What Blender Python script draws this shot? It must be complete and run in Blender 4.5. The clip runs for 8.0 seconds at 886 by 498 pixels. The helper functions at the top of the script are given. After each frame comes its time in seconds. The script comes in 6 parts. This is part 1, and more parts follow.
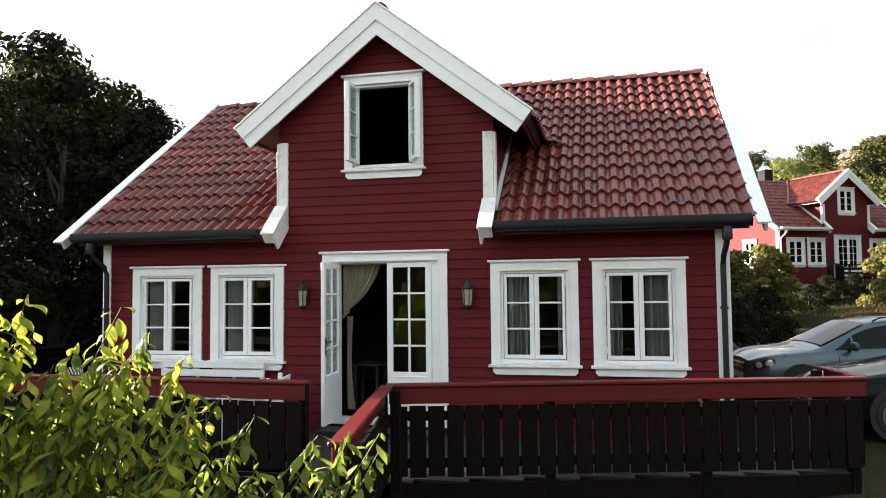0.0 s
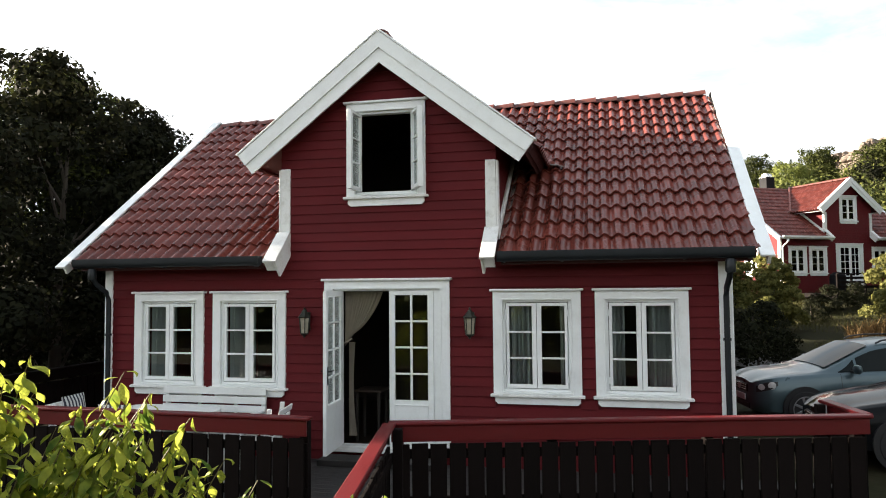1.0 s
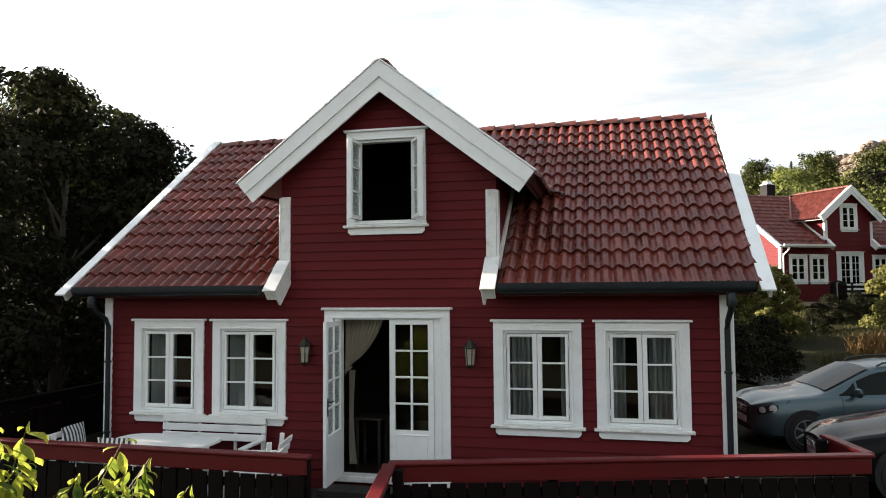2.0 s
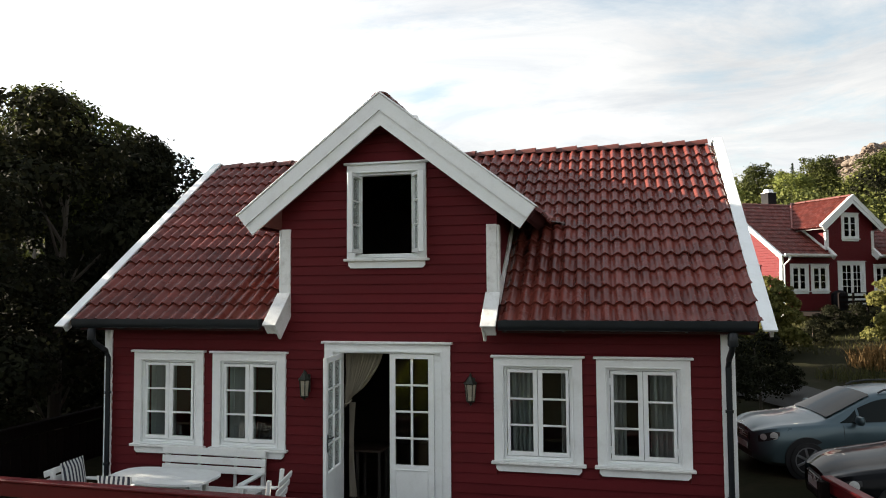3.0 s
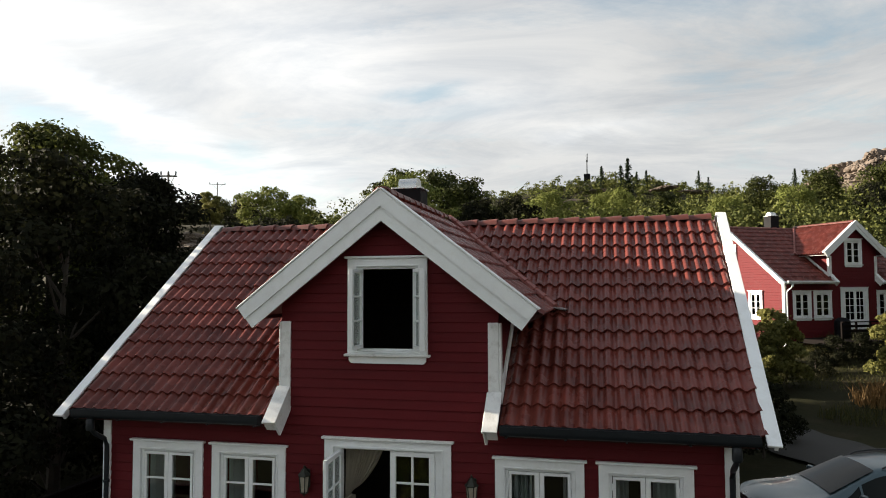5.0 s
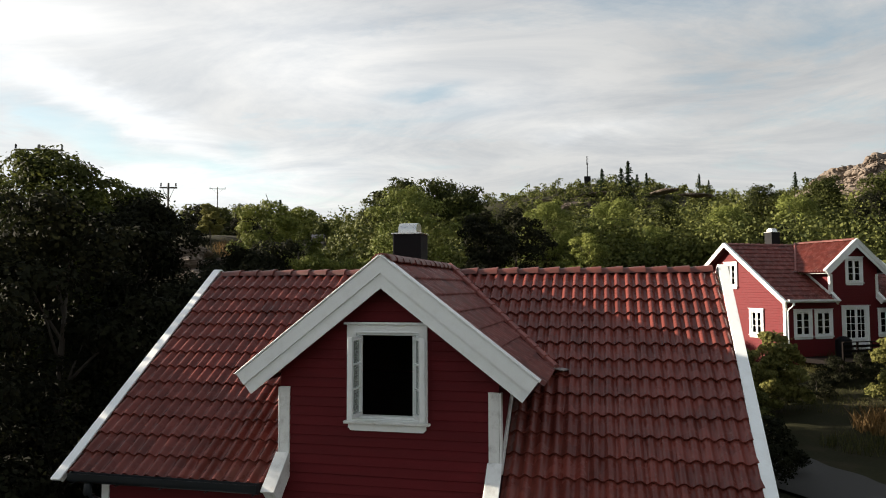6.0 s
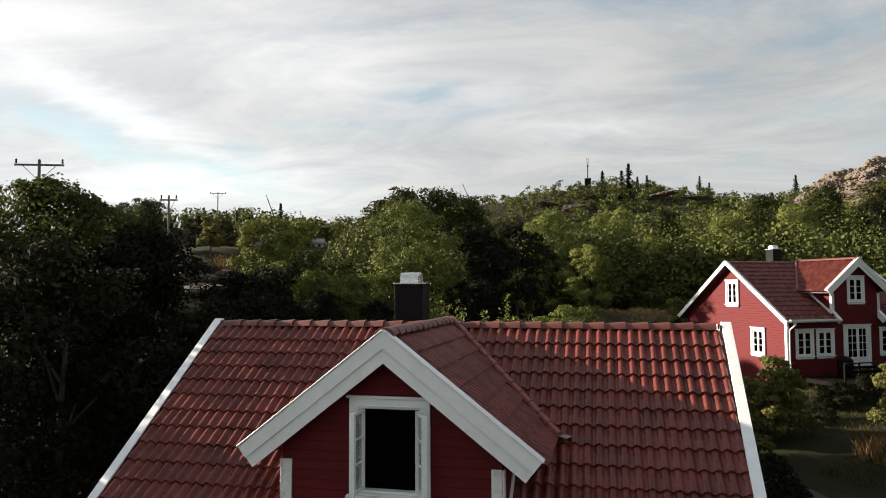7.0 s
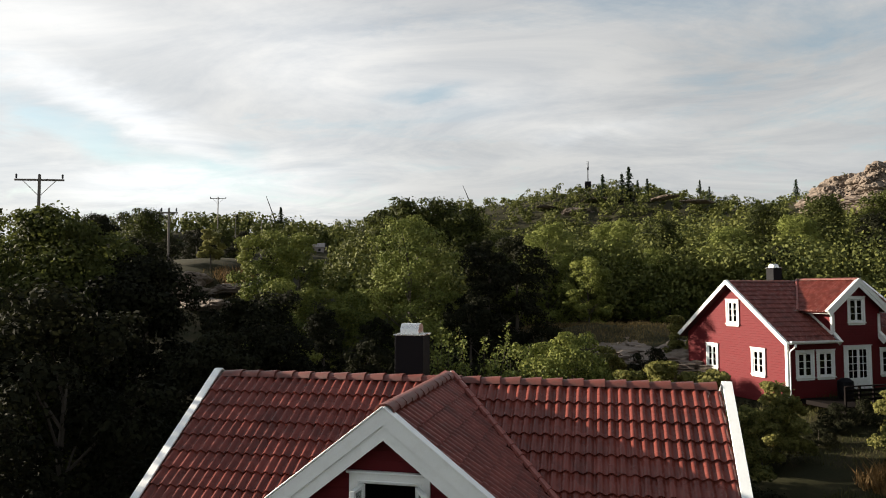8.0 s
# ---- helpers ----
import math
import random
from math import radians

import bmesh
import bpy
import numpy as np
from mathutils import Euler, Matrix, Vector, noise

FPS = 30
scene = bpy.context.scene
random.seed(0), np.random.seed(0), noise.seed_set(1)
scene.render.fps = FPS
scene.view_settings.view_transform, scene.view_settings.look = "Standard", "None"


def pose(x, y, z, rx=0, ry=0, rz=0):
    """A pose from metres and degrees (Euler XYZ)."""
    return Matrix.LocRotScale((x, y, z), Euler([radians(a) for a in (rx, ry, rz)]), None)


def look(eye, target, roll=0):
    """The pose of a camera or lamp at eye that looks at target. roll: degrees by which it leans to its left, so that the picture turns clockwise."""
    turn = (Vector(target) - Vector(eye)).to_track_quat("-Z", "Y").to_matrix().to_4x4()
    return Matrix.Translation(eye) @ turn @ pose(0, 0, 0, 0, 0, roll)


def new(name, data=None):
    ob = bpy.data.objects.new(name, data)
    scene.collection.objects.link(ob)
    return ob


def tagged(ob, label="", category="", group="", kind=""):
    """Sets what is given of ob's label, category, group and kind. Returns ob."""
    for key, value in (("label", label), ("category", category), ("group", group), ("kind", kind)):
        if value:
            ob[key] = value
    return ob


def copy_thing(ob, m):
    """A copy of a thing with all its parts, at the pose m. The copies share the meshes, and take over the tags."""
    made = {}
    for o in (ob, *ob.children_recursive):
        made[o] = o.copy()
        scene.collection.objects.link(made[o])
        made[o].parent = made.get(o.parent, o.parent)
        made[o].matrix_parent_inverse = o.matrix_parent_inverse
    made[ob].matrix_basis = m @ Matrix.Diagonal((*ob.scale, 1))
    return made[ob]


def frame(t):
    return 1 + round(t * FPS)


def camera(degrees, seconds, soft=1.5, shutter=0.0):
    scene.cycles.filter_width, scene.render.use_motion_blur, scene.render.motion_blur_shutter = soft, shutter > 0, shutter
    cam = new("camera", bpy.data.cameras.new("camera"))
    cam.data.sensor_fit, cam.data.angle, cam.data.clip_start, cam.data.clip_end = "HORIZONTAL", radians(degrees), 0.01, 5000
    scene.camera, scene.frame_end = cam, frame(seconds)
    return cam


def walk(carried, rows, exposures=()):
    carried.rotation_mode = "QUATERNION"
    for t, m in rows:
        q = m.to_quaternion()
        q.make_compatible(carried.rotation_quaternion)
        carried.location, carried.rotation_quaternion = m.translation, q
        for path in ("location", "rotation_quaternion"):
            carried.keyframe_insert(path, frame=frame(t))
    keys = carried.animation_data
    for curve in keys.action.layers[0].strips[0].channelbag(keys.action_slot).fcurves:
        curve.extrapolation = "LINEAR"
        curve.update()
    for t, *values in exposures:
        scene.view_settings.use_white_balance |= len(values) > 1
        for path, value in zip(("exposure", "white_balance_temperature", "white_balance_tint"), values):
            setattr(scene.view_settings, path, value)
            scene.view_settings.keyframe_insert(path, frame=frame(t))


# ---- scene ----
cam = camera(64.6, 8.0, 1.0)
PATH = [
    (0, (2.057, -8.827, 1.8), (1.615, -6.879, 1.906), -0.6),
    (0.5, (2.049, -8.833, 1.978), (1.606, -6.885, 2.086), -0.5),
    (1, (2.046, -8.835, 2.155), (1.601, -6.888, 2.263), -0.5),
    (1.5, (2.046, -8.835, 2.338), (1.601, -6.889, 2.447), -0.5),
    (3, (2.057, -8.837, 2.974), (1.609, -6.891, 3.084), -0.4),
    (3.5, (2.059, -8.836, 3.237), (1.61, -6.89, 3.347), -0.4),
    (4, (2.065, -8.841, 3.522), (1.615, -6.896, 3.633), -0.4),
    (4.5, (2.063, -8.835, 3.851), (1.612, -6.89, 3.961), -0.3),
    (6, (2.064, -8.805, 5.086), (1.611, -6.861, 5.198), -0.2),
    (6.5, (2.048, -8.805, 5.563), (1.595, -6.86, 5.675), -0.2),
    (7, (2.036, -8.814, 6.043), (1.582, -6.869, 6.155), -0.2),
    (7.5, (2.045, -8.853, 6.528), (1.591, -6.908, 6.64), -0.1),
    (8, (2.039, -8.839, 7.007), (1.585, -6.895, 7.121), -0.1),
]
EXPOSE = [(0, 2.82), (1, 2.6), (1.5, 2.42), (2, 2.28), (3, 2.07), (3.5, 1.95), (4.5, 1.72), (6, 1.53), (8, 1.45)]
walk(cam, [(t, look(eye, target, roll)) for t, eye, target, roll in PATH], EXPOSE)

# ---- light ----
SUN = Vector((-1.0, 0.09, 0.305)).normalized()
world = bpy.data.worlds.new("sky")
scene.world = world
world.use_nodes = True
wt = world.node_tree
for n in list(wt.nodes):
    wt.nodes.remove(n)


def wnode(kind, **sets):
    n = wt.nodes.new(kind)
    for k, v in sets.items():
        n.inputs[k.replace("_", " ")].default_value = v
    return n


def wmath(op, a, b):
    n = wt.nodes.new("ShaderNodeMath")
    n.operation = op
    for i, v in enumerate((a, b)):
        if isinstance(v, (int, float)):
            n.inputs[i].default_value = v
        else:
            wt.links.new(v, n.inputs[i])
    return n.outputs[0]


sky = wt.nodes.new("ShaderNodeTexSky")
sky.sky_type = "NISHITA"
sky.sun_disc = False
sky.sun_elevation = math.asin(SUN.z)
sky.sun_rotation = math.atan2(SUN.x, SUN.y)
sky.air_density, sky.dust_density, sky.ozone_density = 1.0, 0.3, 2.0
# thin streaky cloud layer, laid out on a plane above the place
tc = wt.nodes.new("ShaderNodeTexCoord")
sep = wt.nodes.new("ShaderNodeSeparateXYZ")
wt.links.new(tc.outputs["Generated"], sep.inputs[0])
up = wmath("MAXIMUM", wmath("ADD", sep.outputs[2], 0.10), 0.05)
com = wt.nodes.new("ShaderNodeCombineXYZ")
wt.links.new(wmath("DIVIDE", sep.outputs[0], up), com.inputs[0])
wt.links.new(wmath("DIVIDE", sep.outputs[1], up), com.inputs[1])
mapping = wt.nodes.new("ShaderNodeMapping")
mapping.inputs["Rotation"].default_value = (0, 0, radians(25))
mapping.inputs["Scale"].default_value = (0.72, 1.0, 1.0)
mapping.inputs["Location"].default_value = (7.4, 4.2, 0.0)
wt.links.new(com.outputs[0], mapping.inputs[0])
clouds = wnode("ShaderNodeTexNoise", Scale=0.95, Detail=10.0, Roughness=0.68, Distortion=0.35)
wt.links.new(mapping.outputs[0], clouds.inputs["Vector"])
cover = wt.nodes.new("ShaderNodeValToRGB")
cover.color_ramp.elements[0].position, cover.color_ramp.elements[1].position = 0.22, 0.47
wt.links.new(clouds.outputs[0], cover.inputs[0])
shade = wnode("ShaderNodeTexNoise", Scale=1.3, Detail=11.0, Roughness=0.66, Distortion=0.8)
wt.links.new(mapping.outputs[0], shade.inputs["Vector"])
tone = wt.nodes.new("ShaderNodeValToRGB")
tone.color_ramp.elements[0].position, tone.color_ramp.elements[0].color = 0.36, (0.74, 0.765, 0.795, 1)
tone.color_ramp.elements[1].position, tone.color_ramp.elements[1].color = 0.62, (1.0, 0.99, 0.97, 1)
wt.links.new(shade.outputs[0], tone.inputs[0])
bright = wt.nodes.new("ShaderNodeVectorMath")
bright.operation = "SCALE"
wt.links.new(tone.outputs[0], bright.inputs[0])
# cloud shines most towards the sun
aim = wt.nodes.new("ShaderNodeVectorMath")
aim.operation = "DOT_PRODUCT"
aim.inputs[1].default_value = SUN
wt.links.new(tc.outputs["Generated"], aim.inputs[0])
near_sun = wmath("POWER", wmath("MULTIPLY", wmath("ADD", aim.outputs["Value"], 1.0), 0.5), 2.0)
# broad cloud banks and gaps over the hills, laid out about one bearing
BEARING, RISE = radians(13.13), radians(3.26)
AHEAD = Vector((-math.sin(BEARING) * math.cos(RISE), math.cos(BEARING) * math.cos(RISE), math.sin(RISE)))
ASIDE = Vector((math.cos(BEARING), math.sin(BEARING), 0))
OVER = ASIDE.cross(AHEAD)


def wdot(axis):
    n = wt.nodes.new("ShaderNodeVectorMath")
    n.operation = "DOT_PRODUCT"
    n.inputs[1].default_value = axis
    wt.links.new(tc.outputs["Generated"], n.inputs[0])
    return n.outputs["Value"]


depth_ = wmath("MAXIMUM", wdot(AHEAD), 0.12)
fray = wnode("ShaderNodeTexNoise", Scale=1.9, Detail=7.0, Roughness=0.62, Distortion=0.5)
wt.links.new(mapping.outputs[0], fray.inputs["Vector"])
fsep = wt.nodes.new("ShaderNodeSeparateXYZ")
wt.links.new(fray.outputs["Color"], fsep.inputs[0])
across = wmath("ADD", wmath("DIVIDE", wdot(ASIDE), depth_), wmath("MULTIPLY", wmath("SUBTRACT", fsep.outputs[0], 0.5), 0.16))
aloft = wmath("ADD", wmath("DIVIDE", wdot(OVER), depth_), wmath("MULTIPLY", wmath("SUBTRACT", fsep.outputs[1], 0.5), 0.085))


def puff(cx, cy, rx, ry, turn, amount):
    """A soft bank in the sky: bearing and height of its middle, half sizes, tilt, weight."""
    du, dv, c, d = wmath("SUBTRACT", across, cx), wmath("SUBTRACT", aloft, cy), math.cos(radians(turn)), math.sin(radians(turn))
    p = wmath("DIVIDE", wmath("ADD", wmath("MULTIPLY", du, c), wmath("MULTIPLY", dv, d)), rx)
    q = wmath("DIVIDE", wmath("SUBTRACT", wmath("MULTIPLY", dv, c), wmath("MULTIPLY", du, d)), ry)
    return wmath("MULTIPLY", wmath("POWER", 0.3679, wmath("ADD", wmath("MULTIPLY", p, p), wmath("MULTIPLY", q, q))), amount)


def puffs(rows):
    total = 0.0
    for row in rows:
        total = wmath("ADD", puff(*row), total)
    return total


BANKS = ((-0.45, 0.20, 0.18, 0.026, -25, 0.40), (-0.39, 0.09, 0.15, 0.035, -2, 0.46), (-0.19, 0.10, 0.13, 0.045, 0, 0.26), (-0.17, 0.27, 0.17, 0.09, -12, 0.26),
         (0.06, 0.20, 0.11, 0.035, 0, 0.14), (0.22, 0.165, 0.12, 0.02, 8, 0.22), (-0.55, 0.33, 0.14, 0.03, -8, 0.14), (0.42, 0.27, 0.26, 0.06, 6, -0.14), (0.08, 0.145, 0.11, 0.012, 2, -0.10), (0.5, 0.12, 0.2, 0.02, 4, 0.08), (0.16, 0.24, 0.20, 0.10, 4, 0.13))
GAPS = ((-0.47, 0.155, 0.10, 0.020, -24, 0.62), (-0.33, 0.122, 0.05, 0.015, -10, 0.60), (-0.58, 0.20, 0.05, 0.016, -20, 0.45), (-0.035, 0.222, 0.045, 0.012, 10, 0.60), (-0.27, 0.142, 0.03, 0.010, 0, 0.35), (0.0, 0.19, 0.08, 0.01, 6, 0.22))
lit = wmath("ADD", puffs(BANKS), 1.0)
glare = wmath("MULTIPLY", wmath("ADD", wmath("MULTIPLY", wmath("POWER", near_sun, 3.0), 0.36), 0.405), 11.7)
wt.links.new(wmath("MULTIPLY", glare, lit), bright.inputs["Scale"])
mixed = wt.nodes.new("ShaderNodeMix")
mixed.data_type = "RGBA"
# the cloud thins out overhead
open_sky = wt.nodes.new("ShaderNodeMapRange")
open_sky.interpolation_type = "SMOOTHSTEP"
for key, value in (("From Min", 0.45), ("From Max", 0.85), ("To Min", 1.0), ("To Max", 0.45)):
    open_sky.inputs[key].default_value = value
wt.links.new(sep.outputs[2], open_sky.inputs["Value"])
thick = wmath("MULTIPLY", cover.outputs[0], open_sky.outputs["Result"])
wt.links.new(wmath("MULTIPLY", thick, wmath("SUBTRACT", 0.94, puffs(GAPS))), mixed.inputs["Factor"])
clear = wt.nodes.new("ShaderNodeVectorMath")
clear.operation = "MULTIPLY"
clear.inputs[1].default_value = (1.6, 1.4, 1.12)
wt.links.new(sky.outputs[0], clear.inputs[0])
wt.links.new(clear.outputs[0], mixed.inputs["A"])
wt.links.new(bright.outputs[0], mixed.inputs["B"])
back = wnode("ShaderNodeBackground", Strength=0.05)
wt.links.new(mixed.outputs["Result"], back.inputs["Color"])
wout = wt.nodes.new("ShaderNodeOutputWorld")
wt.links.new(back.outputs[0], wout.inputs[0])

sun_data = bpy.data.lights.new("sun", "SUN")
sun_data.energy, sun_data.angle, sun_data.color = 5.0, radians(0.6), (1.0, 0.87, 0.70)
sun = new("sun", sun_data)
sun.matrix_world = look(SUN * 60, (0, 0, 0))


# ---- materials ----
def material(name, color, rough=0.6, metal=0.0, var=0.25, scale=6.0, grain=(1, 1, 1), fine=60.0, bump=0.15, stain=None, stain_amount=0.0, rand=0.0, island=0.0, spec=0.5, coat=0.0, blotch=0.0):
    """Principled material: two scales of variation, a stain colour, fine relief; blotch: scale of the stains."""
    m = bpy.data.materials.new(name)
    m.use_nodes = True
    t = m.node_tree
    b = t.nodes["Principled BSDF"]
    b.inputs["Roughness"].default_value = rough
    b.inputs["Metallic"].default_value = metal
    b.inputs["Specular IOR Level"].default_value = spec
    b.inputs["Coat Weight"].default_value = coat
    co = t.nodes.new("ShaderNodeTexCoord")
    mp = t.nodes.new("ShaderNodeMapping")
    mp.inputs["Scale"].default_value = grain
    where = co.outputs["Object"]
    if rand:
        where = t.nodes.new("ShaderNodeNewGeometry").outputs["Position"]
    t.links.new(where, mp.inputs[0])
    big = t.nodes.new("ShaderNodeTexNoise")
    big.inputs["Scale"].default_value, big.inputs["Detail"].default_value = scale, 4
    small = t.nodes.new("ShaderNodeTexNoise")
    small.inputs["Scale"].default_value, small.inputs["Detail"].default_value = fine, 3
    t.links.new(mp.outputs[0], big.inputs["Vector"])
    t.links.new(mp.outputs[0], small.inputs["Vector"])

    def mth(op, a, c):
        n = t.nodes.new("ShaderNodeMath")
        n.operation = op
        for i, v in enumerate((a, c)):
            if isinstance(v, (int, float)):
                n.inputs[i].default_value = v
            else:
                t.links.new(v, n.inputs[i])
        return n.outputs[0]

    f = mth("ADD", mth("MULTIPLY", mth("SUBTRACT", big.outputs[0], 0.5), var * 2.2), mth("MULTIPLY", mth("SUBTRACT", small.outputs[0], 0.5), var * 1.3))
    if rand:
        o = t.nodes.new("ShaderNodeObjectInfo")
        f = mth("ADD", f, mth("MULTIPLY", mth("SUBTRACT", o.outputs["Random"], 0.5), rand))
    if island:
        g = t.nodes.new("ShaderNodeNewGeometry")
        f = mth("ADD", f, mth("MULTIPLY", mth("SUBTRACT", g.outputs["Random Per Island"], 0.5), island))
    f = mth("ADD", f, 1.0)
    sc = t.nodes.new("ShaderNodeVectorMath")
    sc.operation = "SCALE"
    sc.inputs[0].default_value = color
    t.links.new(f, sc.inputs["Scale"])
    col = sc.outputs[0]
    if stain:
        r = t.nodes.new("ShaderNodeValToRGB")
        r.color_ramp.elements[0].position, r.color_ramp.elements[1].position = 0.5, 0.75
        sn = t.nodes.new("ShaderNodeTexNoise")
        sn.inputs["Scale"].default_value, sn.inputs["Detail"].default_value, sn.inputs["Roughness"].default_value = blotch or scale * 1.7, 8, 0.7
        t.links.new(where, sn.inputs["Vector"])
        t.links.new(sn.outputs[0], r.inputs[0])
        mx = t.nodes.new("ShaderNodeMix")
        mx.data_type = "RGBA"
        t.links.new(mth("MULTIPLY", r.outputs[0], stain_amount), mx.inputs["Factor"])
        t.links.new(col, mx.inputs["A"])
        mx.inputs["B"].default_value = (*stain, 1)
        col = mx.outputs["Result"]
    t.links.new(col, b.inputs["Base Color"])
    rg = mth("ADD", mth("MULTIPLY", mth("SUBTRACT", big.outputs[0], 0.5), 0.25), rough)
    t.links.new(rg, b.inputs["Roughness"])
    if bump:
        bp = t.nodes.new("ShaderNodeBump")
        bp.inputs["Strength"].default_value, bp.inputs["Distance"].default_value = bump, 0.01
        t.links.new(small.outputs[0], bp.inputs["Height"])
        t.links.new(bp.outputs[0], b.inputs["Normal"])
    return m


def leaf_material(name, color, color2, patch=0.35, glow=0.35, rough=0.7):
    """Leaves: two greens by patch and leaf, light passing through."""
    m = bpy.data.materials.new(name)
    m.use_nodes = True
    t = m.node_tree
    b = t.nodes["Principled BSDF"]
    b.inputs["Roughness"].default_value = rough
    b.inputs["Specular IOR Level"].default_value = 0.12
    co = t.nodes.new("ShaderNodeTexCoord")
    nz = t.nodes.new("ShaderNodeTexNoise")
    nz.inputs["Scale"].default_value, nz.inputs["Detail"].default_value = patch, 3
    t.links.new(co.outputs["Object"], nz.inputs["Vector"])
    g = t.nodes.new("ShaderNodeNewGeometry")
    ad = t.nodes.new("ShaderNodeMath")
    ad.operation = "MULTIPLY_ADD"
    t.links.new(g.outputs["Random Per Island"], ad.inputs[0])
    ad.inputs[1].default_value = 0.45
    t.links.new(nz.outputs[0], ad.inputs[2])
    oi = t.nodes.new("ShaderNodeObjectInfo")
    ad2 = t.nodes.new("ShaderNodeMath")
    ad2.operation = "MULTIPLY_ADD"
    t.links.new(oi.outputs["Random"], ad2.inputs[0])
    ad2.inputs[1].default_value = 0.25
    t.links.new(ad.outputs[0], ad2.inputs[2])
    r = t.nodes.new("ShaderNodeValToRGB")
    r.color_ramp.elements[0].position, r.color_ramp.elements[0].color = 0.5, (*color, 1)
    r.color_ramp.elements[1].position, r.color_ramp.elements[1].color = 1.1, (*color2, 1)
    t.links.new(ad2.outputs[0], r.inputs[0])
    t.links.new(r.outputs[0], b.inputs["Base Color"])
    tr = t.nodes.new("ShaderNodeBsdfTranslucent")
    t.links.new(r.outputs[0], tr.inputs[0])
    mx = t.nodes.new("ShaderNodeMixShader")
    mx.inputs[0].default_value = glow
    t.links.new(b.outputs[0], mx.inputs[1])
    t.links.new(tr.outputs[0], mx.inputs[2])
    t.links.new(mx.outputs[0], t.nodes["Material Output"].inputs[0])
    return m


def glass_material(name, tint=(0.9, 0.93, 0.92)):
    m = bpy.data.materials.new(name)
    m.use_nodes = True
    t = m.node_tree
    for n in list(t.nodes):
        t.nodes.remove(n)
    tr = t.nodes.new("ShaderNodeBsdfTransparent")
    tr.inputs[0].default_value = (*tint, 1)
    gl = t.nodes.new("ShaderNodeBsdfGlossy")
    gl.inputs["Roughness"].default_value = 0.01
    fr = t.nodes.new("ShaderNodeFresnel")
    fr.inputs[0].default_value = 1.5
    mx = t.nodes.new("ShaderNodeMixShader")
    out = t.nodes.new("ShaderNodeOutputMaterial")
    t.links.new(fr.outputs[0], mx.inputs[0])
    t.links.new(tr.outputs[0], mx.inputs[1])
    t.links.new(gl.outputs[0], mx.inputs[2])
    t.links.new(mx.outputs[0], out.inputs[0])
    return m


def pale_mix(name, src):
    """Glass with a fifth of pale grey-green diffuse mixed in."""
    m = src.copy()
    m.name = name
    t = m.node_tree
    out = next(n for n in t.nodes if n.type == "OUTPUT_MATERIAL")
    old = out.inputs[0].links[0].from_socket
    df = t.nodes.new("ShaderNodeBsdfDiffuse")
    df.inputs[0].default_value = (0.62, 0.68, 0.66, 1)
    mx = t.nodes.new("ShaderNodeMixShader")
    mx.inputs[0].default_value = 0.2
    t.links.new(old, mx.inputs[1])
    t.links.new(df.outputs[0], mx.inputs[2])
    t.links.new(mx.outputs[0], out.inputs[0])
    return m


RED = material("red_wall_paint", (0.106, 0.0112, 0.0142), 0.65, spec=0.14, var=0.16, scale=2.2, grain=(0.5, 4, 4), fine=45, bump=0.25, rand=0.16, stain=(0.088, 0.0075, 0.0095), stain_amount=0.4)
WHITE = material("white_paint", (0.84, 0.87, 0.87), 0.45, var=0.06, scale=3, grain=(1, 1, 1), fine=40, bump=0.12, stain=(0.50, 0.49, 0.44), stain_amount=0.25)
WEATHERED = material("weathered_white_paint", (0.78, 0.79, 0.775), 0.55, var=0.08, scale=4, grain=(3, 1, 1), fine=30, bump=0.3, stain=(0.33, 0.31, 0.27), stain_amount=0.55)
TILE = material("glazed_red_tile", (0.142, 0.034, 0.025), 0.27, spec=0.30, blotch=1.4, var=0.42, scale=4, fine=55, bump=0.06, rand=0.3, stain=(0.034, 0.012, 0.010), stain_amount=0.7)
TILES = material("glazed_red_tile_run", (0.142, 0.034, 0.025), 0.27, spec=0.30, blotch=1.4, var=0.42, scale=4, fine=55, bump=0.06, island=0.3, stain=(0.034, 0.012, 0.010), stain_amount=0.7)
RIDGE = material("red_ridge_tile", (0.118, 0.027, 0.019), 0.55, var=0.3, scale=4, fine=60, bump=0.15, rand=0.25, stain=(0.045, 0.03, 0.022), stain_amount=0.75)
LEAD = material("grey_lead_sheet", (0.24, 0.21, 0.20), 0.5, var=0.3, scale=9, bump=0.3)
FLASH = material("red_painted_flashing", (0.24, 0.075, 0.060), 0.4, var=0.15, scale=4, bump=0.05)
GUTTER = material("dark_grey_gutter", (0.013, 0.0165, 0.020), 0.42, spec=0.3, var=0.25, scale=5, bump=0.05)
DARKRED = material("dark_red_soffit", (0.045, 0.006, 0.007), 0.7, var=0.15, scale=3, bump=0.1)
STAINED = material("dark_brown_stained_wood", (0.0068, 0.0046, 0.0042), 0.75, spec=0.08, var=0.35, scale=4, grain=(6, 6, 0.6), fine=50, bump=0.3, rand=0.4)
RAIL = material("red_rail_paint", (0.100, 0.0072, 0.0088), 0.42, spec=0.28, var=0.15, scale=3, grain=(1, 6, 6), fine=40, bump=0.15, stain=(0.07, 0.008, 0.009), stain_amount=0.4)
DECK = material("grey_deck_board", (0.022, 0.019, 0.018), 0.7, var=0.3, scale=3, grain=(5, 0.6, 5), fine=50, bump=0.3, rand=0.3)
# near-black: the darkness of the rooms is put into this colour
INSIDE = material("unlit_interior", (0.03, 0.025, 0.021), 0.8, var=0.1, scale=2, bump=0.05)
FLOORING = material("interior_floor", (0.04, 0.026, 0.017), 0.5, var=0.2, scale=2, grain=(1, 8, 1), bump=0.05)
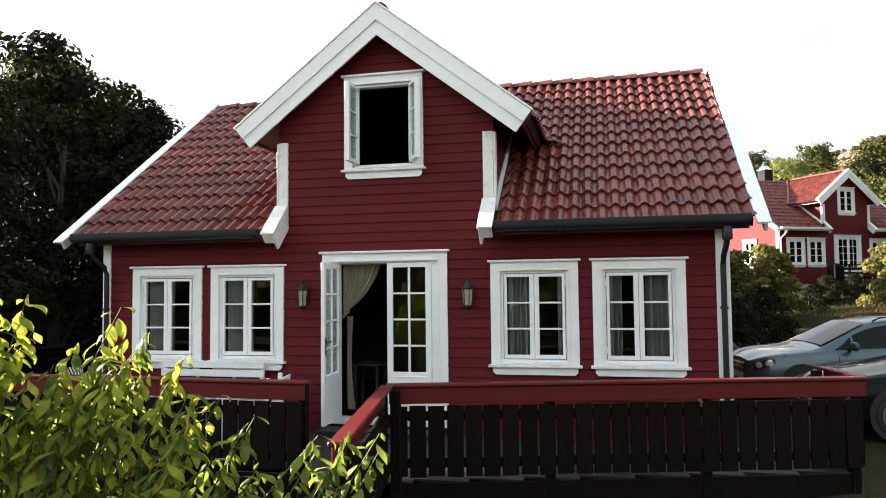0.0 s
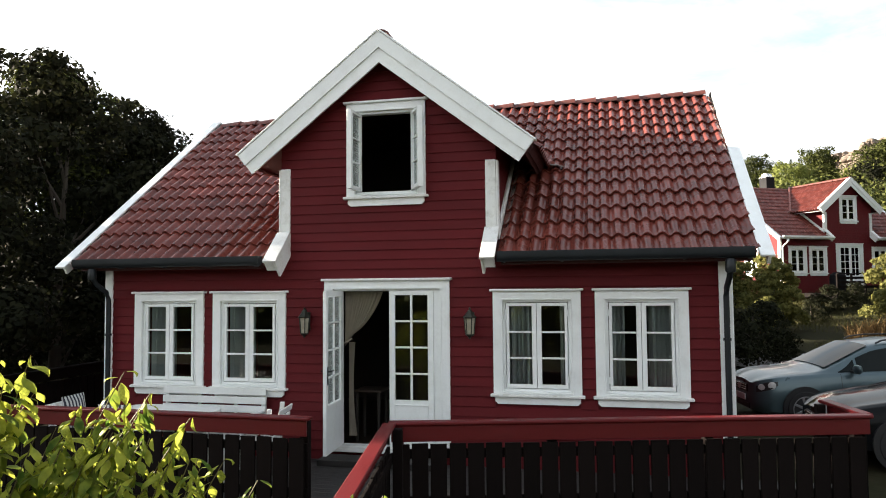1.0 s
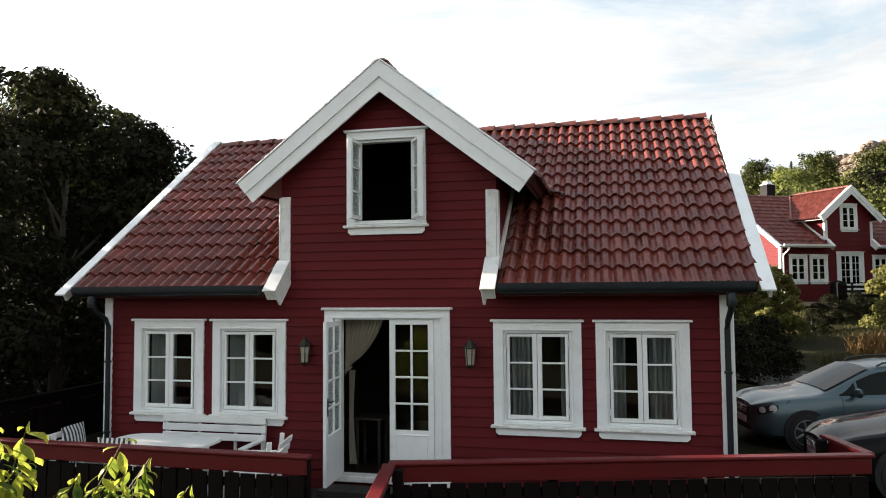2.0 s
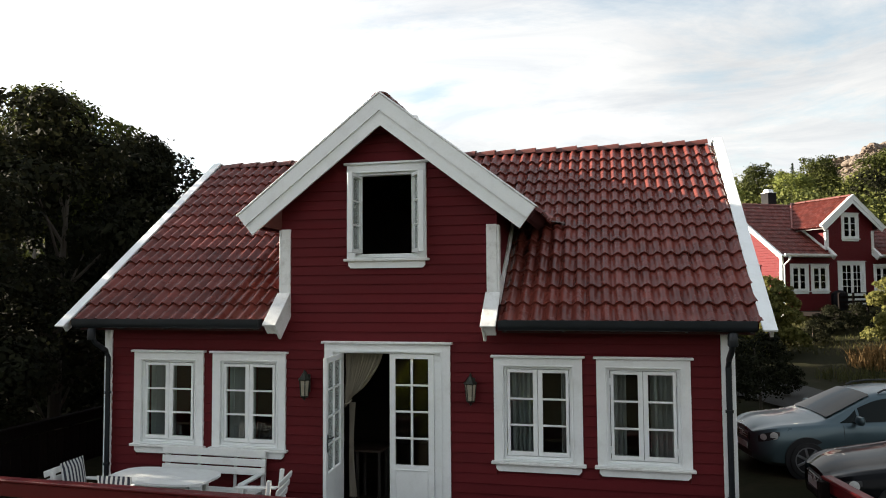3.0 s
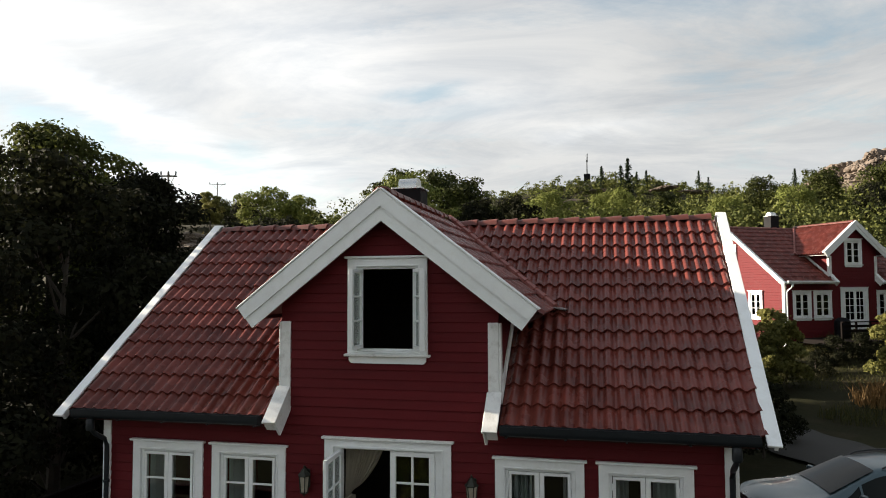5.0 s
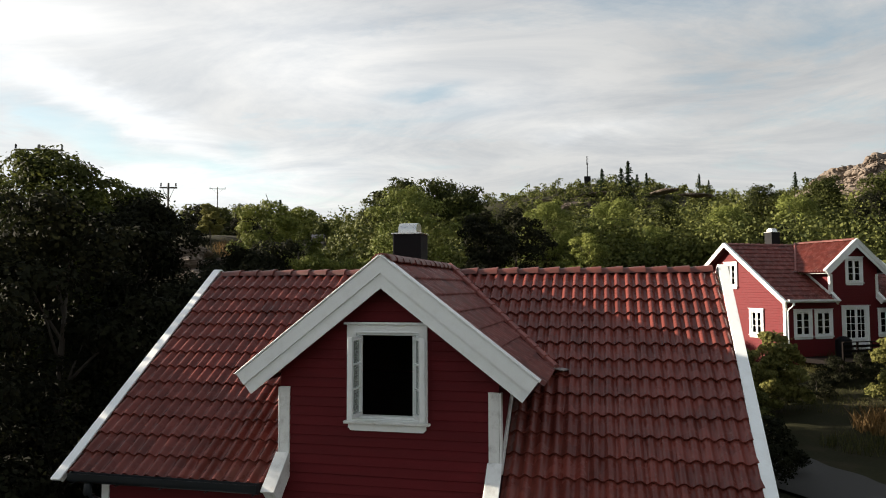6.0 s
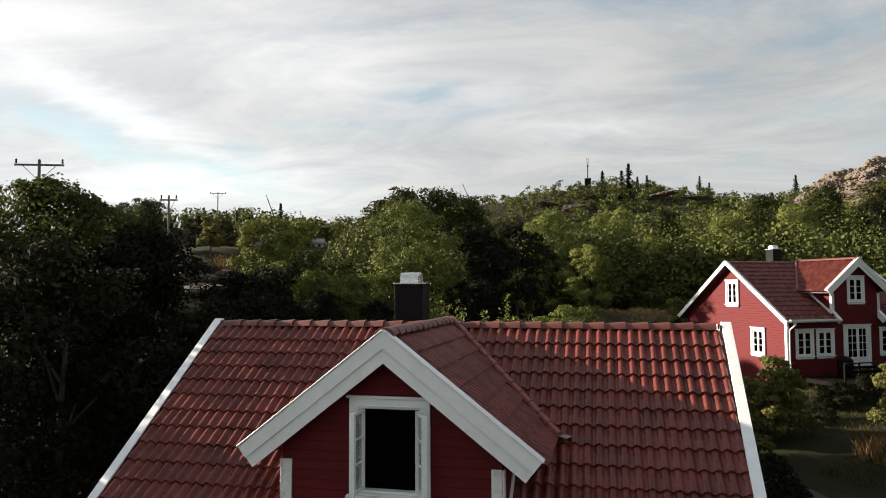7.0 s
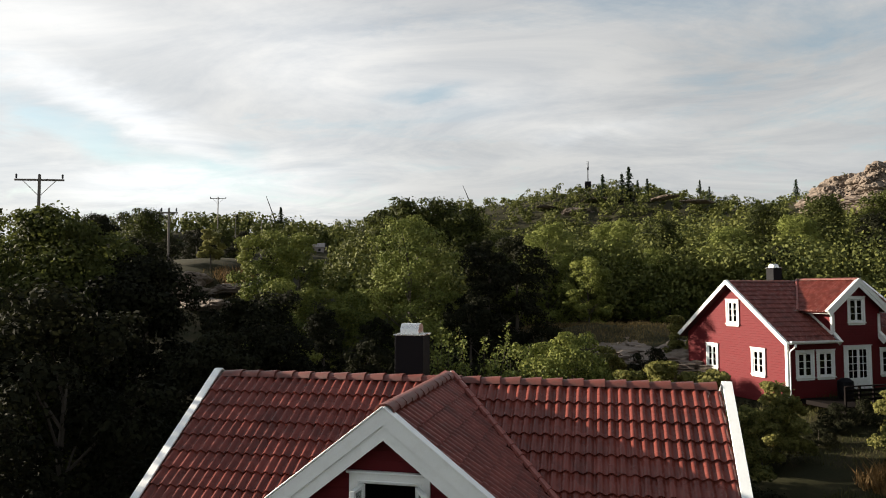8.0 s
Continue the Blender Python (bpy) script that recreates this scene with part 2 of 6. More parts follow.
CURTAIN = material("cream_curtain", (0.44, 0.40, 0.32), 0.9, var=0.12, scale=8, fine=90, bump=0.2)
NET = material("white_net_curtain", (0.52, 0.55, 0.55), 0.9, var=0.15, scale=8, fine=90, bump=0.2)
GLASS = glass_material("window_glass")
PALE_GLASS = pale_mix("pale_window_glass", GLASS)
BLACKMETAL = material("black_metal", (0.006, 0.006, 0.008), 0.65, metal=0.0, spec=0.12, var=0.2, scale=6, bump=0.05)
STEEL = material("brushed_steel", (0.62, 0.63, 0.62), 0.28, metal=0.9, var=0.1, scale=10, bump=0.03)
BRONZE = material("dark_bronze", (0.035, 0.038, 0.03), 0.45, metal=0.6, var=0.3, scale=20, bump=0.1)
FROST = material("lantern_glass", (0.36, 0.33, 0.26), 0.25, var=0.15, scale=12, bump=0.1)


# ---- mesh helpers ----
class Geo:
    """Collects vertices and faces of one mesh."""

    def __init__(self):
        self.v, self.f = [], []

    def add(self, verts, faces, m=None):
        k = len(self.v)
        self.v += [tuple(m @ Vector(p)) if m else tuple(p) for p in verts]
        self.f += [tuple(k + i for i in q) for q in faces]
        return self

    def box(self, x0, x1, y0, y1, z0, z1, c=0.0, m=None):
        """A box; c: the width of its chamfered edges."""
        if c <= 0:
            p = [(x, y, z) for x in (x0, x1) for y in (y0, y1) for z in (z0, z1)]
            return self.add(p, [(0, 1, 3, 2), (4, 6, 7, 5), (0, 4, 5, 1), (2, 3, 7, 6), (0, 2, 6, 4), (1, 5, 7, 3)], m)
        p, idx = [], {}
        for i, x in enumerate((x0, x1)):
            for j, y in enumerate((y0, y1)):
                for k, z in enumerate((z0, z1)):
                    sx, sy, sz = c * (1 - 2 * i), c * (1 - 2 * j), c * (1 - 2 * k)
                    for a, q in enumerate(((x, y + sy, z + sz), (x + sx, y, z + sz), (x + sx, y + sy, z))):
                        idx[i, j, k, a] = len(p)
                        p.append(q)
        f = []
        for s in (0, 1):
            f.append(tuple(idx[s, j, k, 0] for j, k in ((0, 0), (0, 1), (1, 1), (1, 0))))
            f.append(tuple(idx[i, s, k, 1] for i, k in ((0, 0), (1, 0), (1, 1), (0, 1))))
            f.append(tuple(idx[i, j, s, 2] for i, j in ((0, 0), (0, 1), (1, 1), (1, 0))))
        for a in (0, 1):
            for b in (0, 1):
                f.append((idx[a, b, 0, 0], idx[a, b, 1, 0], idx[a, b, 1, 1], idx[a, b, 0, 1]))
                f.append((idx[a, 0, b, 0], idx[a, 1, b, 0], idx[a, 1, b, 2], idx[a, 0, b, 2]))
                f.append((idx[0, a, b, 1], idx[1, a, b, 1], idx[1, a, b, 2], idx[0, a, b, 2]))
        for i in (0, 1):
            for j in (0, 1):
                for k in (0, 1):
                    f.append((idx[i, j, k, 0], idx[i, j, k, 1], idx[i, j, k, 2]))
        return self.add(p, f, m)

    def prism(self, pts, m, depth):
        """A flat polygon (u, v) in the plane of m, thickened by depth along its third axis."""
        n = len(pts)
        p = [(u, v, 0) for u, v in pts] + [(u, v, depth) for u, v in pts]
        f = [tuple(range(n))[::-1], tuple(range(n, 2 * n))]
        f += [(i, (i + 1) % n, n + (i + 1) % n, n + i) for i in range(n)]
        return self.add(p, f, m)

    def ring(self, x0, x1, z0, z1, left, right, bottom, top, y0, y1, m=None):
        """An upright rectangular frame with its four widths, from y0 to y1."""
        o = [(x0, z0), (x1, z0), (x1, z1), (x0, z1)]
        i = [(x0 + left, z0 + bottom), (x1 - right, z0 + bottom), (x1 - right, z1 - top), (x0 + left, z1 - top)]
        c = 0.004
        oc = [(x0 + c, z0 + c), (x1 - c, z0 + c), (x1 - c, z1 - c), (x0 + c, z1 - c)]
        ic = [(i[0][0] - c, i[0][1] - c), (i[1][0] + c, i[1][1] - c), (i[2][0] + c, i[2][1] + c), (i[3][0] - c, i[3][1] + c)]
        loops = [[(x, y1, z) for x, z in o], [(x, y0 + c, z) for x, z in o], [(x, y0, z) for x, z in oc], [(x, y0, z) for x, z in ic], [(x, y0 + c, z) for x, z in i], [(x, y1, z) for x, z in i]]
        v = [p for q in loops for p in q]
        f = []
        for a in range(6):
            b = (a + 1) % 6
            f += [(4 * a + k, 4 * a + (k + 1) % 4, 4 * b + (k + 1) % 4, 4 * b + k) for k in range(4)]
        return self.add(v, f, m)

    def tube(self, pts, r, n=8, m=None, r2=None):
        """A round bar along points; r to r2 tapers it."""
        pts = [Vector(p) for p in pts]
        rings, last = [], None
        for i, p in enumerate(pts):
            d = (pts[min(i + 1, len(pts) - 1)] - pts[max(i - 1, 0)]).normalized()
            a = d.cross(Vector((0, 0, 1)) if abs(d.z) < 0.95 else Vector((1, 0, 0))).normalized()
            if last is not None and a.dot(last) < 0:
                a = -a
            last = a
            b = d.cross(a)
            rr = r if r2 is None else r + (r2 - r) * i / max(1, len(pts) - 1)
            rings.append([p + rr * (math.cos(6.2832 * k / n) * a + math.sin(6.2832 * k / n) * b) for k in range(n)])
        v = [q for ring in rings for q in ring]
        f = [(i * n + k, i * n + (k + 1) % n, (i + 1) * n + (k + 1) % n, (i + 1) * n + k) for i in range(len(pts) - 1) for k in range(n)]
        f += [tuple(range(n))[::-1], tuple(range((len(pts) - 1) * n, len(pts) * n))]
        return self.add(v, f, m)

    def lathe(self, prof, n=12, m=None):
        """A turned body from (radius, height) pairs about z."""
        v = [(r * math.cos(6.2832 * k / n), r * math.sin(6.2832 * k / n), z) for r, z in prof for k in range(n)]
        f = [(i * n + k, i * n + (k + 1) % n, (i + 1) * n + (k + 1) % n, (i + 1) * n + k) for i in range(len(prof) - 1) for k in range(n)]
        f += [tuple(range(n))[::-1], tuple(range((len(prof) - 1) * n, len(prof) * n))]
        return self.add(v, f, m)

    def mesh(self, name, mat, smooth=False):
        me = bpy.data.meshes.new(name)
        me.from_pydata(self.v, [], self.f)
        me.validate()
        bm = bmesh.new()
        bm.from_mesh(me)
        bmesh.ops.recalc_face_normals(bm, faces=bm.faces)
        bm.to_mesh(me)
        bm.free()
        if smooth:
            me.polygons.foreach_set("use_smooth", [True] * len(me.polygons))
            me.set_sharp_from_angle(angle=radians(40))
        me.materials.append(mat)
        return me


def part(name, geo, mat, parent=None, label="", smooth=False, kind=""):
    """Links a Geo (or a mesh) as one mesh object under a thing or a part."""
    ob = new(name, geo.mesh(name, mat, smooth) if isinstance(geo, Geo) else geo)
    if parent:
        ob.parent = parent
    return tagged(ob, label=label, kind=kind)


def thing(name, m, label, category, group=""):
    ob = new(name)
    ob.empty_display_size = 0.2
    ob.matrix_basis = m
    return tagged(ob, label, category, group)


def basis(o, x, y, z):
    m = Matrix.Identity(4)
    for i, c in enumerate((x, y, z)):
        m.col[i][:3] = Vector(c)
    m.col[3][:3] = Vector(o)
    return m


def quads(name, verts, faces, mat):
    """A mesh from numpy arrays of vertices and of faces with equal corner counts."""
    me = bpy.data.meshes.new(name)
    n, k = faces.shape
    me.vertices.add(len(verts))
    me.vertices.foreach_set("co", np.asarray(verts, np.float32).ravel())
    me.loops.add(n * k)
    me.loops.foreach_set("vertex_index", faces.astype(np.int32).ravel())
    me.polygons.add(n)
    me.polygons.foreach_set("loop_start", np.arange(0, n * k, k, dtype=np.int32))
    me.polygons.foreach_set("loop_total", np.full(n, k, dtype=np.int32))
    me.update(calc_edges=True)
    me.materials.append(mat)
    return me


# ---- the houses ----
CX = -0.754                      # middle of the house and of its gable
RY, RZ = 3.648, 5.46             # ridge
EY, EZ = -0.443, 2.46            # eave
HALF = 4.617                     # half the roof's length
WALL = 4.2                       # half the wall's length
WEXT = 0.05                      # the right end stands out a little more
DEEP = 2 * RY
GUT = -0.43                      # middle of the gutters
PITCH = math.atan2(RZ - EZ, RY - EY)
SLOPE = math.hypot(RZ - EZ, RY - EY)
GY, GZ = -0.25, 5.50             # gable roof: front edge and ridge height
GHALF, GDROP = 2.0, 1.545        # its half width and fall
GPITCH = math.atan2(GDROP, GHALF)
GSLOPE = math.hypot(GHALF, GDROP)
DOWN = 4.862                     # where the lowest tiles end, down the slope
CHEEK = 1.483                    # half width of the gable wall
WIDE, LONG = 0.340, 0.360        # one double-wave tile: cover width and length


END_WINDOWS = ((1.35, 0.81, 1.283), (4.75, 0.81, 1.283), (3.1, 3.20, 1.25))   # in the neighbour's end wall: y, sill, height


def roof_z(y):
    return RZ - math.tan(PITCH) * abs(RY - y)


def tile_geo(geo, m, a=0, b=20):
    """One curved tile: width along x, laid down the slope along y, z up from the roof."""
    n, ln, th = 20, LONG + 0.045, 0.022
    top = []
    for i in range(n + 1):
        u = i / n
        q = (2 * u) % 1.0 if i < n else 1.0
        roll = math.cos(math.pi / 2 * min(1, (0.56 - q) / 0.38)) if q < 0.56 else math.cos(math.pi / 2 * min(1, (q - 0.56) / 0.42))
        top.append((u * (WIDE + 0.012) - 0.006, 0.052 * max(0.0, roll) ** 1.15))
    v, f = [], []
    for x, z in top[a:b + 1]:
        v += [(x, 0.0, z + 0.004), (x, ln, z + 0.042), (x, ln + 0.002, z + 0.042 - th)]
    for i in range(b - a):
        p, q = 3 * i, 3 * i + 3
        f += [(p, q, q + 1, p + 1), (p + 1, q + 1, q + 2, p + 2)]
    geo.add(v, f, m)


def windows_of(parent, m, w, h, glass_rows=3, open_left=None, open_right=None, curtain=None, detail=True):
    """A white two-light window. Local frame: x along the wall, z up, -y outwards; w x h is the casing."""
    win = part("window", Geo().ring(0, w, 0, h, 0.122, 0.122, 0.03, 0.105, -0.03, 0.02, m), WHITE, parent, "white-painted casement window with wide casing boards")
    part("bead", Geo().ring(0.106, w - 0.106, 0.012, h - 0.09, 0.02, 0.02, 0.02, 0.02, -0.042, -0.031, m), WHITE, win)
    part("cap", Geo().box(-0.035, w + 0.035, -0.065, 0.01, h, h + 0.03, 0.006, m), WHITE, win)
    part("sill", Geo().box(-0.035, w + 0.035, -0.075, 0.012, -0.032, 0.002, 0.006, m), WEATHERED, win)
    ap = [(0.02, -0.03), (w - 0.02, -0.03), (w - 0.02, -0.088), (w - 0.055, -0.122), (0.055, -0.122), (0.02, -0.088)]
    part("apron", Geo().prism([(x, z) for x, z in ap], m @ basis((0, -0.03, 0), (1, 0, 0), (0, 0, 1), (0, -1, 0)) @ pose(0, 0, -0.03), 0.03), WHITE, win)
    x0, x1, z0, z1 = 0.123, w - 0.123, 0.031, h - 0.106
    part("frame", Geo().ring(x0, x1, z0, z1, 0.035, 0.035, 0.035, 0.035, 0.004, 0.11, m), WHITE, win)
    x0, x1, z0, z1 = x0 + 0.043, x1 - 0.043, z0 + 0.043, z1 - 0.043
    half = (x1 - x0) / 2 - 0.003
    for side, swing in ((0, open_left), (1, open_right)):
        hinge = x0 if side == 0 else x1
        s = 1 if side == 0 else -1
        lm = m @ pose(hinge, 0.016, z0) @ pose(0, 0, 0, 0, 0, -s * (swing or 0.0))
        sash, hh, so_, si_, sb, su = Geo(), z1 - z0, 0.036, 0.056, 0.048, 0.038

        def bx(geo, a, b, y0, y1, c, d, ch=0.003):
            a, b = sorted((s * a, s * b))
            geo.box(a, b, y0, y1, c, d, ch, lm)

        xa, xb = sorted((0, s * half))
        sash.ring(xa, xb, 0, hh, so_ if s > 0 else si_, si_ if s > 0 else so_, sb, su, -0.02, 0.042 if swing else 0.03, lm)
        part("sash", sash, WHITE, win)
        step = (hh - sb - su) / glass_rows
        for r in range(1, glass_rows):
            z = sb + r * step
            mg = Geo()
            bx(mg, so_, half - si_, -0.016, 0.024, z - 0.011, z + 0.011)
            part("glazing_bar", mg, WHITE, win)
        for r in range(glass_rows):
            z = sb + r * step
            pn = Geo()
            bx(pn, so_ + 0.001, half - si_ - 0.001, 0.003, 0.007, z + (0.012 if r else 0.001), z + step - 0.012, 0)
            po = part("pane", pn, PALE_GLASS if swing else GLASS, win)
            po.visible_shadow = False
        if detail:
            for z in (0.12, hh - 0.12):
                part("hinge", Geo().tube([(s * -0.006, -0.026, z - 0.04), (s * -0.006, -0.026, z + 0.04)], 0.009, 6, lm), WHITE, win)
    if curtain:
        for a, b in curtain:
            c = Geo()
            n = max(8, int((b - a) / 0.012))
            top = [(x0 + (x1 - x0) * (a + (b - a) * i / n)) for i in range(n + 1)]
            v, f = [], []
            for i, x in enumerate(top):
                y = 0.17 + 0.075 * math.sin(i * 0.85 + 1.3 * math.sin(i * 0.31 + w)) + 0.02 * math.sin(i * 2.1)
                v += [(x, y, 0.02), (x + 0.004 * math.sin(i), y, h - 0.1), (x, y + 0.003, 0.02), (x + 0.004 * math.sin(i), y + 0.003, h - 0.1)]
            for i in range(n):
                k = 4 * i
                f += [(k, k + 4, k + 5, k + 1), (k + 2, k + 3, k + 7, k + 6)]
            c.add(v, f, m)
            part("curtain", c, NET, win, "gathered white net curtain", smooth=True)
    return win


def door_of(parent, m, w, h, swing, detail=True):
    """Glazed double door in a white casing; its left leaf may stand open by swing degrees."""
    cw = 0.125
    um = m @ basis((0, 0.01, 0), (1, 0, 0), (0, 0, 1), (0, -1, 0))
    arch = lambda a, e, hi, lo, wd, tp: [(a, lo), (a + wd, lo), (a + wd, hi - tp), (e - wd, hi - tp), (e - wd, lo), (e, lo), (e, hi), (a, hi)]
    g = Geo().prism(arch(0, w, h, 0.0, cw, 0.10), um, 0.04)
    d = part("door", g, WHITE, parent, "white glazed double door, one leaf open" if swing else "white glazed double door")
    part("bead", Geo().prism(arch(cw - 0.02, w - cw + 0.02, h - 0.085, 0.086, 0.02, 0.02), um @ pose(0, 0, 0.041), 0.012), WHITE, d)
    part("cap", Geo().box(-0.035, w + 0.035, -0.07, 0.01, h, h + 0.032, 0.006, m), WEATHERED, d)
    part("threshold", Geo().box(cw, w - cw, -0.05, 0.14, 0.005, 0.085, 0.008, m), WEATHERED, d)
    x0, x1, z1 = cw + 0.001, w - cw - 0.001, h - 0.101
    part("frame", Geo().prism(arch(x0, x1, z1, 0.086, 0.09, 0.027), um @ pose(0, 0, -0.12), 0.12), WHITE, d)
    x0, x1, z0, z1 = x0 + 0.093, x1 - 0.093, 0.092, z1 - 0.03
    whole, hh = x1 - x0, z1 - z0
    for side in (0, 1):
        s = 1 if side == 0 else -1
        lm = m @ pose(x0 if side == 0 else x1, 0.012, z0) @ pose(0, 0, 0, 0, 0, -s * (swing if side == 0 else 0.0))
        lf, st, low = Geo(), 0.075, 0.60
        half = 0.675 if side == 0 else whole - 0.679

        def bx(geo, a, b, y0, y1, c, e, ch=0.003):
            a, b = sorted((s * a, s * b))
            geo.box(a, b, y0, y1, c, e, ch, lm)

        xa, xb = sorted((0, s * half))
        lf.ring(xa, xb, 0, hh, st, st, low, 0.06, -0.02, 0.025, lm)
        part("leaf", lf, WHITE, d)
        mould = Geo()
        xa, xb = sorted((s * (st - 0.005), s * (half - st + 0.005)))
        mould.ring(xa, xb, 0.11, low - 0.05, 0.02, 0.02, 0.02, 0.02, -0.029, -0.021, lm)
        part("panel_mould", mould, WHITE, d)
        lf = Geo()
        mid = half / 2
        bx(lf, mid - 0.014, mid + 0.014, -0.017, 0.022, low, hh - 0.06)
        part("glazing_bar", lf, WHITE, d)
        step = (hh - 0.06 - low) / 4
        for r in range(1, 4):
            lf = Geo()
            bx(lf, st, half - st, -0.015, 0.02, low + r * step - 0.012, low + r * step + 0.012)
            part("glazing_bar", lf, WHITE, d)
        for r in range(4):
            for a, b in ((st, mid - 0.014), (mid + 0.014, half - st)):
                pn = Geo()
                bx(pn, a + 0.001, b - 0.001, 0.002, 0.006, low + r * step + 0.013, low + (r + 1) * step - 0.013, 0)
                po = part("pane", pn, PALE_GLASS if swing and side == 0 else GLASS, d)
                po.visible_shadow = False
        if detail and side == 0:
            hd = Geo()
            for y in (-0.024, 0.029):
                hd.box(half - 0.065, half - 0.03, min(y, y * 0.8), max(y, y * 0.8), 0.86, 1.08, 0.002, lm)
                hd.tube([(half - 0.048, y, 1.03), (half - 0.048, y * 2.4, 1.03), (half - 0.15, y * 2.4, 1.03)], 0.009, 8, lm)
            part("handle", hd, BLACKMETAL, d, "black lever handle on a long plate")
    return d


def siding(geo_or_parent, x0, x1, z0, z1, holes, m, limit=None, objects=False, mat=None):
    """Rows of lapped boards on a wall, left open at the holes (x0, x1, z0, z1)."""
    rise, made = 0.1256, {}
    rows = int(math.ceil((z1 - z0) / rise))
    for r in range(rows):
        za = z0 + r * rise
        zb = min(za + rise, z1)
        a, b = (x0, x1) if limit is None else limit(za + 0.02)
        if b - a < 0.1:
            continue
        cuts = [(a, b)]
        for hx0, hx1, hz0, hz1 in holes:
            if hz0 < zb - 0.03 and hz1 > za + 0.03:
                nxt = []
                for c, d in cuts:
                    if hx1 <= c or hx0 >= d:
                        nxt.append((c, d))
                    else:
                        nxt += [q for q in ((c, hx0), (hx1, d)) if q[1] - q[0] > 0.03]
                cuts = nxt
        for c, d in cuts:
            hgt = zb - za
            prof = [(0.012, -0.012), (-0.010, -0.012), (-0.012, -0.006), (0.004, hgt - 0.008), (0.012, hgt - 0.004)]
            n = len(prof)
            v = [(0, y, z) for y, z in prof] + [(1, y, z) for y, z in prof]
            f = [tuple(range(n)), tuple(range(n, 2 * n))[::-1]] + [(i, n + i, n + (i + 1) % n, (i + 1) % n) for i in range(n)]
            if objects:
                key = round(hgt, 3)
                if key not in made:
                    made[key] = Geo().add(v, f).mesh("plank", mat)
                ob = part("plank", made[key], mat, geo_or_parent)
                ob.matrix_basis = m @ pose(c, 0, za) @ Matrix.Diagonal((d - c, 1, 1, 1))
            else:
                geo_or_parent.add(v, f, m @ pose(c, 0, za) @ Matrix.Diagonal((d - c, 1, 1, 1)))


def wall_core(x0, x1, z0, z1, holes, m, thick=0.16, top=None):
    """A wall with real openings: both faces, the reveals and the rim."""
    g = Geo()
    xs = sorted({x0, x1, *[h[0] for h in holes], *[h[1] for h in holes]})
    zs = sorted({z0, z1, *[h[2] for h in holes], *[h[3] for h in holes]})
    for a, b in zip(xs, xs[1:]):
        for c, d in zip(zs, zs[1:]):
            mx, mz = (a + b) / 2, (c + d) / 2
            if any(h[0] < mx < h[1] and h[2] < mz < h[3] for h in holes):
                continue
            for y in (0.004, thick):
                g.add([(a, y, c), (b, y, c), (b, y, d), (a, y, d)], [(0, 1, 2, 3)], m)
    for a, b, c, d in [(x0, x1, z0, z1), *holes]:
        p = [(a, c), (b, c), (b, d), (a, d)]
        for i in range(4):
            q, r = p[i], p[(i + 1) % 4]
            g.add([(q[0], 0.004, q[1]), (r[0], 0.004, r[1]), (r[0], thick, r[1]), (q[0], thick, q[1])], [(0, 1, 2, 3)], m)
    return g


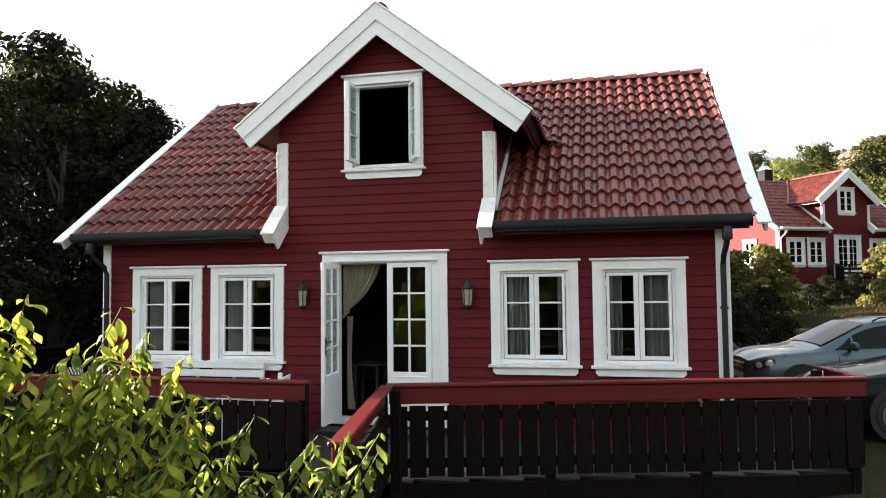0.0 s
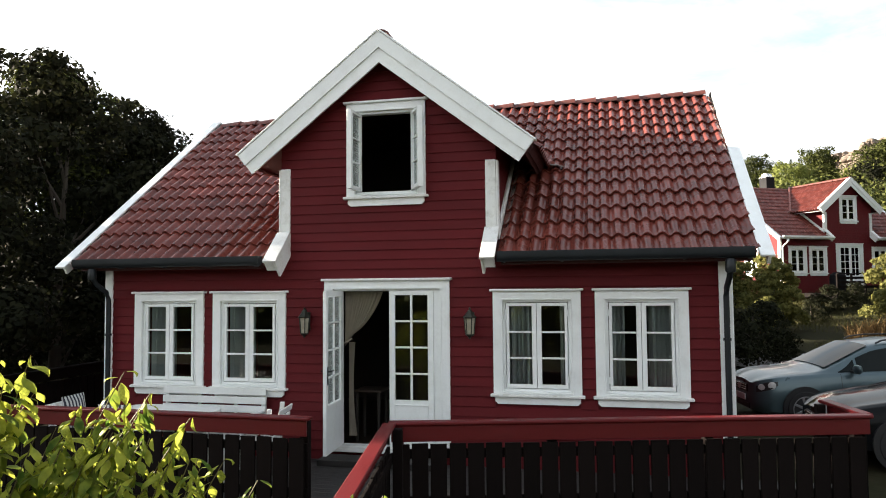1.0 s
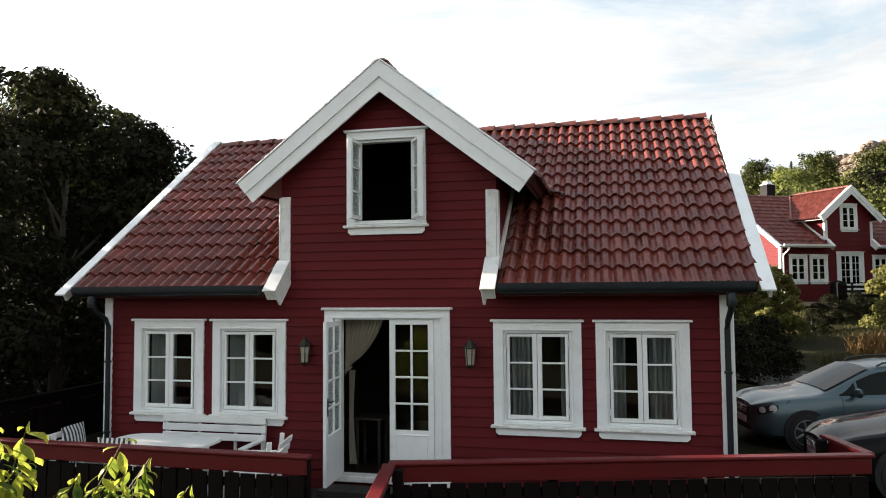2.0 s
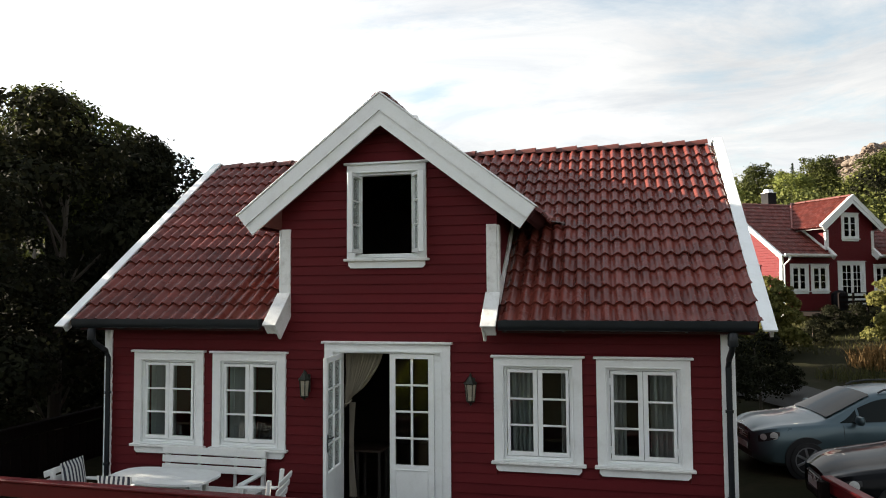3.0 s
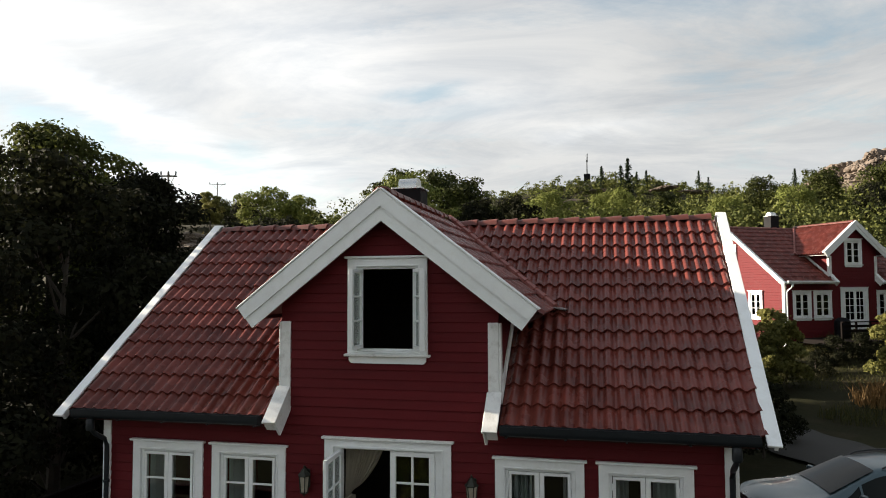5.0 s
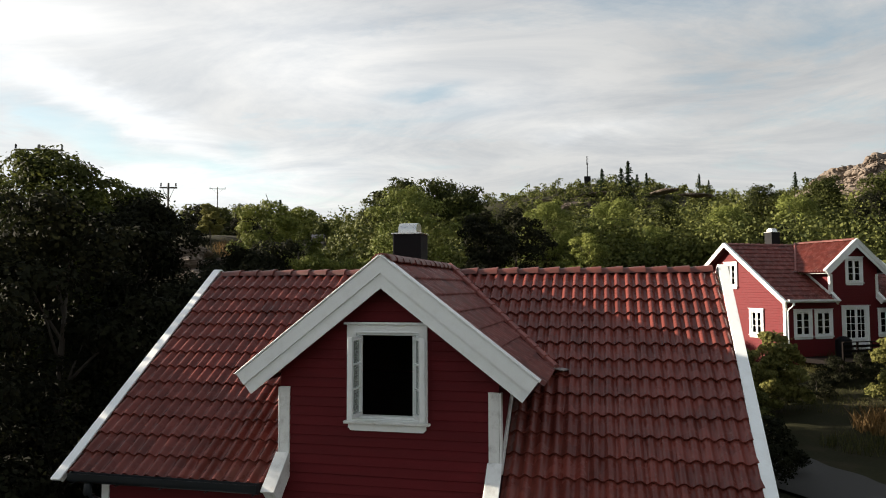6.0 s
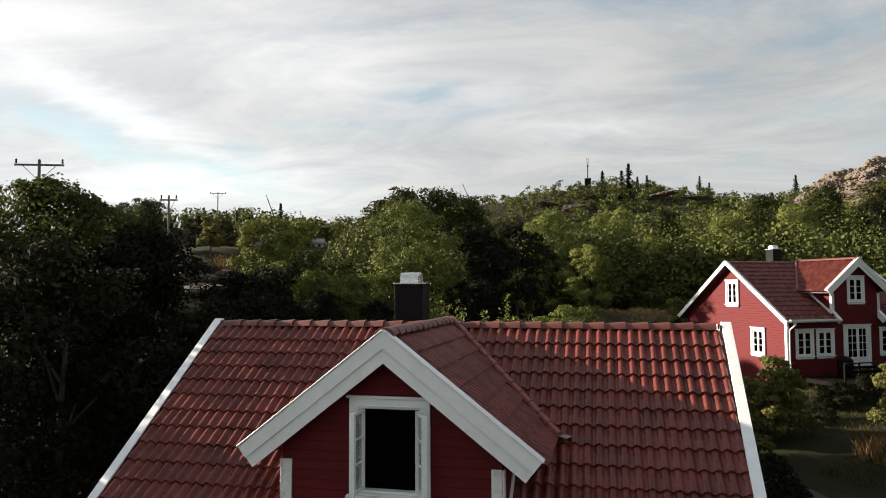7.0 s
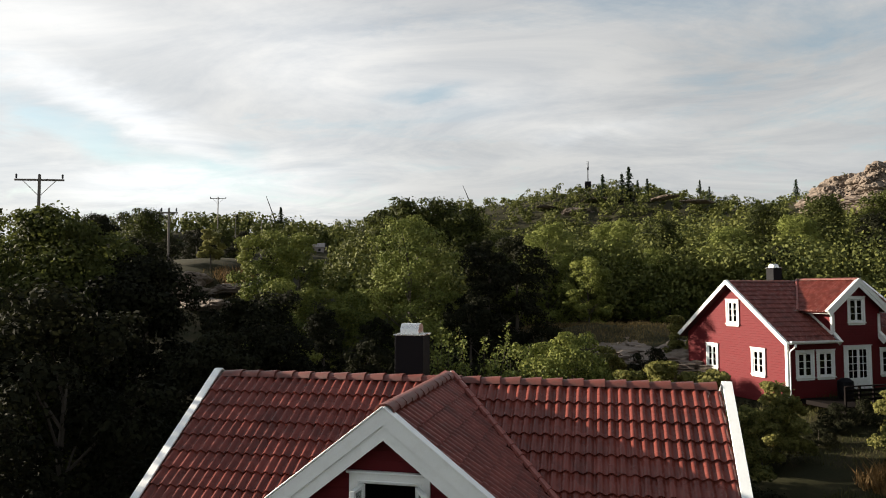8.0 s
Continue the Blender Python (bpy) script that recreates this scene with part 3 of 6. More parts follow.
def house(name, m, label, detail, gutter_mat):
    """Red wooden house with a front gable. Its front stands on y = 0."""
    top = thing(name, m, label, "house")
    I = Matrix.Identity(4)
    wx0, wx1 = CX - WALL, CX + WALL + WEXT
    win_x = (-4.49, -3.255, 0.672, 1.934)
    WZ, WH, WW = 0.81, 1.283, 1.093
    holes = [(x + 0.11, x + WW - 0.11, WZ + 0.02, WZ + WH - 0.1) for x in win_x]
    DX, DW, DH = -1.60, 1.711, 2.243
    holes.append((DX + 0.11, DX + DW - 0.11, 0.0, DH - 0.09))
    UX, UZ, UH, UW = -1.285, 3.36, 1.255, 1.093
    upper = (UX + 0.11, UX + UW - 0.11, UZ + 0.02, UZ + UH - 0.1)
    wall_top = 2.70
    base = -0.5

    # walls
    fw = part("front_wall", wall_core(wx0, wx1, base, wall_top, holes, pose(0, 0.01, 0)), RED, top)
    gw = part("gable_wall", wall_core(CX - CHEEK, CX + CHEEK, wall_top, 4.0, [(upper[0], upper[1], upper[2], 4.0)], pose(0, 0.01, 0)), RED, top)
    tri = Geo()
    tm = basis((0, 0.014, 0), (1, 0, 0), (0, 0, 1), (0, 1, 0))
    zt = lambda x: GZ - 0.12 - abs(x - CX) * GDROP / GHALF
    tri.prism([(CX - CHEEK, 4.0), (upper[0], 4.0), (upper[0], upper[3]), (upper[1], upper[3]), (upper[1], 4.0), (CX + CHEEK, 4.0), (CX + CHEEK, zt(CX + CHEEK)), (CX, zt(CX)), (CX - CHEEK, zt(CX - CHEEK))], tm, 0.15)
    part("gable_wall", tri, RED, top)
    casings = [(x + 0.02, x + WW - 0.02, WZ - 0.1, WZ + WH) for x in win_x] + [(DX + 0.02, DX + DW - 0.02, -0.6, DH)]
    ucase = [(UX + 0.02, UX + UW - 0.02, UZ - 0.1, UZ + UH)]
    inset = lambda z: 0.12 if z < 3.7 else 0.0
    glimit = lambda z: (max(CX - CHEEK + inset(z), CX - (GZ - 0.1 - z) * GHALF / GDROP), min(CX + CHEEK - inset(z), CX + (GZ - 0.1 - z) * GHALF / GDROP))
    if detail:
        siding(fw, wx0 + 0.09, wx1 - 0.09, base + 0.02, wall_top - 0.04, casings, I, None, True, RED)
        siding(gw, 0, 0, base + 0.02 + 0.1256 * 25, GZ - 0.2, ucase, I, glimit, True, RED)
    else:
        sg = Geo()
        siding(sg, wx0 + 0.09, wx1 - 0.09, base + 0.02, wall_top - 0.04, casings, I)
        siding(sg, 0, 0, base + 0.02 + 0.1256 * 25, GZ - 0.2, ucase, I, glimit)
        part("siding", sg, RED, top, kind="stuff")
    # end walls, back wall
    for sx in (-1, 1):
        pts = [(0.17, base), (DEEP, base), (DEEP, roof_z(DEEP) - 0.12), (RY, RZ - 0.12), (0.17, roof_z(0.17) - 0.12)]
        e = Geo().prism(pts, basis((wx1 if sx > 0 else wx0, 0, 0), (0, 1, 0), (0, 0, 1), (-sx, 0, 0)), 0.15)
        part("end_wall", e, RED, top)
        sg = Geo()
        em = basis(((wx1 if sx > 0 else wx0) + sx * 0.004, 0, 0), (0, 1, 0), (sx * -1, 0, 0), (0, 0, 1))
        lim = lambda z: (max(0.0, RY - (RZ - 0.14 - z) / math.tan(PITCH)), min(DEEP, RY + (RZ - 0.14 - z) / math.tan(PITCH)))
        glazed = [(y + 0.02, y + 0.93, z - 0.1, z + h) for y, z, h in END_WINDOWS] if sx < 0 and not detail else []
        siding(sg, 0, DEEP, base + 0.02, RZ - 0.3, glazed, em, lim)
        part("end_siding", sg, RED, top, kind="stuff")
    part("back_wall", Geo().box(wx0, wx1, DEEP - 0.15, DEEP, base, roof_z(DEEP) - 0.1), RED, top)
    # cheeks of the gable
    for sx in (-1, 1):
        yc = RY - (RZ - zt(CX + CHEEK)) / math.tan(PITCH)
        pts = [(0.17, roof_z(0.17) - 0.1), (0.17, zt(CX + CHEEK)), (yc + 0.3, zt(CX + CHEEK)), (yc + 0.3, roof_z(yc + 0.3) - 0.1)]
        part("cheek", Geo().prism(pts, basis((CX + sx * CHEEK, 0, 0), (0, 1, 0), (0, 0, 1), (-sx, 0, 0)), 0.1), RED, top)
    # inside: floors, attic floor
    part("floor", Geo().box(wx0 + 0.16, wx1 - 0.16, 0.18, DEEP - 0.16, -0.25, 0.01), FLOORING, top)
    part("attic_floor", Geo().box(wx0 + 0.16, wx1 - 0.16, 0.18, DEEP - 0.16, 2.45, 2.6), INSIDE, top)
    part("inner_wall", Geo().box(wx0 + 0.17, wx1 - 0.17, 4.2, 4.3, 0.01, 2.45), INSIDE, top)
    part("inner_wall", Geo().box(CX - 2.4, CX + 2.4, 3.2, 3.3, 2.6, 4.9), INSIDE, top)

    # roof slabs
    slab = Geo()
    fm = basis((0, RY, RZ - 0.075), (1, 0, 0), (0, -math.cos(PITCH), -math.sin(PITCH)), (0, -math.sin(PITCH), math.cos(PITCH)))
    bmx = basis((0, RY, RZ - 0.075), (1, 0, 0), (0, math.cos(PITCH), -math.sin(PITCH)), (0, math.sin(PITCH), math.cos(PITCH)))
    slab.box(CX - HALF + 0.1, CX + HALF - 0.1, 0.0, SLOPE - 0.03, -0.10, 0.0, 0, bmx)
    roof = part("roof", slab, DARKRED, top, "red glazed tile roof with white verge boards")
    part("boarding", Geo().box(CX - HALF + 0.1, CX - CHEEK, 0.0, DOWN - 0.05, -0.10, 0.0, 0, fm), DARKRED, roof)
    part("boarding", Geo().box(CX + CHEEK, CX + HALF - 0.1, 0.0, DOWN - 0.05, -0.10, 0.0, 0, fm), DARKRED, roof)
    gms = []
    for sx in (-1, 1):
        gm = basis((CX, GY + 0.02, GZ - 0.075), (0, 1, 0), (sx * math.cos(GPITCH), 0, -math.sin(GPITCH)), (sx * math.sin(GPITCH), 0, math.cos(GPITCH)))
        gms.append(gm)
    # slabs stop above the main roof inside; the part over the slope is cut along the valley
    groof = Geo()
    for sx, gm in zip((-1, 1), gms):
        y_end = RY - GY
        y_low = RY - (RZ - (GZ - GDROP)) / math.tan(PITCH) - GY
        pts = [(0.06, 0.0), (y_end, 0.0), (y_low + 0.12, GSLOPE - 0.02), (0.06, GSLOPE - 0.02)]
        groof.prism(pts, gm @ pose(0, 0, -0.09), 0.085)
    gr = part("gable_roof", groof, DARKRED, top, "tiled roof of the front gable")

    # tiles: main front slope
    cols = 27
    u0 = CX - HALF + 0.03
    rows = 13
    rest = Geo()
    tg = Geo()
    tile_geo(tg, I)
    picks = []
    for r in range(rows):
        v0 = DOWN - 0.045 - (rows - r) * LONG
        for c in range(cols):
            x = u0 + c * WIDE
            yc = RY - math.cos(PITCH) * (v0 + LONG * 0.6)
            zc = roof_z(yc)
            dx = abs(x + WIDE / 2 - CX)
            vl = (GZ - zc) * GHALF / GDROP
            if not (dx > vl - 0.10 or (dx > CHEEK - 0.10 and zc < GZ - GDROP + 0.3)):
                continue
            if yc < 0.1 and dx - WIDE / 2 < CHEEK - 0.04:
                if dx > CHEEK - 0.04:                          # cut tile beside the gable wall
                    right = x > CX
                    tile_geo(rest, fm @ pose(x, v0, 0.0), 10 if right else 0, 20 if right else 10)
                continue
            picks.append((x, v0))
    picks.sort(key=lambda q: -q[0])
    if detail:
        tm_ = tg.mesh("tile", TILE, True)
    for i, (x, v0) in enumerate(picks):
        jit = random.uniform(-0.003, 0.003)
        tmx = fm @ pose(x, v0 + jit, 0.0, random.uniform(-0.25, 0.25), random.uniform(-0.3, 0.3), 0)
        if detail and i < 300:
            ob = part("tile", tm_, TILE, roof)
            ob.matrix_basis = tmx
        else:
            tile_geo(rest, tmx)
    # back slope
    for r in range(rows):
        for c in range(cols):
            tile_geo(rest, bmx @ pose(u0 + c * WIDE, DOWN - 0.045 - (rows - r) * LONG, 0.0))
    part("tile_run", rest, TILES, roof, smooth=True, kind="stuff")
    # tiles: gable slopes
    grest = Geo()
    grows = int(round((GSLOPE - 0.03) / LONG))
    gl = (GSLOPE - 0.03) / grows
    gtile = tg.mesh("tile", TILE, True) if detail else None
    for sx, gm in zip((-1, 1), gms):
        for r in range(grows):
            v0 = GSLOPE - 0.01 - (grows - r) * gl
            drop = (v0 + gl * 0.5) * math.sin(GPITCH)
            y_valley = RY - (RZ - (GZ - drop)) / math.tan(PITCH) - GY
            for c in range(14):
                u = 0.10 + c * WIDE
                if u + WIDE * 0.5 > y_valley + 0.02:
                    break
                q = gm @ pose(u, v0, 0.0)
                if detail and sx > 0:
                    ob = part("tile", gtile, TILE, gr)
                    ob.matrix_basis = q
                else:
                    tile_geo(grest, q)
    part("tile_run", grest, TILES, gr, smooth=True, kind="stuff")

    # ridge caps
    def cap_mesh(ln):
        g = Geo()
        n = 6
        v, f = [], []
        for y, k in ((0, 0.94), (ln, 1.13)):
            for i in range(n + 1):
                a = math.pi * (i / n)
                v.append((0.155 * k * math.cos(a), y, 0.10 * k * math.sin(a)))
            for i in range(n + 1):
                a = math.pi * (i / n)
                v.append((0.138 * k * math.cos(a), y, 0.10 * k * math.sin(a) - 0.018))
        w = 2 * (n + 1)
        for i in range(n):
            f += [(i, i + 1, w + i + 1, w + i), (w + i, w + i + 1, w + n + 2 + i, w + n + 1 + i)]
        return g.add(v, f)

    capm = cap_mesh(0.40).mesh("ridge_tile", RIDGE, True)
    nr = 25
    for i in range(nr):
        x = CX - HALF + 0.12 + i * (2 * HALF - 0.24) / nr
        ob = part("ridge_tile", capm, RIDGE, roof)
        ob.matrix_basis = basis((x, RY, RZ - 0.128), (0, -1, 0), (1, 0, 0), (0, 0, 1)) @ pose(0, random.uniform(-0.006, 0.006), 0, 2.2 + random.uniform(-0.5, 0.5), random.uniform(-1.2, 1.2), random.uniform(-0.6, 0.6))
    capg = cap_mesh(0.36).mesh("ridge_tile", RIDGE, True)
    for i in range(12):
        ob = part("ridge_tile", capg, RIDGE, gr)
        ob.matrix_basis = pose(CX, GY + 0.41 + i * 0.305, GZ - 0.045, -2.6 + random.uniform(-0.5, 0.5), random.uniform(-1.5, 1.5), 180 + random.uniform(-1.0, 1.0)) @ Matrix.Diagonal((0.82, 1, 0.95, 1))
    # valley flashing
    for sx in (-1, 1):
        a = Vector((CX + sx * 0.05, RY - 0.06, RZ + 0.05))
        dxv = GHALF + 0.07
        b = Vector((CX + sx * dxv, RY - (RZ - (GZ - GDROP * dxv / GHALF)) / math.tan(PITCH) - 0.02, GZ - GDROP * dxv / GHALF + 0.05))
        for i in range(13):                                    # short lapped pieces give the roll its wavy edge
            p, q = a.lerp(b, i / 13), a.lerp(b, (i + 1.12) / 13)
            part("valley_flashing", Geo().tube([p, p.lerp(q, 0.25), p.lerp(q, 0.6), q], 0.046, 8, None, 0.062), FLASH, gr, smooth=True)
        part("lead_flashing", Geo().box(-0.10, 0.16, -0.05, 0.12, -0.006, 0.012, 0.003, pose(b.x, b.y, b.z - 0.02, 0, sx * 10, -sx * 25)), LEAD, gr)

    # white verge boards of the main roof
    for sx in (-1, 1):
        for mm in (fm, bmx):
            xo = CX + sx * (HALF + (0.10 if detail else 0.0))
            turn = I
            if sx > 0 and detail:                              # the right verge runs a little askew
                xo = CX + HALF + 0.165
                turn = pose(xo, 0, 0, 0, 0, 1.35) @ pose(-xo, 0, 0)
            xa, xb = sorted((xo, xo - sx * 0.155))
            part("verge_cap", Geo().box(xa, xb, -0.03, SLOPE - 0.045, 0.055, 0.085, 0.005, mm @ turn), WHITE, roof, "white verge cap board")
            xa, xb = sorted((xo - sx * 0.012, xo - sx * 0.05))
            part("verge_board", Geo().box(xa, xb, 0.0, SLOPE - 0.15, -0.11, 0.054, 0.004, mm @ turn), WHITE, roof)
    # short white verges where the eave stops beside the gable
    for sx in (-1, 1):
        v2 = (RY - 0.02) / math.cos(PITCH) - 0.02
        em2 = basis((CX + sx * 1.335, -0.035, 2.895), (sx, 0, 0), (0, -math.cos(radians(43)), -math.sin(radians(43))), (0, -math.sin(radians(43)), math.cos(radians(43))))
        part("eave_cap", Geo().box(0.0, 0.19, 0.0, 0.60, 0.0, 0.03, 0.005, em2), WEATHERED, roof, "weathered white cap board")
        part("eave_board", Geo().box(0.012, 0.045, 0.005, 0.59, -0.25, -0.001, 0.004, em2), WEATHERED, roof)
        part("eave_board", Geo().box(0.046, 0.18, 0.555, 0.585, -0.15, -0.002, 0.004, em2), WEATHERED, roof)
        # trim on the cheek along the roof
        xa, xb = sorted((CX + sx * (CHEEK + 0.004), CX + sx * (CHEEK + 0.035)))
        part("cheek_trim", Geo().box(xa, xb, 2.35, v2, 0.02, 0.15, 0.004, fm), WEATHERED, roof)
        # corner boards of the gable
        xa, xb = sorted((CX + sx * CHEEK, CX + sx * (CHEEK - 0.135)))
        part("corner_board", Geo().box(xa, xb, -0.03, 0.008, 2.80, 3.78, 0.004), WEATHERED, top)
        xa, xb = sorted((CX + sx * (CHEEK + 0.004), CX + sx * (CHEEK + 0.03)))
        part("corner_board", Geo().box(xa, xb, -0.028, 0.10, 2.84, 3.77, 0.004), WEATHERED, top)
        # corner boards of the house
        we = wx1 if sx > 0 else wx0
        xa, xb = sorted((we + sx * 0.03, we - sx * (0.125 if sx > 0 else 0.09)))
        part("corner_board", Geo().box(xa, xb, -0.03, 0.008, base, 2.62, 0.004), WHITE, top)
        xa, xb = sorted((we + sx * 0.006, we + sx * 0.034))
        part("corner_board", Geo().box(xa, xb, 0.009, 0.12, base, 2.62, 0.004), WHITE, top)
        # barge boards of the gable: a wide board and a narrower one proud of it
        tg_ = math.tan(GPITCH)
        for name_, w0, w1, y0, dep in (("barge_board", -0.325, -0.17, 0.0, 0.03), ("barge_board", -0.172, 0.0, 0.0, 0.055)):
            up_ = basis((CX, GY + 0.03, GZ + 0.0), (sx * math.cos(GPITCH), 0, -math.sin(GPITCH)), (sx * math.sin(GPITCH), 0, math.cos(GPITCH)), (0, -1, 0))
            pts = [(-w1 * tg_, w1), (GSLOPE, w1), (GSLOPE, w0), (-w0 * tg_, w0)]
            part(name_, Geo().prism(pts, up_, dep), WHITE, gr, "wide white barge board")
        cap_ = basis((CX, 0, GZ + 0.0), (0, 1, 0), (sx * math.cos(GPITCH), 0, -math.sin(GPITCH)), (sx * math.sin(GPITCH), 0, math.cos(GPITCH)))
        part("barge_cap", Geo().box(GY - 0.04, GY + 0.13, 0.0, GSLOPE + 0.015, 0.004, 0.026, 0.004, cap_), WHITE, gr)
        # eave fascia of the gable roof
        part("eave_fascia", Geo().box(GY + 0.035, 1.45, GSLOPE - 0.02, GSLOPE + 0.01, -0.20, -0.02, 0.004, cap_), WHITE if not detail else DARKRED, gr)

    # windows and door
    curtains = [[(0.0, 0.46)], [(0.0, 0.5)], [(0.02, 0.48), (0.86, 1.0)], [(0.0, 0.24), (0.62, 1.0)]]
    for i, x in enumerate(win_x):
        windows_of(top, pose(x, -0.008, WZ), WW, WH, curtain=curtains[i], detail=detail)
    if detail:
        windows_of(top, pose(UX, -0.008, UZ), UW, UH, open_left=92, open_right=119)
    else:
        windows_of(top, pose(UX, -0.008, UZ), UW, UH, detail=False, curtain=[(0.0, 0.3), (0.7, 1.0)])
    door_of(top, pose(DX, -0.008, 0.0), DW, DH, 86 if detail else 0, detail)

    # fascia, gutter, downpipes
    for a, b in ((CX - HALF + 0.24, CX - CHEEK - 0.10), (CX + CHEEK + 0.10, CX + HALF - 0.17)):
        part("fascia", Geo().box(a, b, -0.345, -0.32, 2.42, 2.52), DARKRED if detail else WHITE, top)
        g = Geo()
        n, r = 10, 0.062
        v, f = [], []
        for x in (a - 0.03, b + 0.0):
            for rr in (r, r - 0.006):
                v.append((x, GUT - rr, 2.578))
                for i in range(n - 1):
                    t = math.pi + math.pi * i / (n - 2)
                    v.append((x, GUT + rr * math.cos(t), 2.515 + rr * math.sin(t)))
                v.append((x, GUT + rr, 2.575))
        k = n + 1
        for i in range(n):
            f += [(i, i + 1, 2 * k + i + 1, 2 * k + i), (k + i, 3 * k + i, 3 * k + i + 1, k + i + 1)]
        f += [(0, 2 * k, 3 * k, k), (n, k + n, 3 * k + n, 2 * k + n), tuple(range(k)), tuple(range(2 * k, 3 * k))[::-1]]
        gt = part("gutter", g.add(v, f), gutter_mat, top, smooth=True)
        nb = int((b - a) / 0.6)
        for i in range(nb + 1):
            x = a + 0.05 + i * (b - a - 0.1) / nb
            part("bracket", Geo().box(x - 0.012, x + 0.012, GUT - 0.070, GUT + 0.05, 2.442, 2.451, 0.002), gutter_mat, gt)
    for sx in (-1, 1):
        x = wx1 - 0.055 if sx > 0 else wx0 + 0.075
        pts = [(x, GUT, 2.45), (x, GUT + 0.01, 2.33), (x, GUT + 0.08, 2.24), (x, -0.14, 2.12), (x, -0.085, 2.02), (x, -0.08, 1.2), (x, -0.08, base + 0.1)]
        dp = part("downpipe", Geo().tube(pts, 0.034, 10), gutter_mat, top, smooth=True)
        part("hopper", Geo().lathe([(0.05, 0), (0.058, 0.02), (0.055, 0.14), (0.04, 0.16)], 10, pose(x, GUT, 2.29)), gutter_mat, dp, smooth=True)
        for z in (0.5, 1.5):
            part("bracket", Geo().lathe([(0.046, 0), (0.046, 0.03)], 10, pose(x, -0.08, z)), gutter_mat, dp)
    # chimney
    cx = CX - 0.88
    ch = part("chimney", Geo().box(cx - 0.275, cx + 0.275, 4.02, 4.55, 4.6, 6.125, 0.006), BLACKMETAL, top, "black metal-clad chimney with a bright curved cowl")
    part("rim", Geo().box(cx - 0.30, cx + 0.30, 3.995, 4.575, 6.125, 6.15, 0.004), STEEL, ch)
    cw = Geo()
    v, f = [], []
    n = 8
    for x in (cx - 0.19, cx + 0.17):
        for i in range(n + 1):
            t = math.pi * i / n
            v.append((x, 4.28 - 0.19 * math.cos(t), 6.151 + 0.20 * math.sin(t) ** 0.6))
    f = [(i, i + 1, n + 2 + i, n + 1 + i) for i in range(n)] + [tuple(range(n + 1)), tuple(range(n + 1, 2 * n + 2))[::-1], (0, n, 2 * n + 1, n + 1)]
    part("cowl", cw.add(v, f), STEEL, ch, "bright steel cowl", smooth=True)
    return top


home = house("house", Matrix.Identity(4), "red clapboard house with white trim and a red tile roof", True, GUTTER)


# ---- the ground ----
def bell(x, y, cx, cy, rx, ry):
    return np.exp(-((x - cx) / rx) ** 2 - ((y - cy) / ry) ** 2)


def ramp(v, a, b):
    t = np.clip((v - a) / (b - a), 0, 1)
    return t * t * (3 - 2 * t)


def land(x, y):
    """Height of the ground."""
    x, y = np.asarray(x, float), np.asarray(y, float)
    h = -0.45 + 0.18 * ramp(x, 3.4, 4.4) * ramp(y, -6, 0)
    h = h - 0.35 * ramp(-y, 2.5, 7.0)
    h = h + 2.1 * bell(x, y, 16, 34, 9, 12)                        # the neighbour's knoll
    h = h + 2.4 * bell(x, y, 1, 46, 12, 8)                         # bare rock behind the house
    h = h + 0.10 * np.maximum(0, y - 26) - 0.025 * np.maximum(0, y - 100)
    h = h + 2.5 * bell(x, y, -22, 22, 10, 14) + 6.0 * bell(x, y, -32, 46, 15, 18)
    h = h + 26 * bell(x, y, 14, 330, 62, 80) + 33 * bell(x, y, 108, 235, 46, 60)
    h = h + 19 * bell(x, y, -85, 350, 75, 90) + 4 * bell(x, y, 30, 95, 30, 30)
    h = h + 11 * bell(x, y, -110, 165, 60, 50)
    h = h + 3.0 * bell(x, y, -29, 41, 9, 10)                       # the heath clearing
    return h


NX = 150
sx_ = np.sinh(np.linspace(-5.2, 5.2, NX)) / math.sinh(5.2) * 900
sy_ = np.sinh(np.linspace(-4.6, 5.4, NX + 30)) / math.sinh(5.4) * 1100
gx, gy = np.meshgrid(sx_, sy_)
gz = land(gx, gy)
bump_ = np.array([noise.fractal(Vector((a * 0.12, b * 0.12, 3.0)), 1.0, 2.0, 4) for a, b in zip(gx.ravel(), gy.ravel())]).reshape(gx.shape)
far_ = np.clip((np.hypot(gx, gy) - 9) / 30, 0, 1)
gz = gz + bump_ * (0.03 + 0.5 * far_) * (1 + 0.01 * np.maximum(0, gy))
gv = np.stack([gx.ravel(), gy.ravel(), gz.ravel()], 1)
w_ = NX
ii, jj = np.meshgrid(np.arange(NX - 1), np.arange(NX + 29))
k_ = (jj * w_ + ii).ravel()
gf = np.stack([k_, k_ + 1, k_ + w_ + 1, k_ + w_], 1)
GROUND = material("rough_grass", (0.022, 0.022, 0.010), 0.95, var=0.45, scale=0.35, fine=9, bump=0.6, spec=0.1, stain=(0.055, 0.038, 0.024), stain_amount=0.6)
ground_me = quads("ground", gv, gf, GROUND)
ground_me.polygons.foreach_set("use_smooth", [True] * len(ground_me.polygons))
tagged(new("ground", ground_me), "rough heath ground with grass and bare rock", "ground", kind="structure")

R2 = radians(30.6)
S2 = 1.03
q2 = Matrix.Rotation(R2, 4, "Z") @ Matrix.Scale(S2, 4)
o2 = Vector((8.17, 31.05, 7.46)) - q2 @ Vector((CX - HALF, RY, RZ))
neighbour = house("house", Matrix.Translation(o2) @ q2, "neighbouring red wooden house with white windows and tile roof", False, WHITE)


# ---- deck and railing ----
DZ = -0.10
CAPZ = 0.862


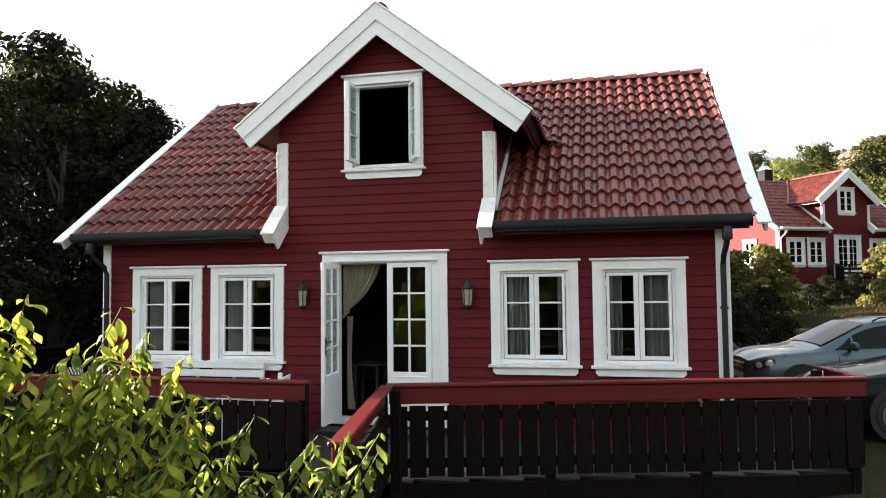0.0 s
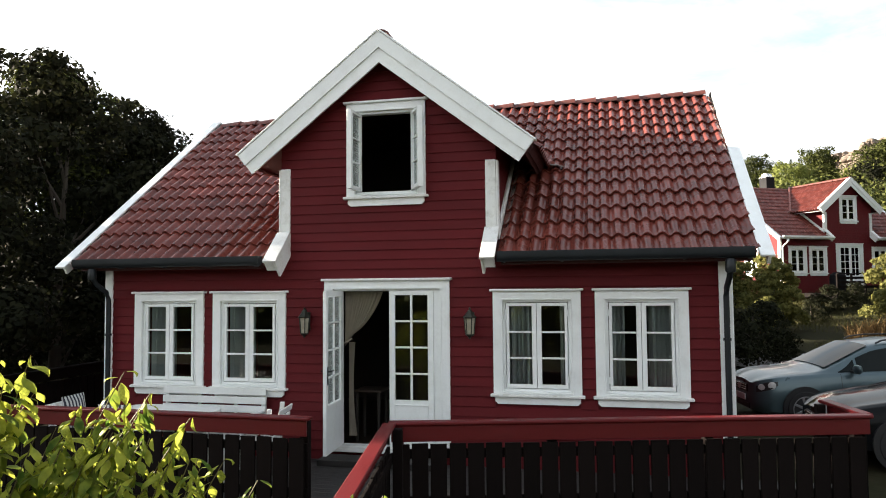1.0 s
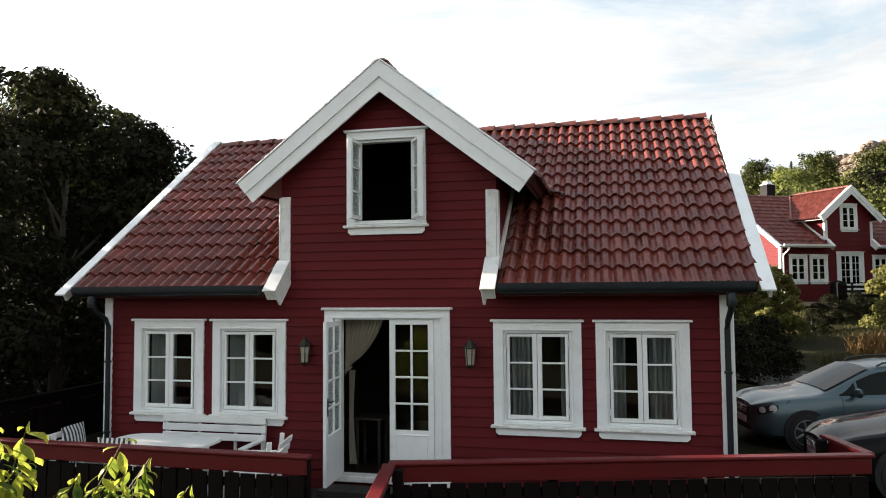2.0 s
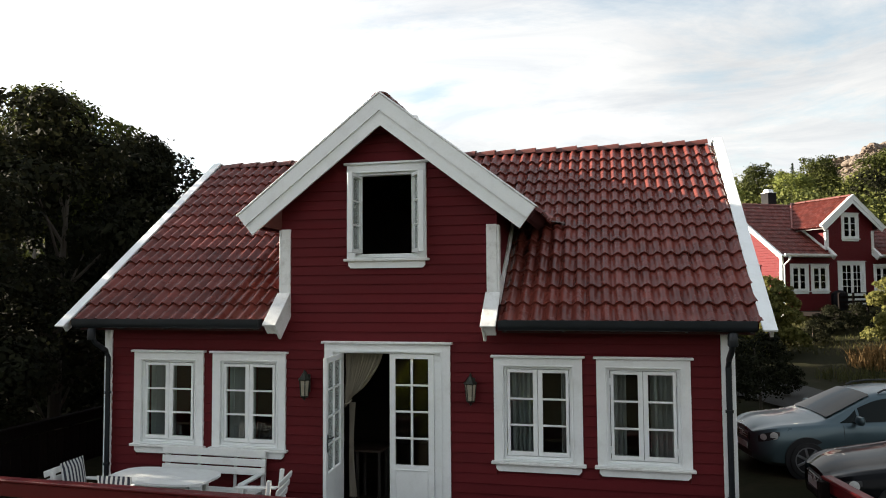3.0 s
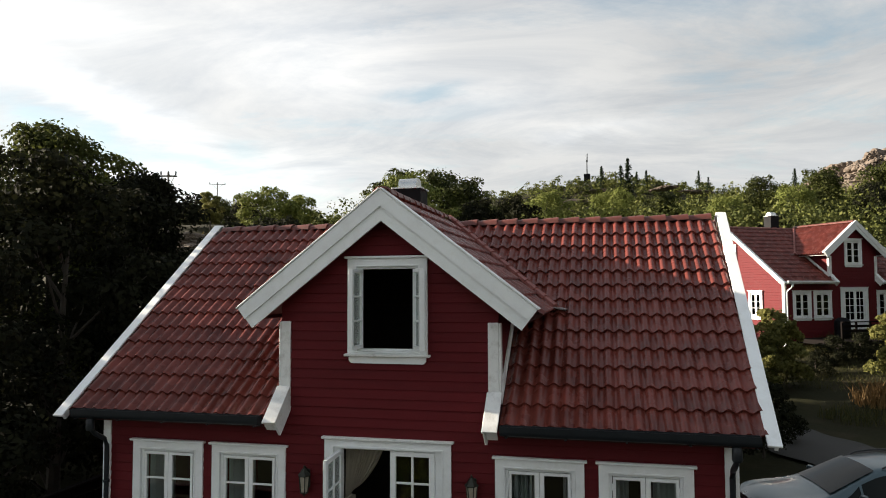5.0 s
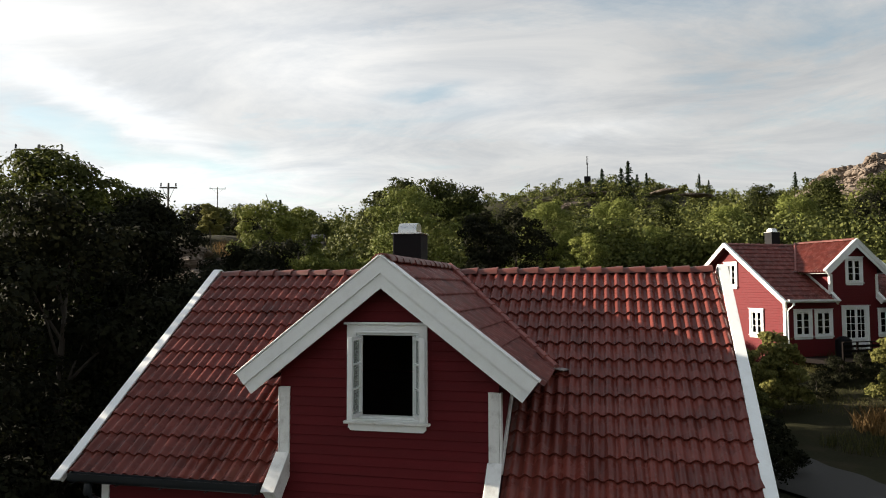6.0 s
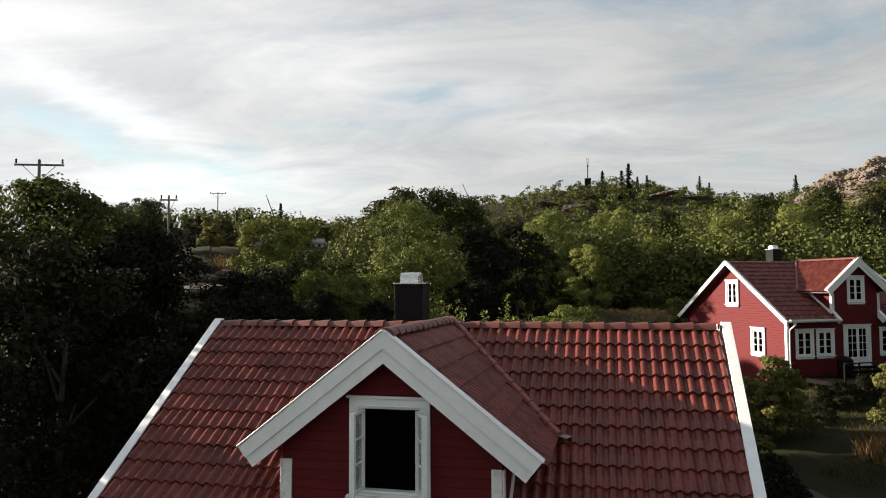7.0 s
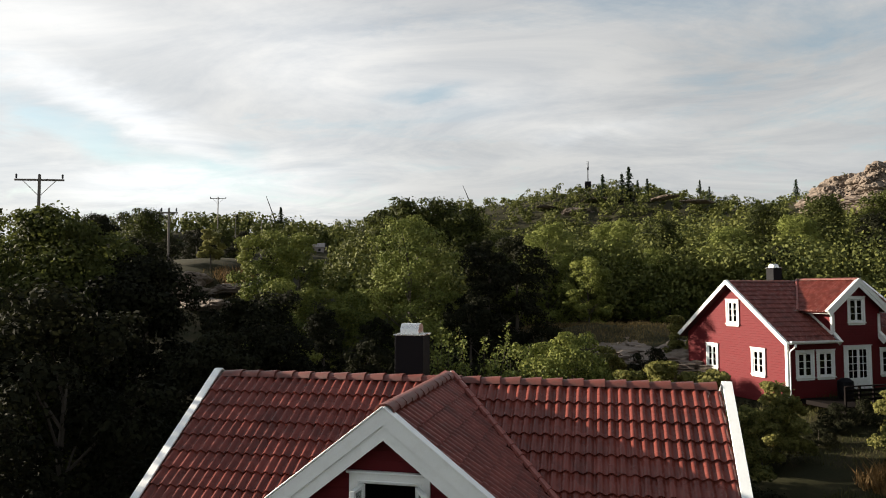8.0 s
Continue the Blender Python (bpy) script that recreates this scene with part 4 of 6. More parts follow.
def rail_run(name, a, b, label, paint=RAIL):
    """A railing from a to b: painted handrail and fascia over dark upright boards."""
    a, b = Vector((*a, 0)), Vector((*b, 0))
    d = (b - a).normalized()
    ln = (b - a).length
    m = basis((a.x, a.y, 0), d, (-d.y, d.x, 0), (0, 0, 1))
    top = thing(name, m, label, "railing")
    part("handrail", Geo().box(-0.05, ln + 0.05, -0.068, 0.06, CAPZ - 0.035, CAPZ, 0.01), paint, top, "red-painted handrail" if paint is RAIL else "")
    part("fascia", Geo().box(-0.02, ln + 0.02, -0.045, -0.02, 0.672, CAPZ - 0.037, 0.005), paint, top)
    part("inner_rail", Geo().box(0.0, ln, 0.012, 0.04, 0.50, 0.59, 0.004), STAINED, top)
    part("bottom_rail", Geo().box(0.0, ln, 0.012, 0.04, 0.05, 0.14, 0.004), STAINED, top)
    n = int(ln / 0.1775)
    pitch = ln / n
    shared = [Geo().box(0, pitch - 0.021, -0.02, 0.008, -0.03 + q, 0.645 + r, 0.004).mesh("board", STAINED) for q, r in ((0, 0), (0.006, -0.004), (-0.004, 0.003))]
    for i in range(n):
        ob = part("board", random.choice(shared), STAINED, top)
        ob.matrix_basis = pose(i * pitch + random.uniform(-0.003, 0.003), random.uniform(-0.002, 0.002), 0, 0, random.uniform(-0.25, 0.25), 0)
    np_ = max(1, int(round(ln / 1.7)))
    for i in range(np_ + 1):
        x = min(max(i * ln / np_, 0.05), ln - 0.05)
        part("post", Geo().box(x - 0.045, x + 0.045, 0.042, 0.132, -0.6, CAPZ - 0.036, 0.006), STAINED, top)
    return top


P0, P1 = (0.04, -2.27), (4.54, -1.07)
rail_run("railing", P0, P1, "deck railing of dark boards under a red handrail")
rail_run("railing", (-6.9, -2.06), (-0.90, -2.19), "deck railing of dark boards with red top, behind a bush")
rail_run("railing", (0.03, -2.38), (0.46, -4.72), "red-topped railing along the steps to the deck")
rail_run("railing", (4.56, -0.98), (4.42, -0.22), "short red-topped railing beside the parked cars")

rail_run("railing", (-6.92, -2.0), (-6.92, 3.6), "dark-stained deck railing beside the trees", STAINED)


def deck_boards():
    """The deck: boards along x, cut to the slanting front edge."""
    top = thing("deck", Matrix.Identity(4), "dark grey timber deck in front of the house", "deck")
    top["kind"] = "structure"
    def front(x):
        return P0[1] + (x - P0[0]) * (P1[1] - P0[1]) / (P1[0] - P0[0]) + 0.06 if x > 0.03 else -2.05
    y = -0.04
    while y > -2.3:
        x1 = 4.55
        if y - 0.14 < front(4.55):
            x1 = (y - 0.14 - P0[1] - 0.06) * (P1[0] - P0[0]) / (P1[1] - P0[1]) + P0[0]
        x0 = -6.9 if y - 0.14 > -2.02 else -0.85
        if x1 - x0 > 0.3:
            part("plank", Geo().box(x0, x1, y - 0.136, y, DZ - 0.03, DZ, 0.004), DECK, top)
        y -= 0.142
    part("edge_board", Geo().box(0, 4.66, 0.02, 0.05, -0.42, -0.11, 0.004, basis((P0[0], P0[1] + 0.02, 0), (0.965, 0.2626, 0), (-0.2626, 0.965, 0), (0, 0, 1))), STAINED, top)
    part("edge_board", Geo().box(-6.9, -0.85, -2.05, -2.02, -0.5, -0.11, 0.004), STAINED, top)
    for i, z in enumerate((-0.24, -0.40, -0.56)):
        part("step", Geo().box(-0.86 + 0.03, 0.02 + 0.06 * i, -2.62 - 0.32 * i, -2.30 - 0.32 * i, z - 0.04, z, 0.006), DECK, top)
    part("doorstep", Geo().box(-1.55, 0.06, -0.40, -0.065, DZ + 0.002, -0.02, 0.006), DECK, top)


deck_boards()


# ---- wall lanterns ----
def lantern(m):
    top = thing("wall_lantern", m, "dark bronze wall lantern with pale glass", "lamp", "lanterns by the door")
    part("back_plate", Geo().box(-0.04, 0.04, -0.015, 0.0, -0.1, 0.12, 0.004), BRONZE, top)
    part("arm", Geo().tube([(0, -0.01, 0.1), (0, -0.06, 0.155), (0, -0.095, 0.165)], 0.01, 8), BRONZE, top, smooth=True)
    o = pose(0, -0.095, 0)
    part("glass", Geo().lathe([(0.045, -0.13), (0.062, 0.055)], 6, o), FROST, top)
    cage = Geo()
    for k in range(6):
        a = 6.2832 * k / 6
        cage.tube([(0.048 * math.cos(a), 0.048 * math.sin(a), -0.135), (0.066 * math.cos(a), 0.066 * math.sin(a), 0.06)], 0.006, 5, o)
    part("cage", cage, BRONZE, top)
    part("hood", Geo().lathe([(0.078, 0.055), (0.082, 0.065), (0.05, 0.10), (0.03, 0.135), (0.012, 0.15), (0.012, 0.17), (0.0, 0.185)], 6, o), BRONZE, top)
    part("base", Geo().lathe([(0.0, -0.19), (0.012, -0.18), (0.015, -0.165), (0.03, -0.155), (0.052, -0.14), (0.052, -0.128)], 6, o), BRONZE, top)
    return top


l1 = lantern(pose(-1.85, -0.012, 1.70) @ Matrix.Scale(1.1, 4))
copy_thing(l1, pose(0.39, -0.012, 1.70))


# ---- curtain and table seen through the open door ----
def door_curtain():
    """Gathered cloth hung from a rod and drawn aside: the folds run together at the tie."""
    v, n, r = [], 78, 14
    for j in range(r + 1):
        t = j / r
        for i in range(n + 1):
            u = i / n
            x0, x1 = -1.40, -0.86 - 0.08 * (1 - u)
            xt, zt_ = -1.40 + 0.10 * u, 1.36 + 0.16 * u             # the tie
            sag = 0.10 * math.sin(math.pi * t) * u
            x = (x0 + (x1 - x0) * u) * (1 - t ** 1.5) + xt * t ** 1.5 - sag * 0.55
            z = 2.10 + (zt_ - 2.10) * t - sag
            fold = (0.030 - 0.016 * t) * math.sin(i * 1.02 + 0.5 * math.sin(i * 0.23)) + 0.008 * math.sin(i * 2.3 + 3 * t)
            v.append((x, 0.22 + fold, z))
    w = n + 1
    f = [(j * w + i, j * w + i + 1, (j + 1) * w + i + 1, (j + 1) * w + i) for j in range(r) for i in range(n)]
    top = thing("door_curtain", pose(0, 0, 0), "cream curtain tied back inside the open door", "curtain")
    part("drape", Geo().add(v, f), CURTAIN, top, smooth=True)
    v = []
    for j in range(11):
        t = j / 10
        for i in range(25):
            u = i / 24
            v.append((-1.42 + (0.085 + 0.03 * t - 0.04 * math.sin(math.pi * t)) * u, 0.42 + 0.022 * math.sin(i * 1.1 + 2 * t), 1.40 - t * 1.28))
    f = [(j * 25 + i, j * 25 + i + 1, (j + 1) * 25 + i + 1, (j + 1) * 25 + i) for j in range(10) for i in range(24)]
    part("tail", Geo().add(v, f), CURTAIN, top, smooth=True)
    part("curtain_rod", Geo().tube([(-1.44, 0.22, 2.115), (-0.10, 0.22, 2.115)], 0.012, 8), WHITE, top)
    part("tie_band", Geo().tube([(-1.42, 0.20, 1.40), (-1.36, 0.19, 1.42), (-1.30, 0.205, 1.47)], 0.012, 6), CURTAIN, top)


door_curtain()


def side_table(m):
    top = thing("side_table", m, "small dark wooden table inside the doorway", "table")
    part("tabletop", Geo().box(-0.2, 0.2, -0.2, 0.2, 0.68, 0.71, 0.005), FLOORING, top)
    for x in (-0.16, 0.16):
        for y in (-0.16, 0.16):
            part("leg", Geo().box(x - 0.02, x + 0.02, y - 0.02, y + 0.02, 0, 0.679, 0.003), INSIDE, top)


side_table(pose(-1.20, 0.75, 0.012))

# ---- garden furniture ----
FURN = material("white_garden_paint", (0.72, 0.74, 0.73), 0.5, var=0.06, scale=5, grain=(1, 1, 1), fine=40, bump=0.15, stain=(0.45, 0.44, 0.40), stain_amount=0.3)


def bench(m):
    """White slatted bench, 1.55 m long; its back towards +y."""
    top = thing("garden_bench", m, "white-painted slatted wooden bench against the wall", "bench")
    L = 1.55
    for i, z in enumerate((0.865, 0.75, 0.635)):
        part("back_slat", Geo().box(-L / 2, L / 2, -0.012, 0.012, -0.047, 0.047, 0.005, pose(0, 0.174 + 0.052 * z, z, -3)), FURN, top)
    for i in range(5):
        part("seat_slat", Geo().box(-L / 2, L / 2, -0.30 + i * 0.095, -0.22 + i * 0.095, 0.40, 0.425, 0.005), FURN, top)
    for x in (-L / 2 + 0.05, L / 2 - 0.05):
        part("leg", Geo().box(x - 0.03, x + 0.03, -0.30, -0.235, 0, 0.60, 0.005), FURN, top)
        part("leg", Geo().box(x - 0.025, x + 0.025, 0.19, 0.25, 0, 0.90, 0.005, pose(0, 0.0, 0, -3)), FURN, top)
        part("armrest", Geo().box(x - 0.045, x + 0.045, -0.36, 0.20, 0.60, 0.63, 0.008), FURN, top)
        part("seat_rail", Geo().box(x - 0.02, x + 0.02, -0.234, 0.185, 0.33, 0.398, 0.004), FURN, top)
    for x in (-0.25, 0.3):
        part("back_stay", Geo().box(x - 0.02, x + 0.02, 0.225, 0.25, 0.40, 0.90, 0.003, pose(0, 0.0, 0, -3)), FURN, top)
    return top


def striped(name):
    m = material(name, (0.6, 0.6, 0.6), 0.9, var=0.1, scale=20, bump=0.3)
    t = m.node_tree
    co = t.nodes.new("ShaderNodeTexCoord")
    sep3 = t.nodes.new("ShaderNodeSeparateXYZ")
    t.links.new(co.outputs["Object"], sep3.inputs[0])
    mu = t.nodes.new("ShaderNodeMath")
    mu.operation = "PINGPONG"
    mu.inputs[1].default_value = 0.03
    t.links.new(sep3.outputs[0], mu.inputs[0])
    gt = t.nodes.new("ShaderNodeMath")
    gt.operation = "GREATER_THAN"
    gt.inputs[1].default_value = 0.015
    t.links.new(mu.outputs[0], gt.inputs[0])
    mx = t.nodes.new("ShaderNodeMix")
    mx.data_type = "RGBA"
    mx.inputs["A"].default_value, mx.inputs["B"].default_value = (0.03, 0.035, 0.055, 1), (0.55, 0.56, 0.56, 1)
    t.links.new(gt.outputs[0], mx.inputs["Factor"])
    t.links.new(mx.outputs["Result"], t.nodes["Principled BSDF"].inputs["Base Color"])
    return m


STRIPE = striped("striped_cushion_cloth")


def armchair(m, cushion, label):
    """White wooden garden chair; it faces -y."""
    top = thing("garden_chair", m, label, "chair", "chairs round the garden table")
    for i, z in enumerate((0.80, 0.70, 0.60, 0.50)):
        part("back_slat", Geo().box(-0.27, 0.27, -0.011, 0.011, z - 0.038, z + 0.038, 0.005, pose(0, 0.22 + 0.1 * (z - 0.4), 0, -10)), FURN, top)
    for i in range(5):
        part("seat_slat", Geo().box(-0.27, 0.27, -0.26 + i * 0.095, -0.18 + i * 0.095, 0.40, 0.422, 0.005), FURN, top)
    for x in (-0.27, 0.27):
        part("leg", Geo().box(x - 0.025, x + 0.025, -0.26, -0.21, 0, 0.60, 0.004), FURN, top)
        part("leg", Geo().box(x - 0.022, x + 0.022, 0.20, 0.25, 0, 0.86, 0.004, pose(0, 0.0, 0, -4)), FURN, top)
        part("armrest", Geo().box(x - 0.04, x + 0.04, -0.31, 0.22, 0.60, 0.625, 0.007), FURN, top)
    if cushion:
        g, v, f = Geo(), [], []
        for s in (0, 1):
            for j in range(7):
                for i in range(7):
                    a, b = i / 3 - 1, j / 3 - 1
                    puff = 0.035 * (1 - a ** 4) * (1 - b ** 4)
                    v.append((0.22 * a, (puff if s else -puff) - 0.05, 0.24 * b))
        for s in (0, 1):
            f += [(s * 49 + j * 7 + i, s * 49 + j * 7 + i + 1, s * 49 + j * 7 + i + 8, s * 49 + j * 7 + i + 7) for j in range(6) for i in range(6)]
        co = part("cushion", g.add(v, f), STRIPE, top, "dark and white striped back cushion", smooth=True)
        co.matrix_basis = pose(0, 0.23, 0.67, -10)
    return top


bench(pose(-3.17, -0.34, DZ, 0, 0, 0))
armchair(pose(-4.40, -1.03, DZ, 0, 0, 95), True, "white wooden garden chair with a striped back cushion")
armchair(pose(-3.55, -1.42, DZ, 0, 0, 184), True, "white wooden garden chair with striped cushion, back to the railing")
armchair(pose(-2.12, -1.0, DZ, 0, 0, -80), False, "white wooden garden chair at the table's end")


def garden_table(m):
    top = thing("garden_table", m, "white garden table with rounded ends", "table")
    pts = [(0.70 * math.copysign(abs(math.cos(a)) ** 0.5, math.cos(a)), 0.37 * math.copysign(abs(math.sin(a)) ** 0.6, math.sin(a))) for a in (6.2832 * k / 36 for k in range(36))]
    part("tabletop", Geo().prism(pts, pose(0, 0, 0.70), 0.03), FURN, top)
    for x in (-0.45, 0.45):
        for y in (-0.22, 0.22):
            part("leg", Geo().box(x - 0.03, x + 0.03, y - 0.03, y + 0.03, 0, 0.699, 0.004), FURN, top)
    part("apron", Geo().box(-0.42, 0.42, -0.22, -0.20, 0.61, 0.698, 0.003), FURN, top)


garden_table(pose(-3.42, -0.86, DZ, 0, 0, 0))

# ---- parked cars ----
TYRE = material("black_rubber", (0.015, 0.015, 0.016), 0.75, var=0.2, scale=12, bump=0.1)
ALLOY = material("alloy_rim", (0.45, 0.46, 0.48), 0.32, metal=0.85, var=0.1, scale=12, bump=0.03)
TRIM = material("black_plastic", (0.016, 0.016, 0.018), 0.5, var=0.2, scale=10, bump=0.1)
LAMP = material("headlight_lens", (0.80, 0.82, 0.82), 0.12, metal=0.3, var=0.3, scale=14, bump=0.0)
AUTO_GLASS = material("dark_car_glass", (0.006, 0.010, 0.010), 0.06, var=0.02, scale=1, bump=0.0, spec=0.14)
SILVER = material("silver_blue_car_paint", (0.075, 0.118, 0.135), 0.32, metal=0.4, var=0.05, scale=2, bump=0.0, coat=0.35)
GRAPHITE = material("graphite_car_paint", (0.007, 0.0075, 0.0085), 0.12, metal=0.0, spec=0.10, var=0.05, scale=2, bump=0.0, coat=0.0)


def car(m, paint, label, stations, belt, rails):
    """A car, nose towards -x from x = 0, wheels on z = 0, its left side on -y.
    stations: (x, half width, sill, side, deck, roof, roof half width); deck is the bonnet or belt line."""
    top = thing("car", m, label, "car", "parked cars")
    body, v, f, ring = Geo(), [], [], []
    xs = np.linspace(stations[0][0], stations[-1][0], 56)
    cols = [np.interp(xs, [s[0] for s in stations], [s[k] for s in stations]) for k in range(1, 7)]
    k3 = np.array([0.25, 0.5, 0.25])
    for c in range(6):
        p = np.concatenate([[cols[c][0]], cols[c], [cols[c][-1]]])
        cols[c] = np.convolve(p, k3, "valid")
    for i, x in enumerate(xs):
        hw, sill, side, deck, roof, rw = (float(c[i]) for c in cols)
        half = [(hw * 0.86, sill), (hw * 0.985, sill + 0.07), (hw, side - 0.05), (hw * 1.0, side + 0.06), (hw * 0.97, deck - 0.07), (hw * 0.925, deck - 0.012), (hw * 0.90, deck)]
        for t in (0.12, 0.5, 0.88):
            half.append((hw * 0.90 + (rw - hw * 0.90) * t, deck + (roof - deck) * (t * 0.97)))
        half += [(rw * 0.93, roof - 0.012), (rw * 0.7, roof + 0.010), (0.0, roof + 0.028)]
        loop = [(-y, z) for y, z in half] + [(y, z) for y, z in half[-2::-1]]
        ring.append(len(loop))
        v += [(float(x), y, z) for y, z in loop]
    n = ring[0]
    for i in range(len(xs) - 1):
        for k in range(n):
            f.append((i * n + k, i * n + (k + 1) % n, (i + 1) * n + (k + 1) % n, (i + 1) * n + k))
    f += [tuple(range(n)), tuple(range((len(xs) - 1) * n, len(xs) * n))[::-1]]
    body.add(v, f)
    bo = part("body", body, paint, top, smooth=True)
    col = lambda x, c: float(np.interp(x, xs, cols[c]))

    def side_point(x, t, out, s):
        hw, sill, side, deck, roof, rw = (col(x, c) for c in range(6))
        return (x, s * (hw * 0.90 + (rw - hw * 0.90) * t + out), deck + (roof - deck) * t * 0.97)

    # side windows
    for s in (-1, 1):
        for xa, xb, ta, tb in belt:
            g, vv, ff = Geo(), [], []
            nn = 7
            for i in range(nn + 1):
                x = xa + (xb - xa) * i / nn
                tmax = ta + (tb - ta) * i / nn
                for t in (0.04, tmax):
                    vv.append(side_point(x, t, 0.006, s))
            ff = [(2 * i, 2 * i + 2, 2 * i + 3, 2 * i + 1) for i in range(nn)]
            part("side_window", g.add(vv, ff), AUTO_GLASS, top)
    # windscreen
    xa, xb = rails[0], rails[1]
    g, vv, ff = Geo(), [], []
    for i in range(7):
        x = xa + (xb - xa) * i / 6
        hw, sill, side, deck, roof, rw = (col(x, c) for c in range(6))
        for k in range(9):
            y = (k / 4 - 1)
            vv.append((x, y * rw * 0.92, roof + 0.016 + 0.022 * (1 - y * y)))
    ff = [(i * 9 + k, i * 9 + k + 1, (i + 1) * 9 + k + 1, (i + 1) * 9 + k) for i in range(6) for k in range(8)]
    part("windscreen", g.add(vv, ff), AUTO_GLASS, top, smooth=True)
    # wheels and arches
    for wx in rails[2:4]:
        for s in (-1, 1):
            hw = col(wx, 0)
            arch = Geo()
            arch.lathe([(0.0, -0.02), (0.372, -0.02), (0.372, 0.012), (0.0, 0.012)], 28, pose(wx, s * hw, 0.325, 90))
            part("wheel_arch", arch, TRIM, top)
            wm = pose(wx, s * (hw - 0.045), 0.315, 90, 0, 0)
            if s > 0:
                wm = wm @ pose(0, 0, 0, 180)
            ty = part("wheel", Geo().lathe([(0.19, -0.10), (0.285, -0.10), (0.312, -0.075), (0.315, 0.03), (0.29, 0.072), (0.225, 0.078), (0.21, 0.05)], 28), TYRE, top, smooth=True)
            ty.matrix_basis = wm
            rim = Geo()
            rim.lathe([(0.0, 0.0), (0.205, 0.0), (0.205, 0.04), (0.222, 0.07), (0.205, 0.072), (0.195, 0.03), (0.0, 0.02)], 24)
            for k in range(7):
                a = 6.2832 * k / 7
                rim.box(0.04, 0.20, -0.022, 0.022, 0.03, 0.062, 0.006, pose(0, 0, 0, 0, 0, math.degrees(a)))
            rim.lathe([(0.0, 0.072), (0.04, 0.068), (0.05, 0.03)], 12)
            part("rim", rim, ALLOY, ty, smooth=True)
    # nose: grille, headlights, lower intake, plate
    x0 = stations[0][0]
    gz = stations[0][4]
    gr = part("grille", Geo().box(x0 - 0.02, x0 + 0.05, -0.33, 0.33, gz - 0.17, gz - 0.02, 0.02), TRIM, top)
    for z in (0.05, 0.09, 0.13):
        part("grille_bar", Geo().box(x0 - 0.03, x0 - 0.012, -0.31, 0.31, gz - z - 0.008, gz - z + 0.008, 0.003), STEEL, gr)
    part("badge", Geo().lathe([(0.0, 0.012), (0.055, 0.012), (0.06, 0.0)], 16, pose(x0 - 0.025, 0, gz - 0.09, 0, -90)), STEEL, gr)
    part("intake", Geo().box(x0 - 0.012, x0 + 0.06, -0.40, 0.40, 0.25, 0.36, 0.02), TRIM, top)
    part("number_plate", Geo().box(x0 - 0.035, x0 - 0.018, -0.26, 0.26, 0.38, 0.49, 0.006), WHITE, top)
    for s in (-1, 1):
        def nose_point(x, z, out):
            hw, deck = col(x, 0), col(x, 3)
            tt = max(0.0, (z - (deck - 0.25)) / 0.25)
            return (x - 0.012, s * (hw * (1.0 - 0.06 * tt) + out), z)

        hl, vv, ff = Geo(), [], []
        for i in range(7):
            x = x0 + 0.05 + 0.29 * i / 6
            deck = col(x, 3)
            q = 0.35 + 0.65 * math.sin(math.pi * (0.18 + 0.74 * i / 6))
            h0, h1 = deck - 0.118 - 0.075 * q + 0.03 * i / 6, deck - 0.118 + 0.062 * q + 0.02 * i / 6
            vv += [nose_point(x, z, 0.010) for z in (h0, (h0 + h1) / 2, h1)]
        ff = [(3 * i + k, 3 * i + 3 + k, 3 * i + 4 + k, 3 * i + 1 + k) for i in range(6) for k in range(2)]
        ho = part("headlight", hl.add(vv, ff), TRIM, top, "clear headlight with two round lamps in a dark housing", smooth=True)
        for xl in (0.11, 0.25):
            c = Vector(nose_point(x0 + xl, col(x0 + xl, 3) - 0.115, 0.012))
            d = Vector(nose_point(x0 + xl + 0.05, col(x0 + xl, 3) - 0.115, 0.012)) - Vector(nose_point(x0 + xl - 0.05, col(x0 + xl, 3) - 0.115, 0.012))
            out = Vector((d.y, -d.x, 0)).normalized()
            if out.y * s < 0:
                out = -out
            lens = Geo().lathe([(0.0, 0.004), (0.04, 0.003), (0.064, -0.002), (0.064, -0.03)], 14, Matrix.Translation(c) @ out.to_track_quat("Z", "Y").to_matrix().to_4x4())
            part("lamp", lens, LAMP, ho, smooth=True)
        # mirror
        mx = rails[4]
        hw, deck = col(mx, 0), col(mx, 3)
        mg = Geo()
        mg.lathe([(0.0, -0.085), (0.05, -0.075), (0.078, -0.03), (0.082, 0.02), (0.06, 0.065), (0.0, 0.08)], 12, pose(mx, s * (hw + 0.10), deck + 0.075) @ Matrix.Diagonal((0.8, 1.35, 0.95, 1)))
        mi = part("mirror", mg, paint, top, smooth=True)
        part("mirror_arm", Geo().box(mx - 0.03, mx + 0.03, min(s * hw * 0.9, s * (hw + 0.06)), max(s * hw * 0.9, s * (hw + 0.06)), deck + 0.0, deck + 0.045, 0.01), TRIM, mi)
        # roof rail, sill strip, door seams, handle
        pts = [(x, s * (col(x, 5) * 0.90), col(x, 4) + 0.05) for x in np.linspace(rails[1] + 0.25, rails[5], 8)]
        pts = [(pts[0][0] - 0.1, pts[0][1], pts[0][2] - 0.05)] + pts + [(pts[-1][0] + 0.1, pts[-1][1], pts[-1][2] - 0.06)]
        part("roof_rail", Geo().tube(pts, 0.016, 6), TRIM, top)
        part("sill_strip", Geo().box(rails[2] + 0.42, rails[3] - 0.42, s * col(2, 0) - 0.012, s * col(2, 0) + 0.012, 0.40, 0.46, 0.006), TRIM, top)
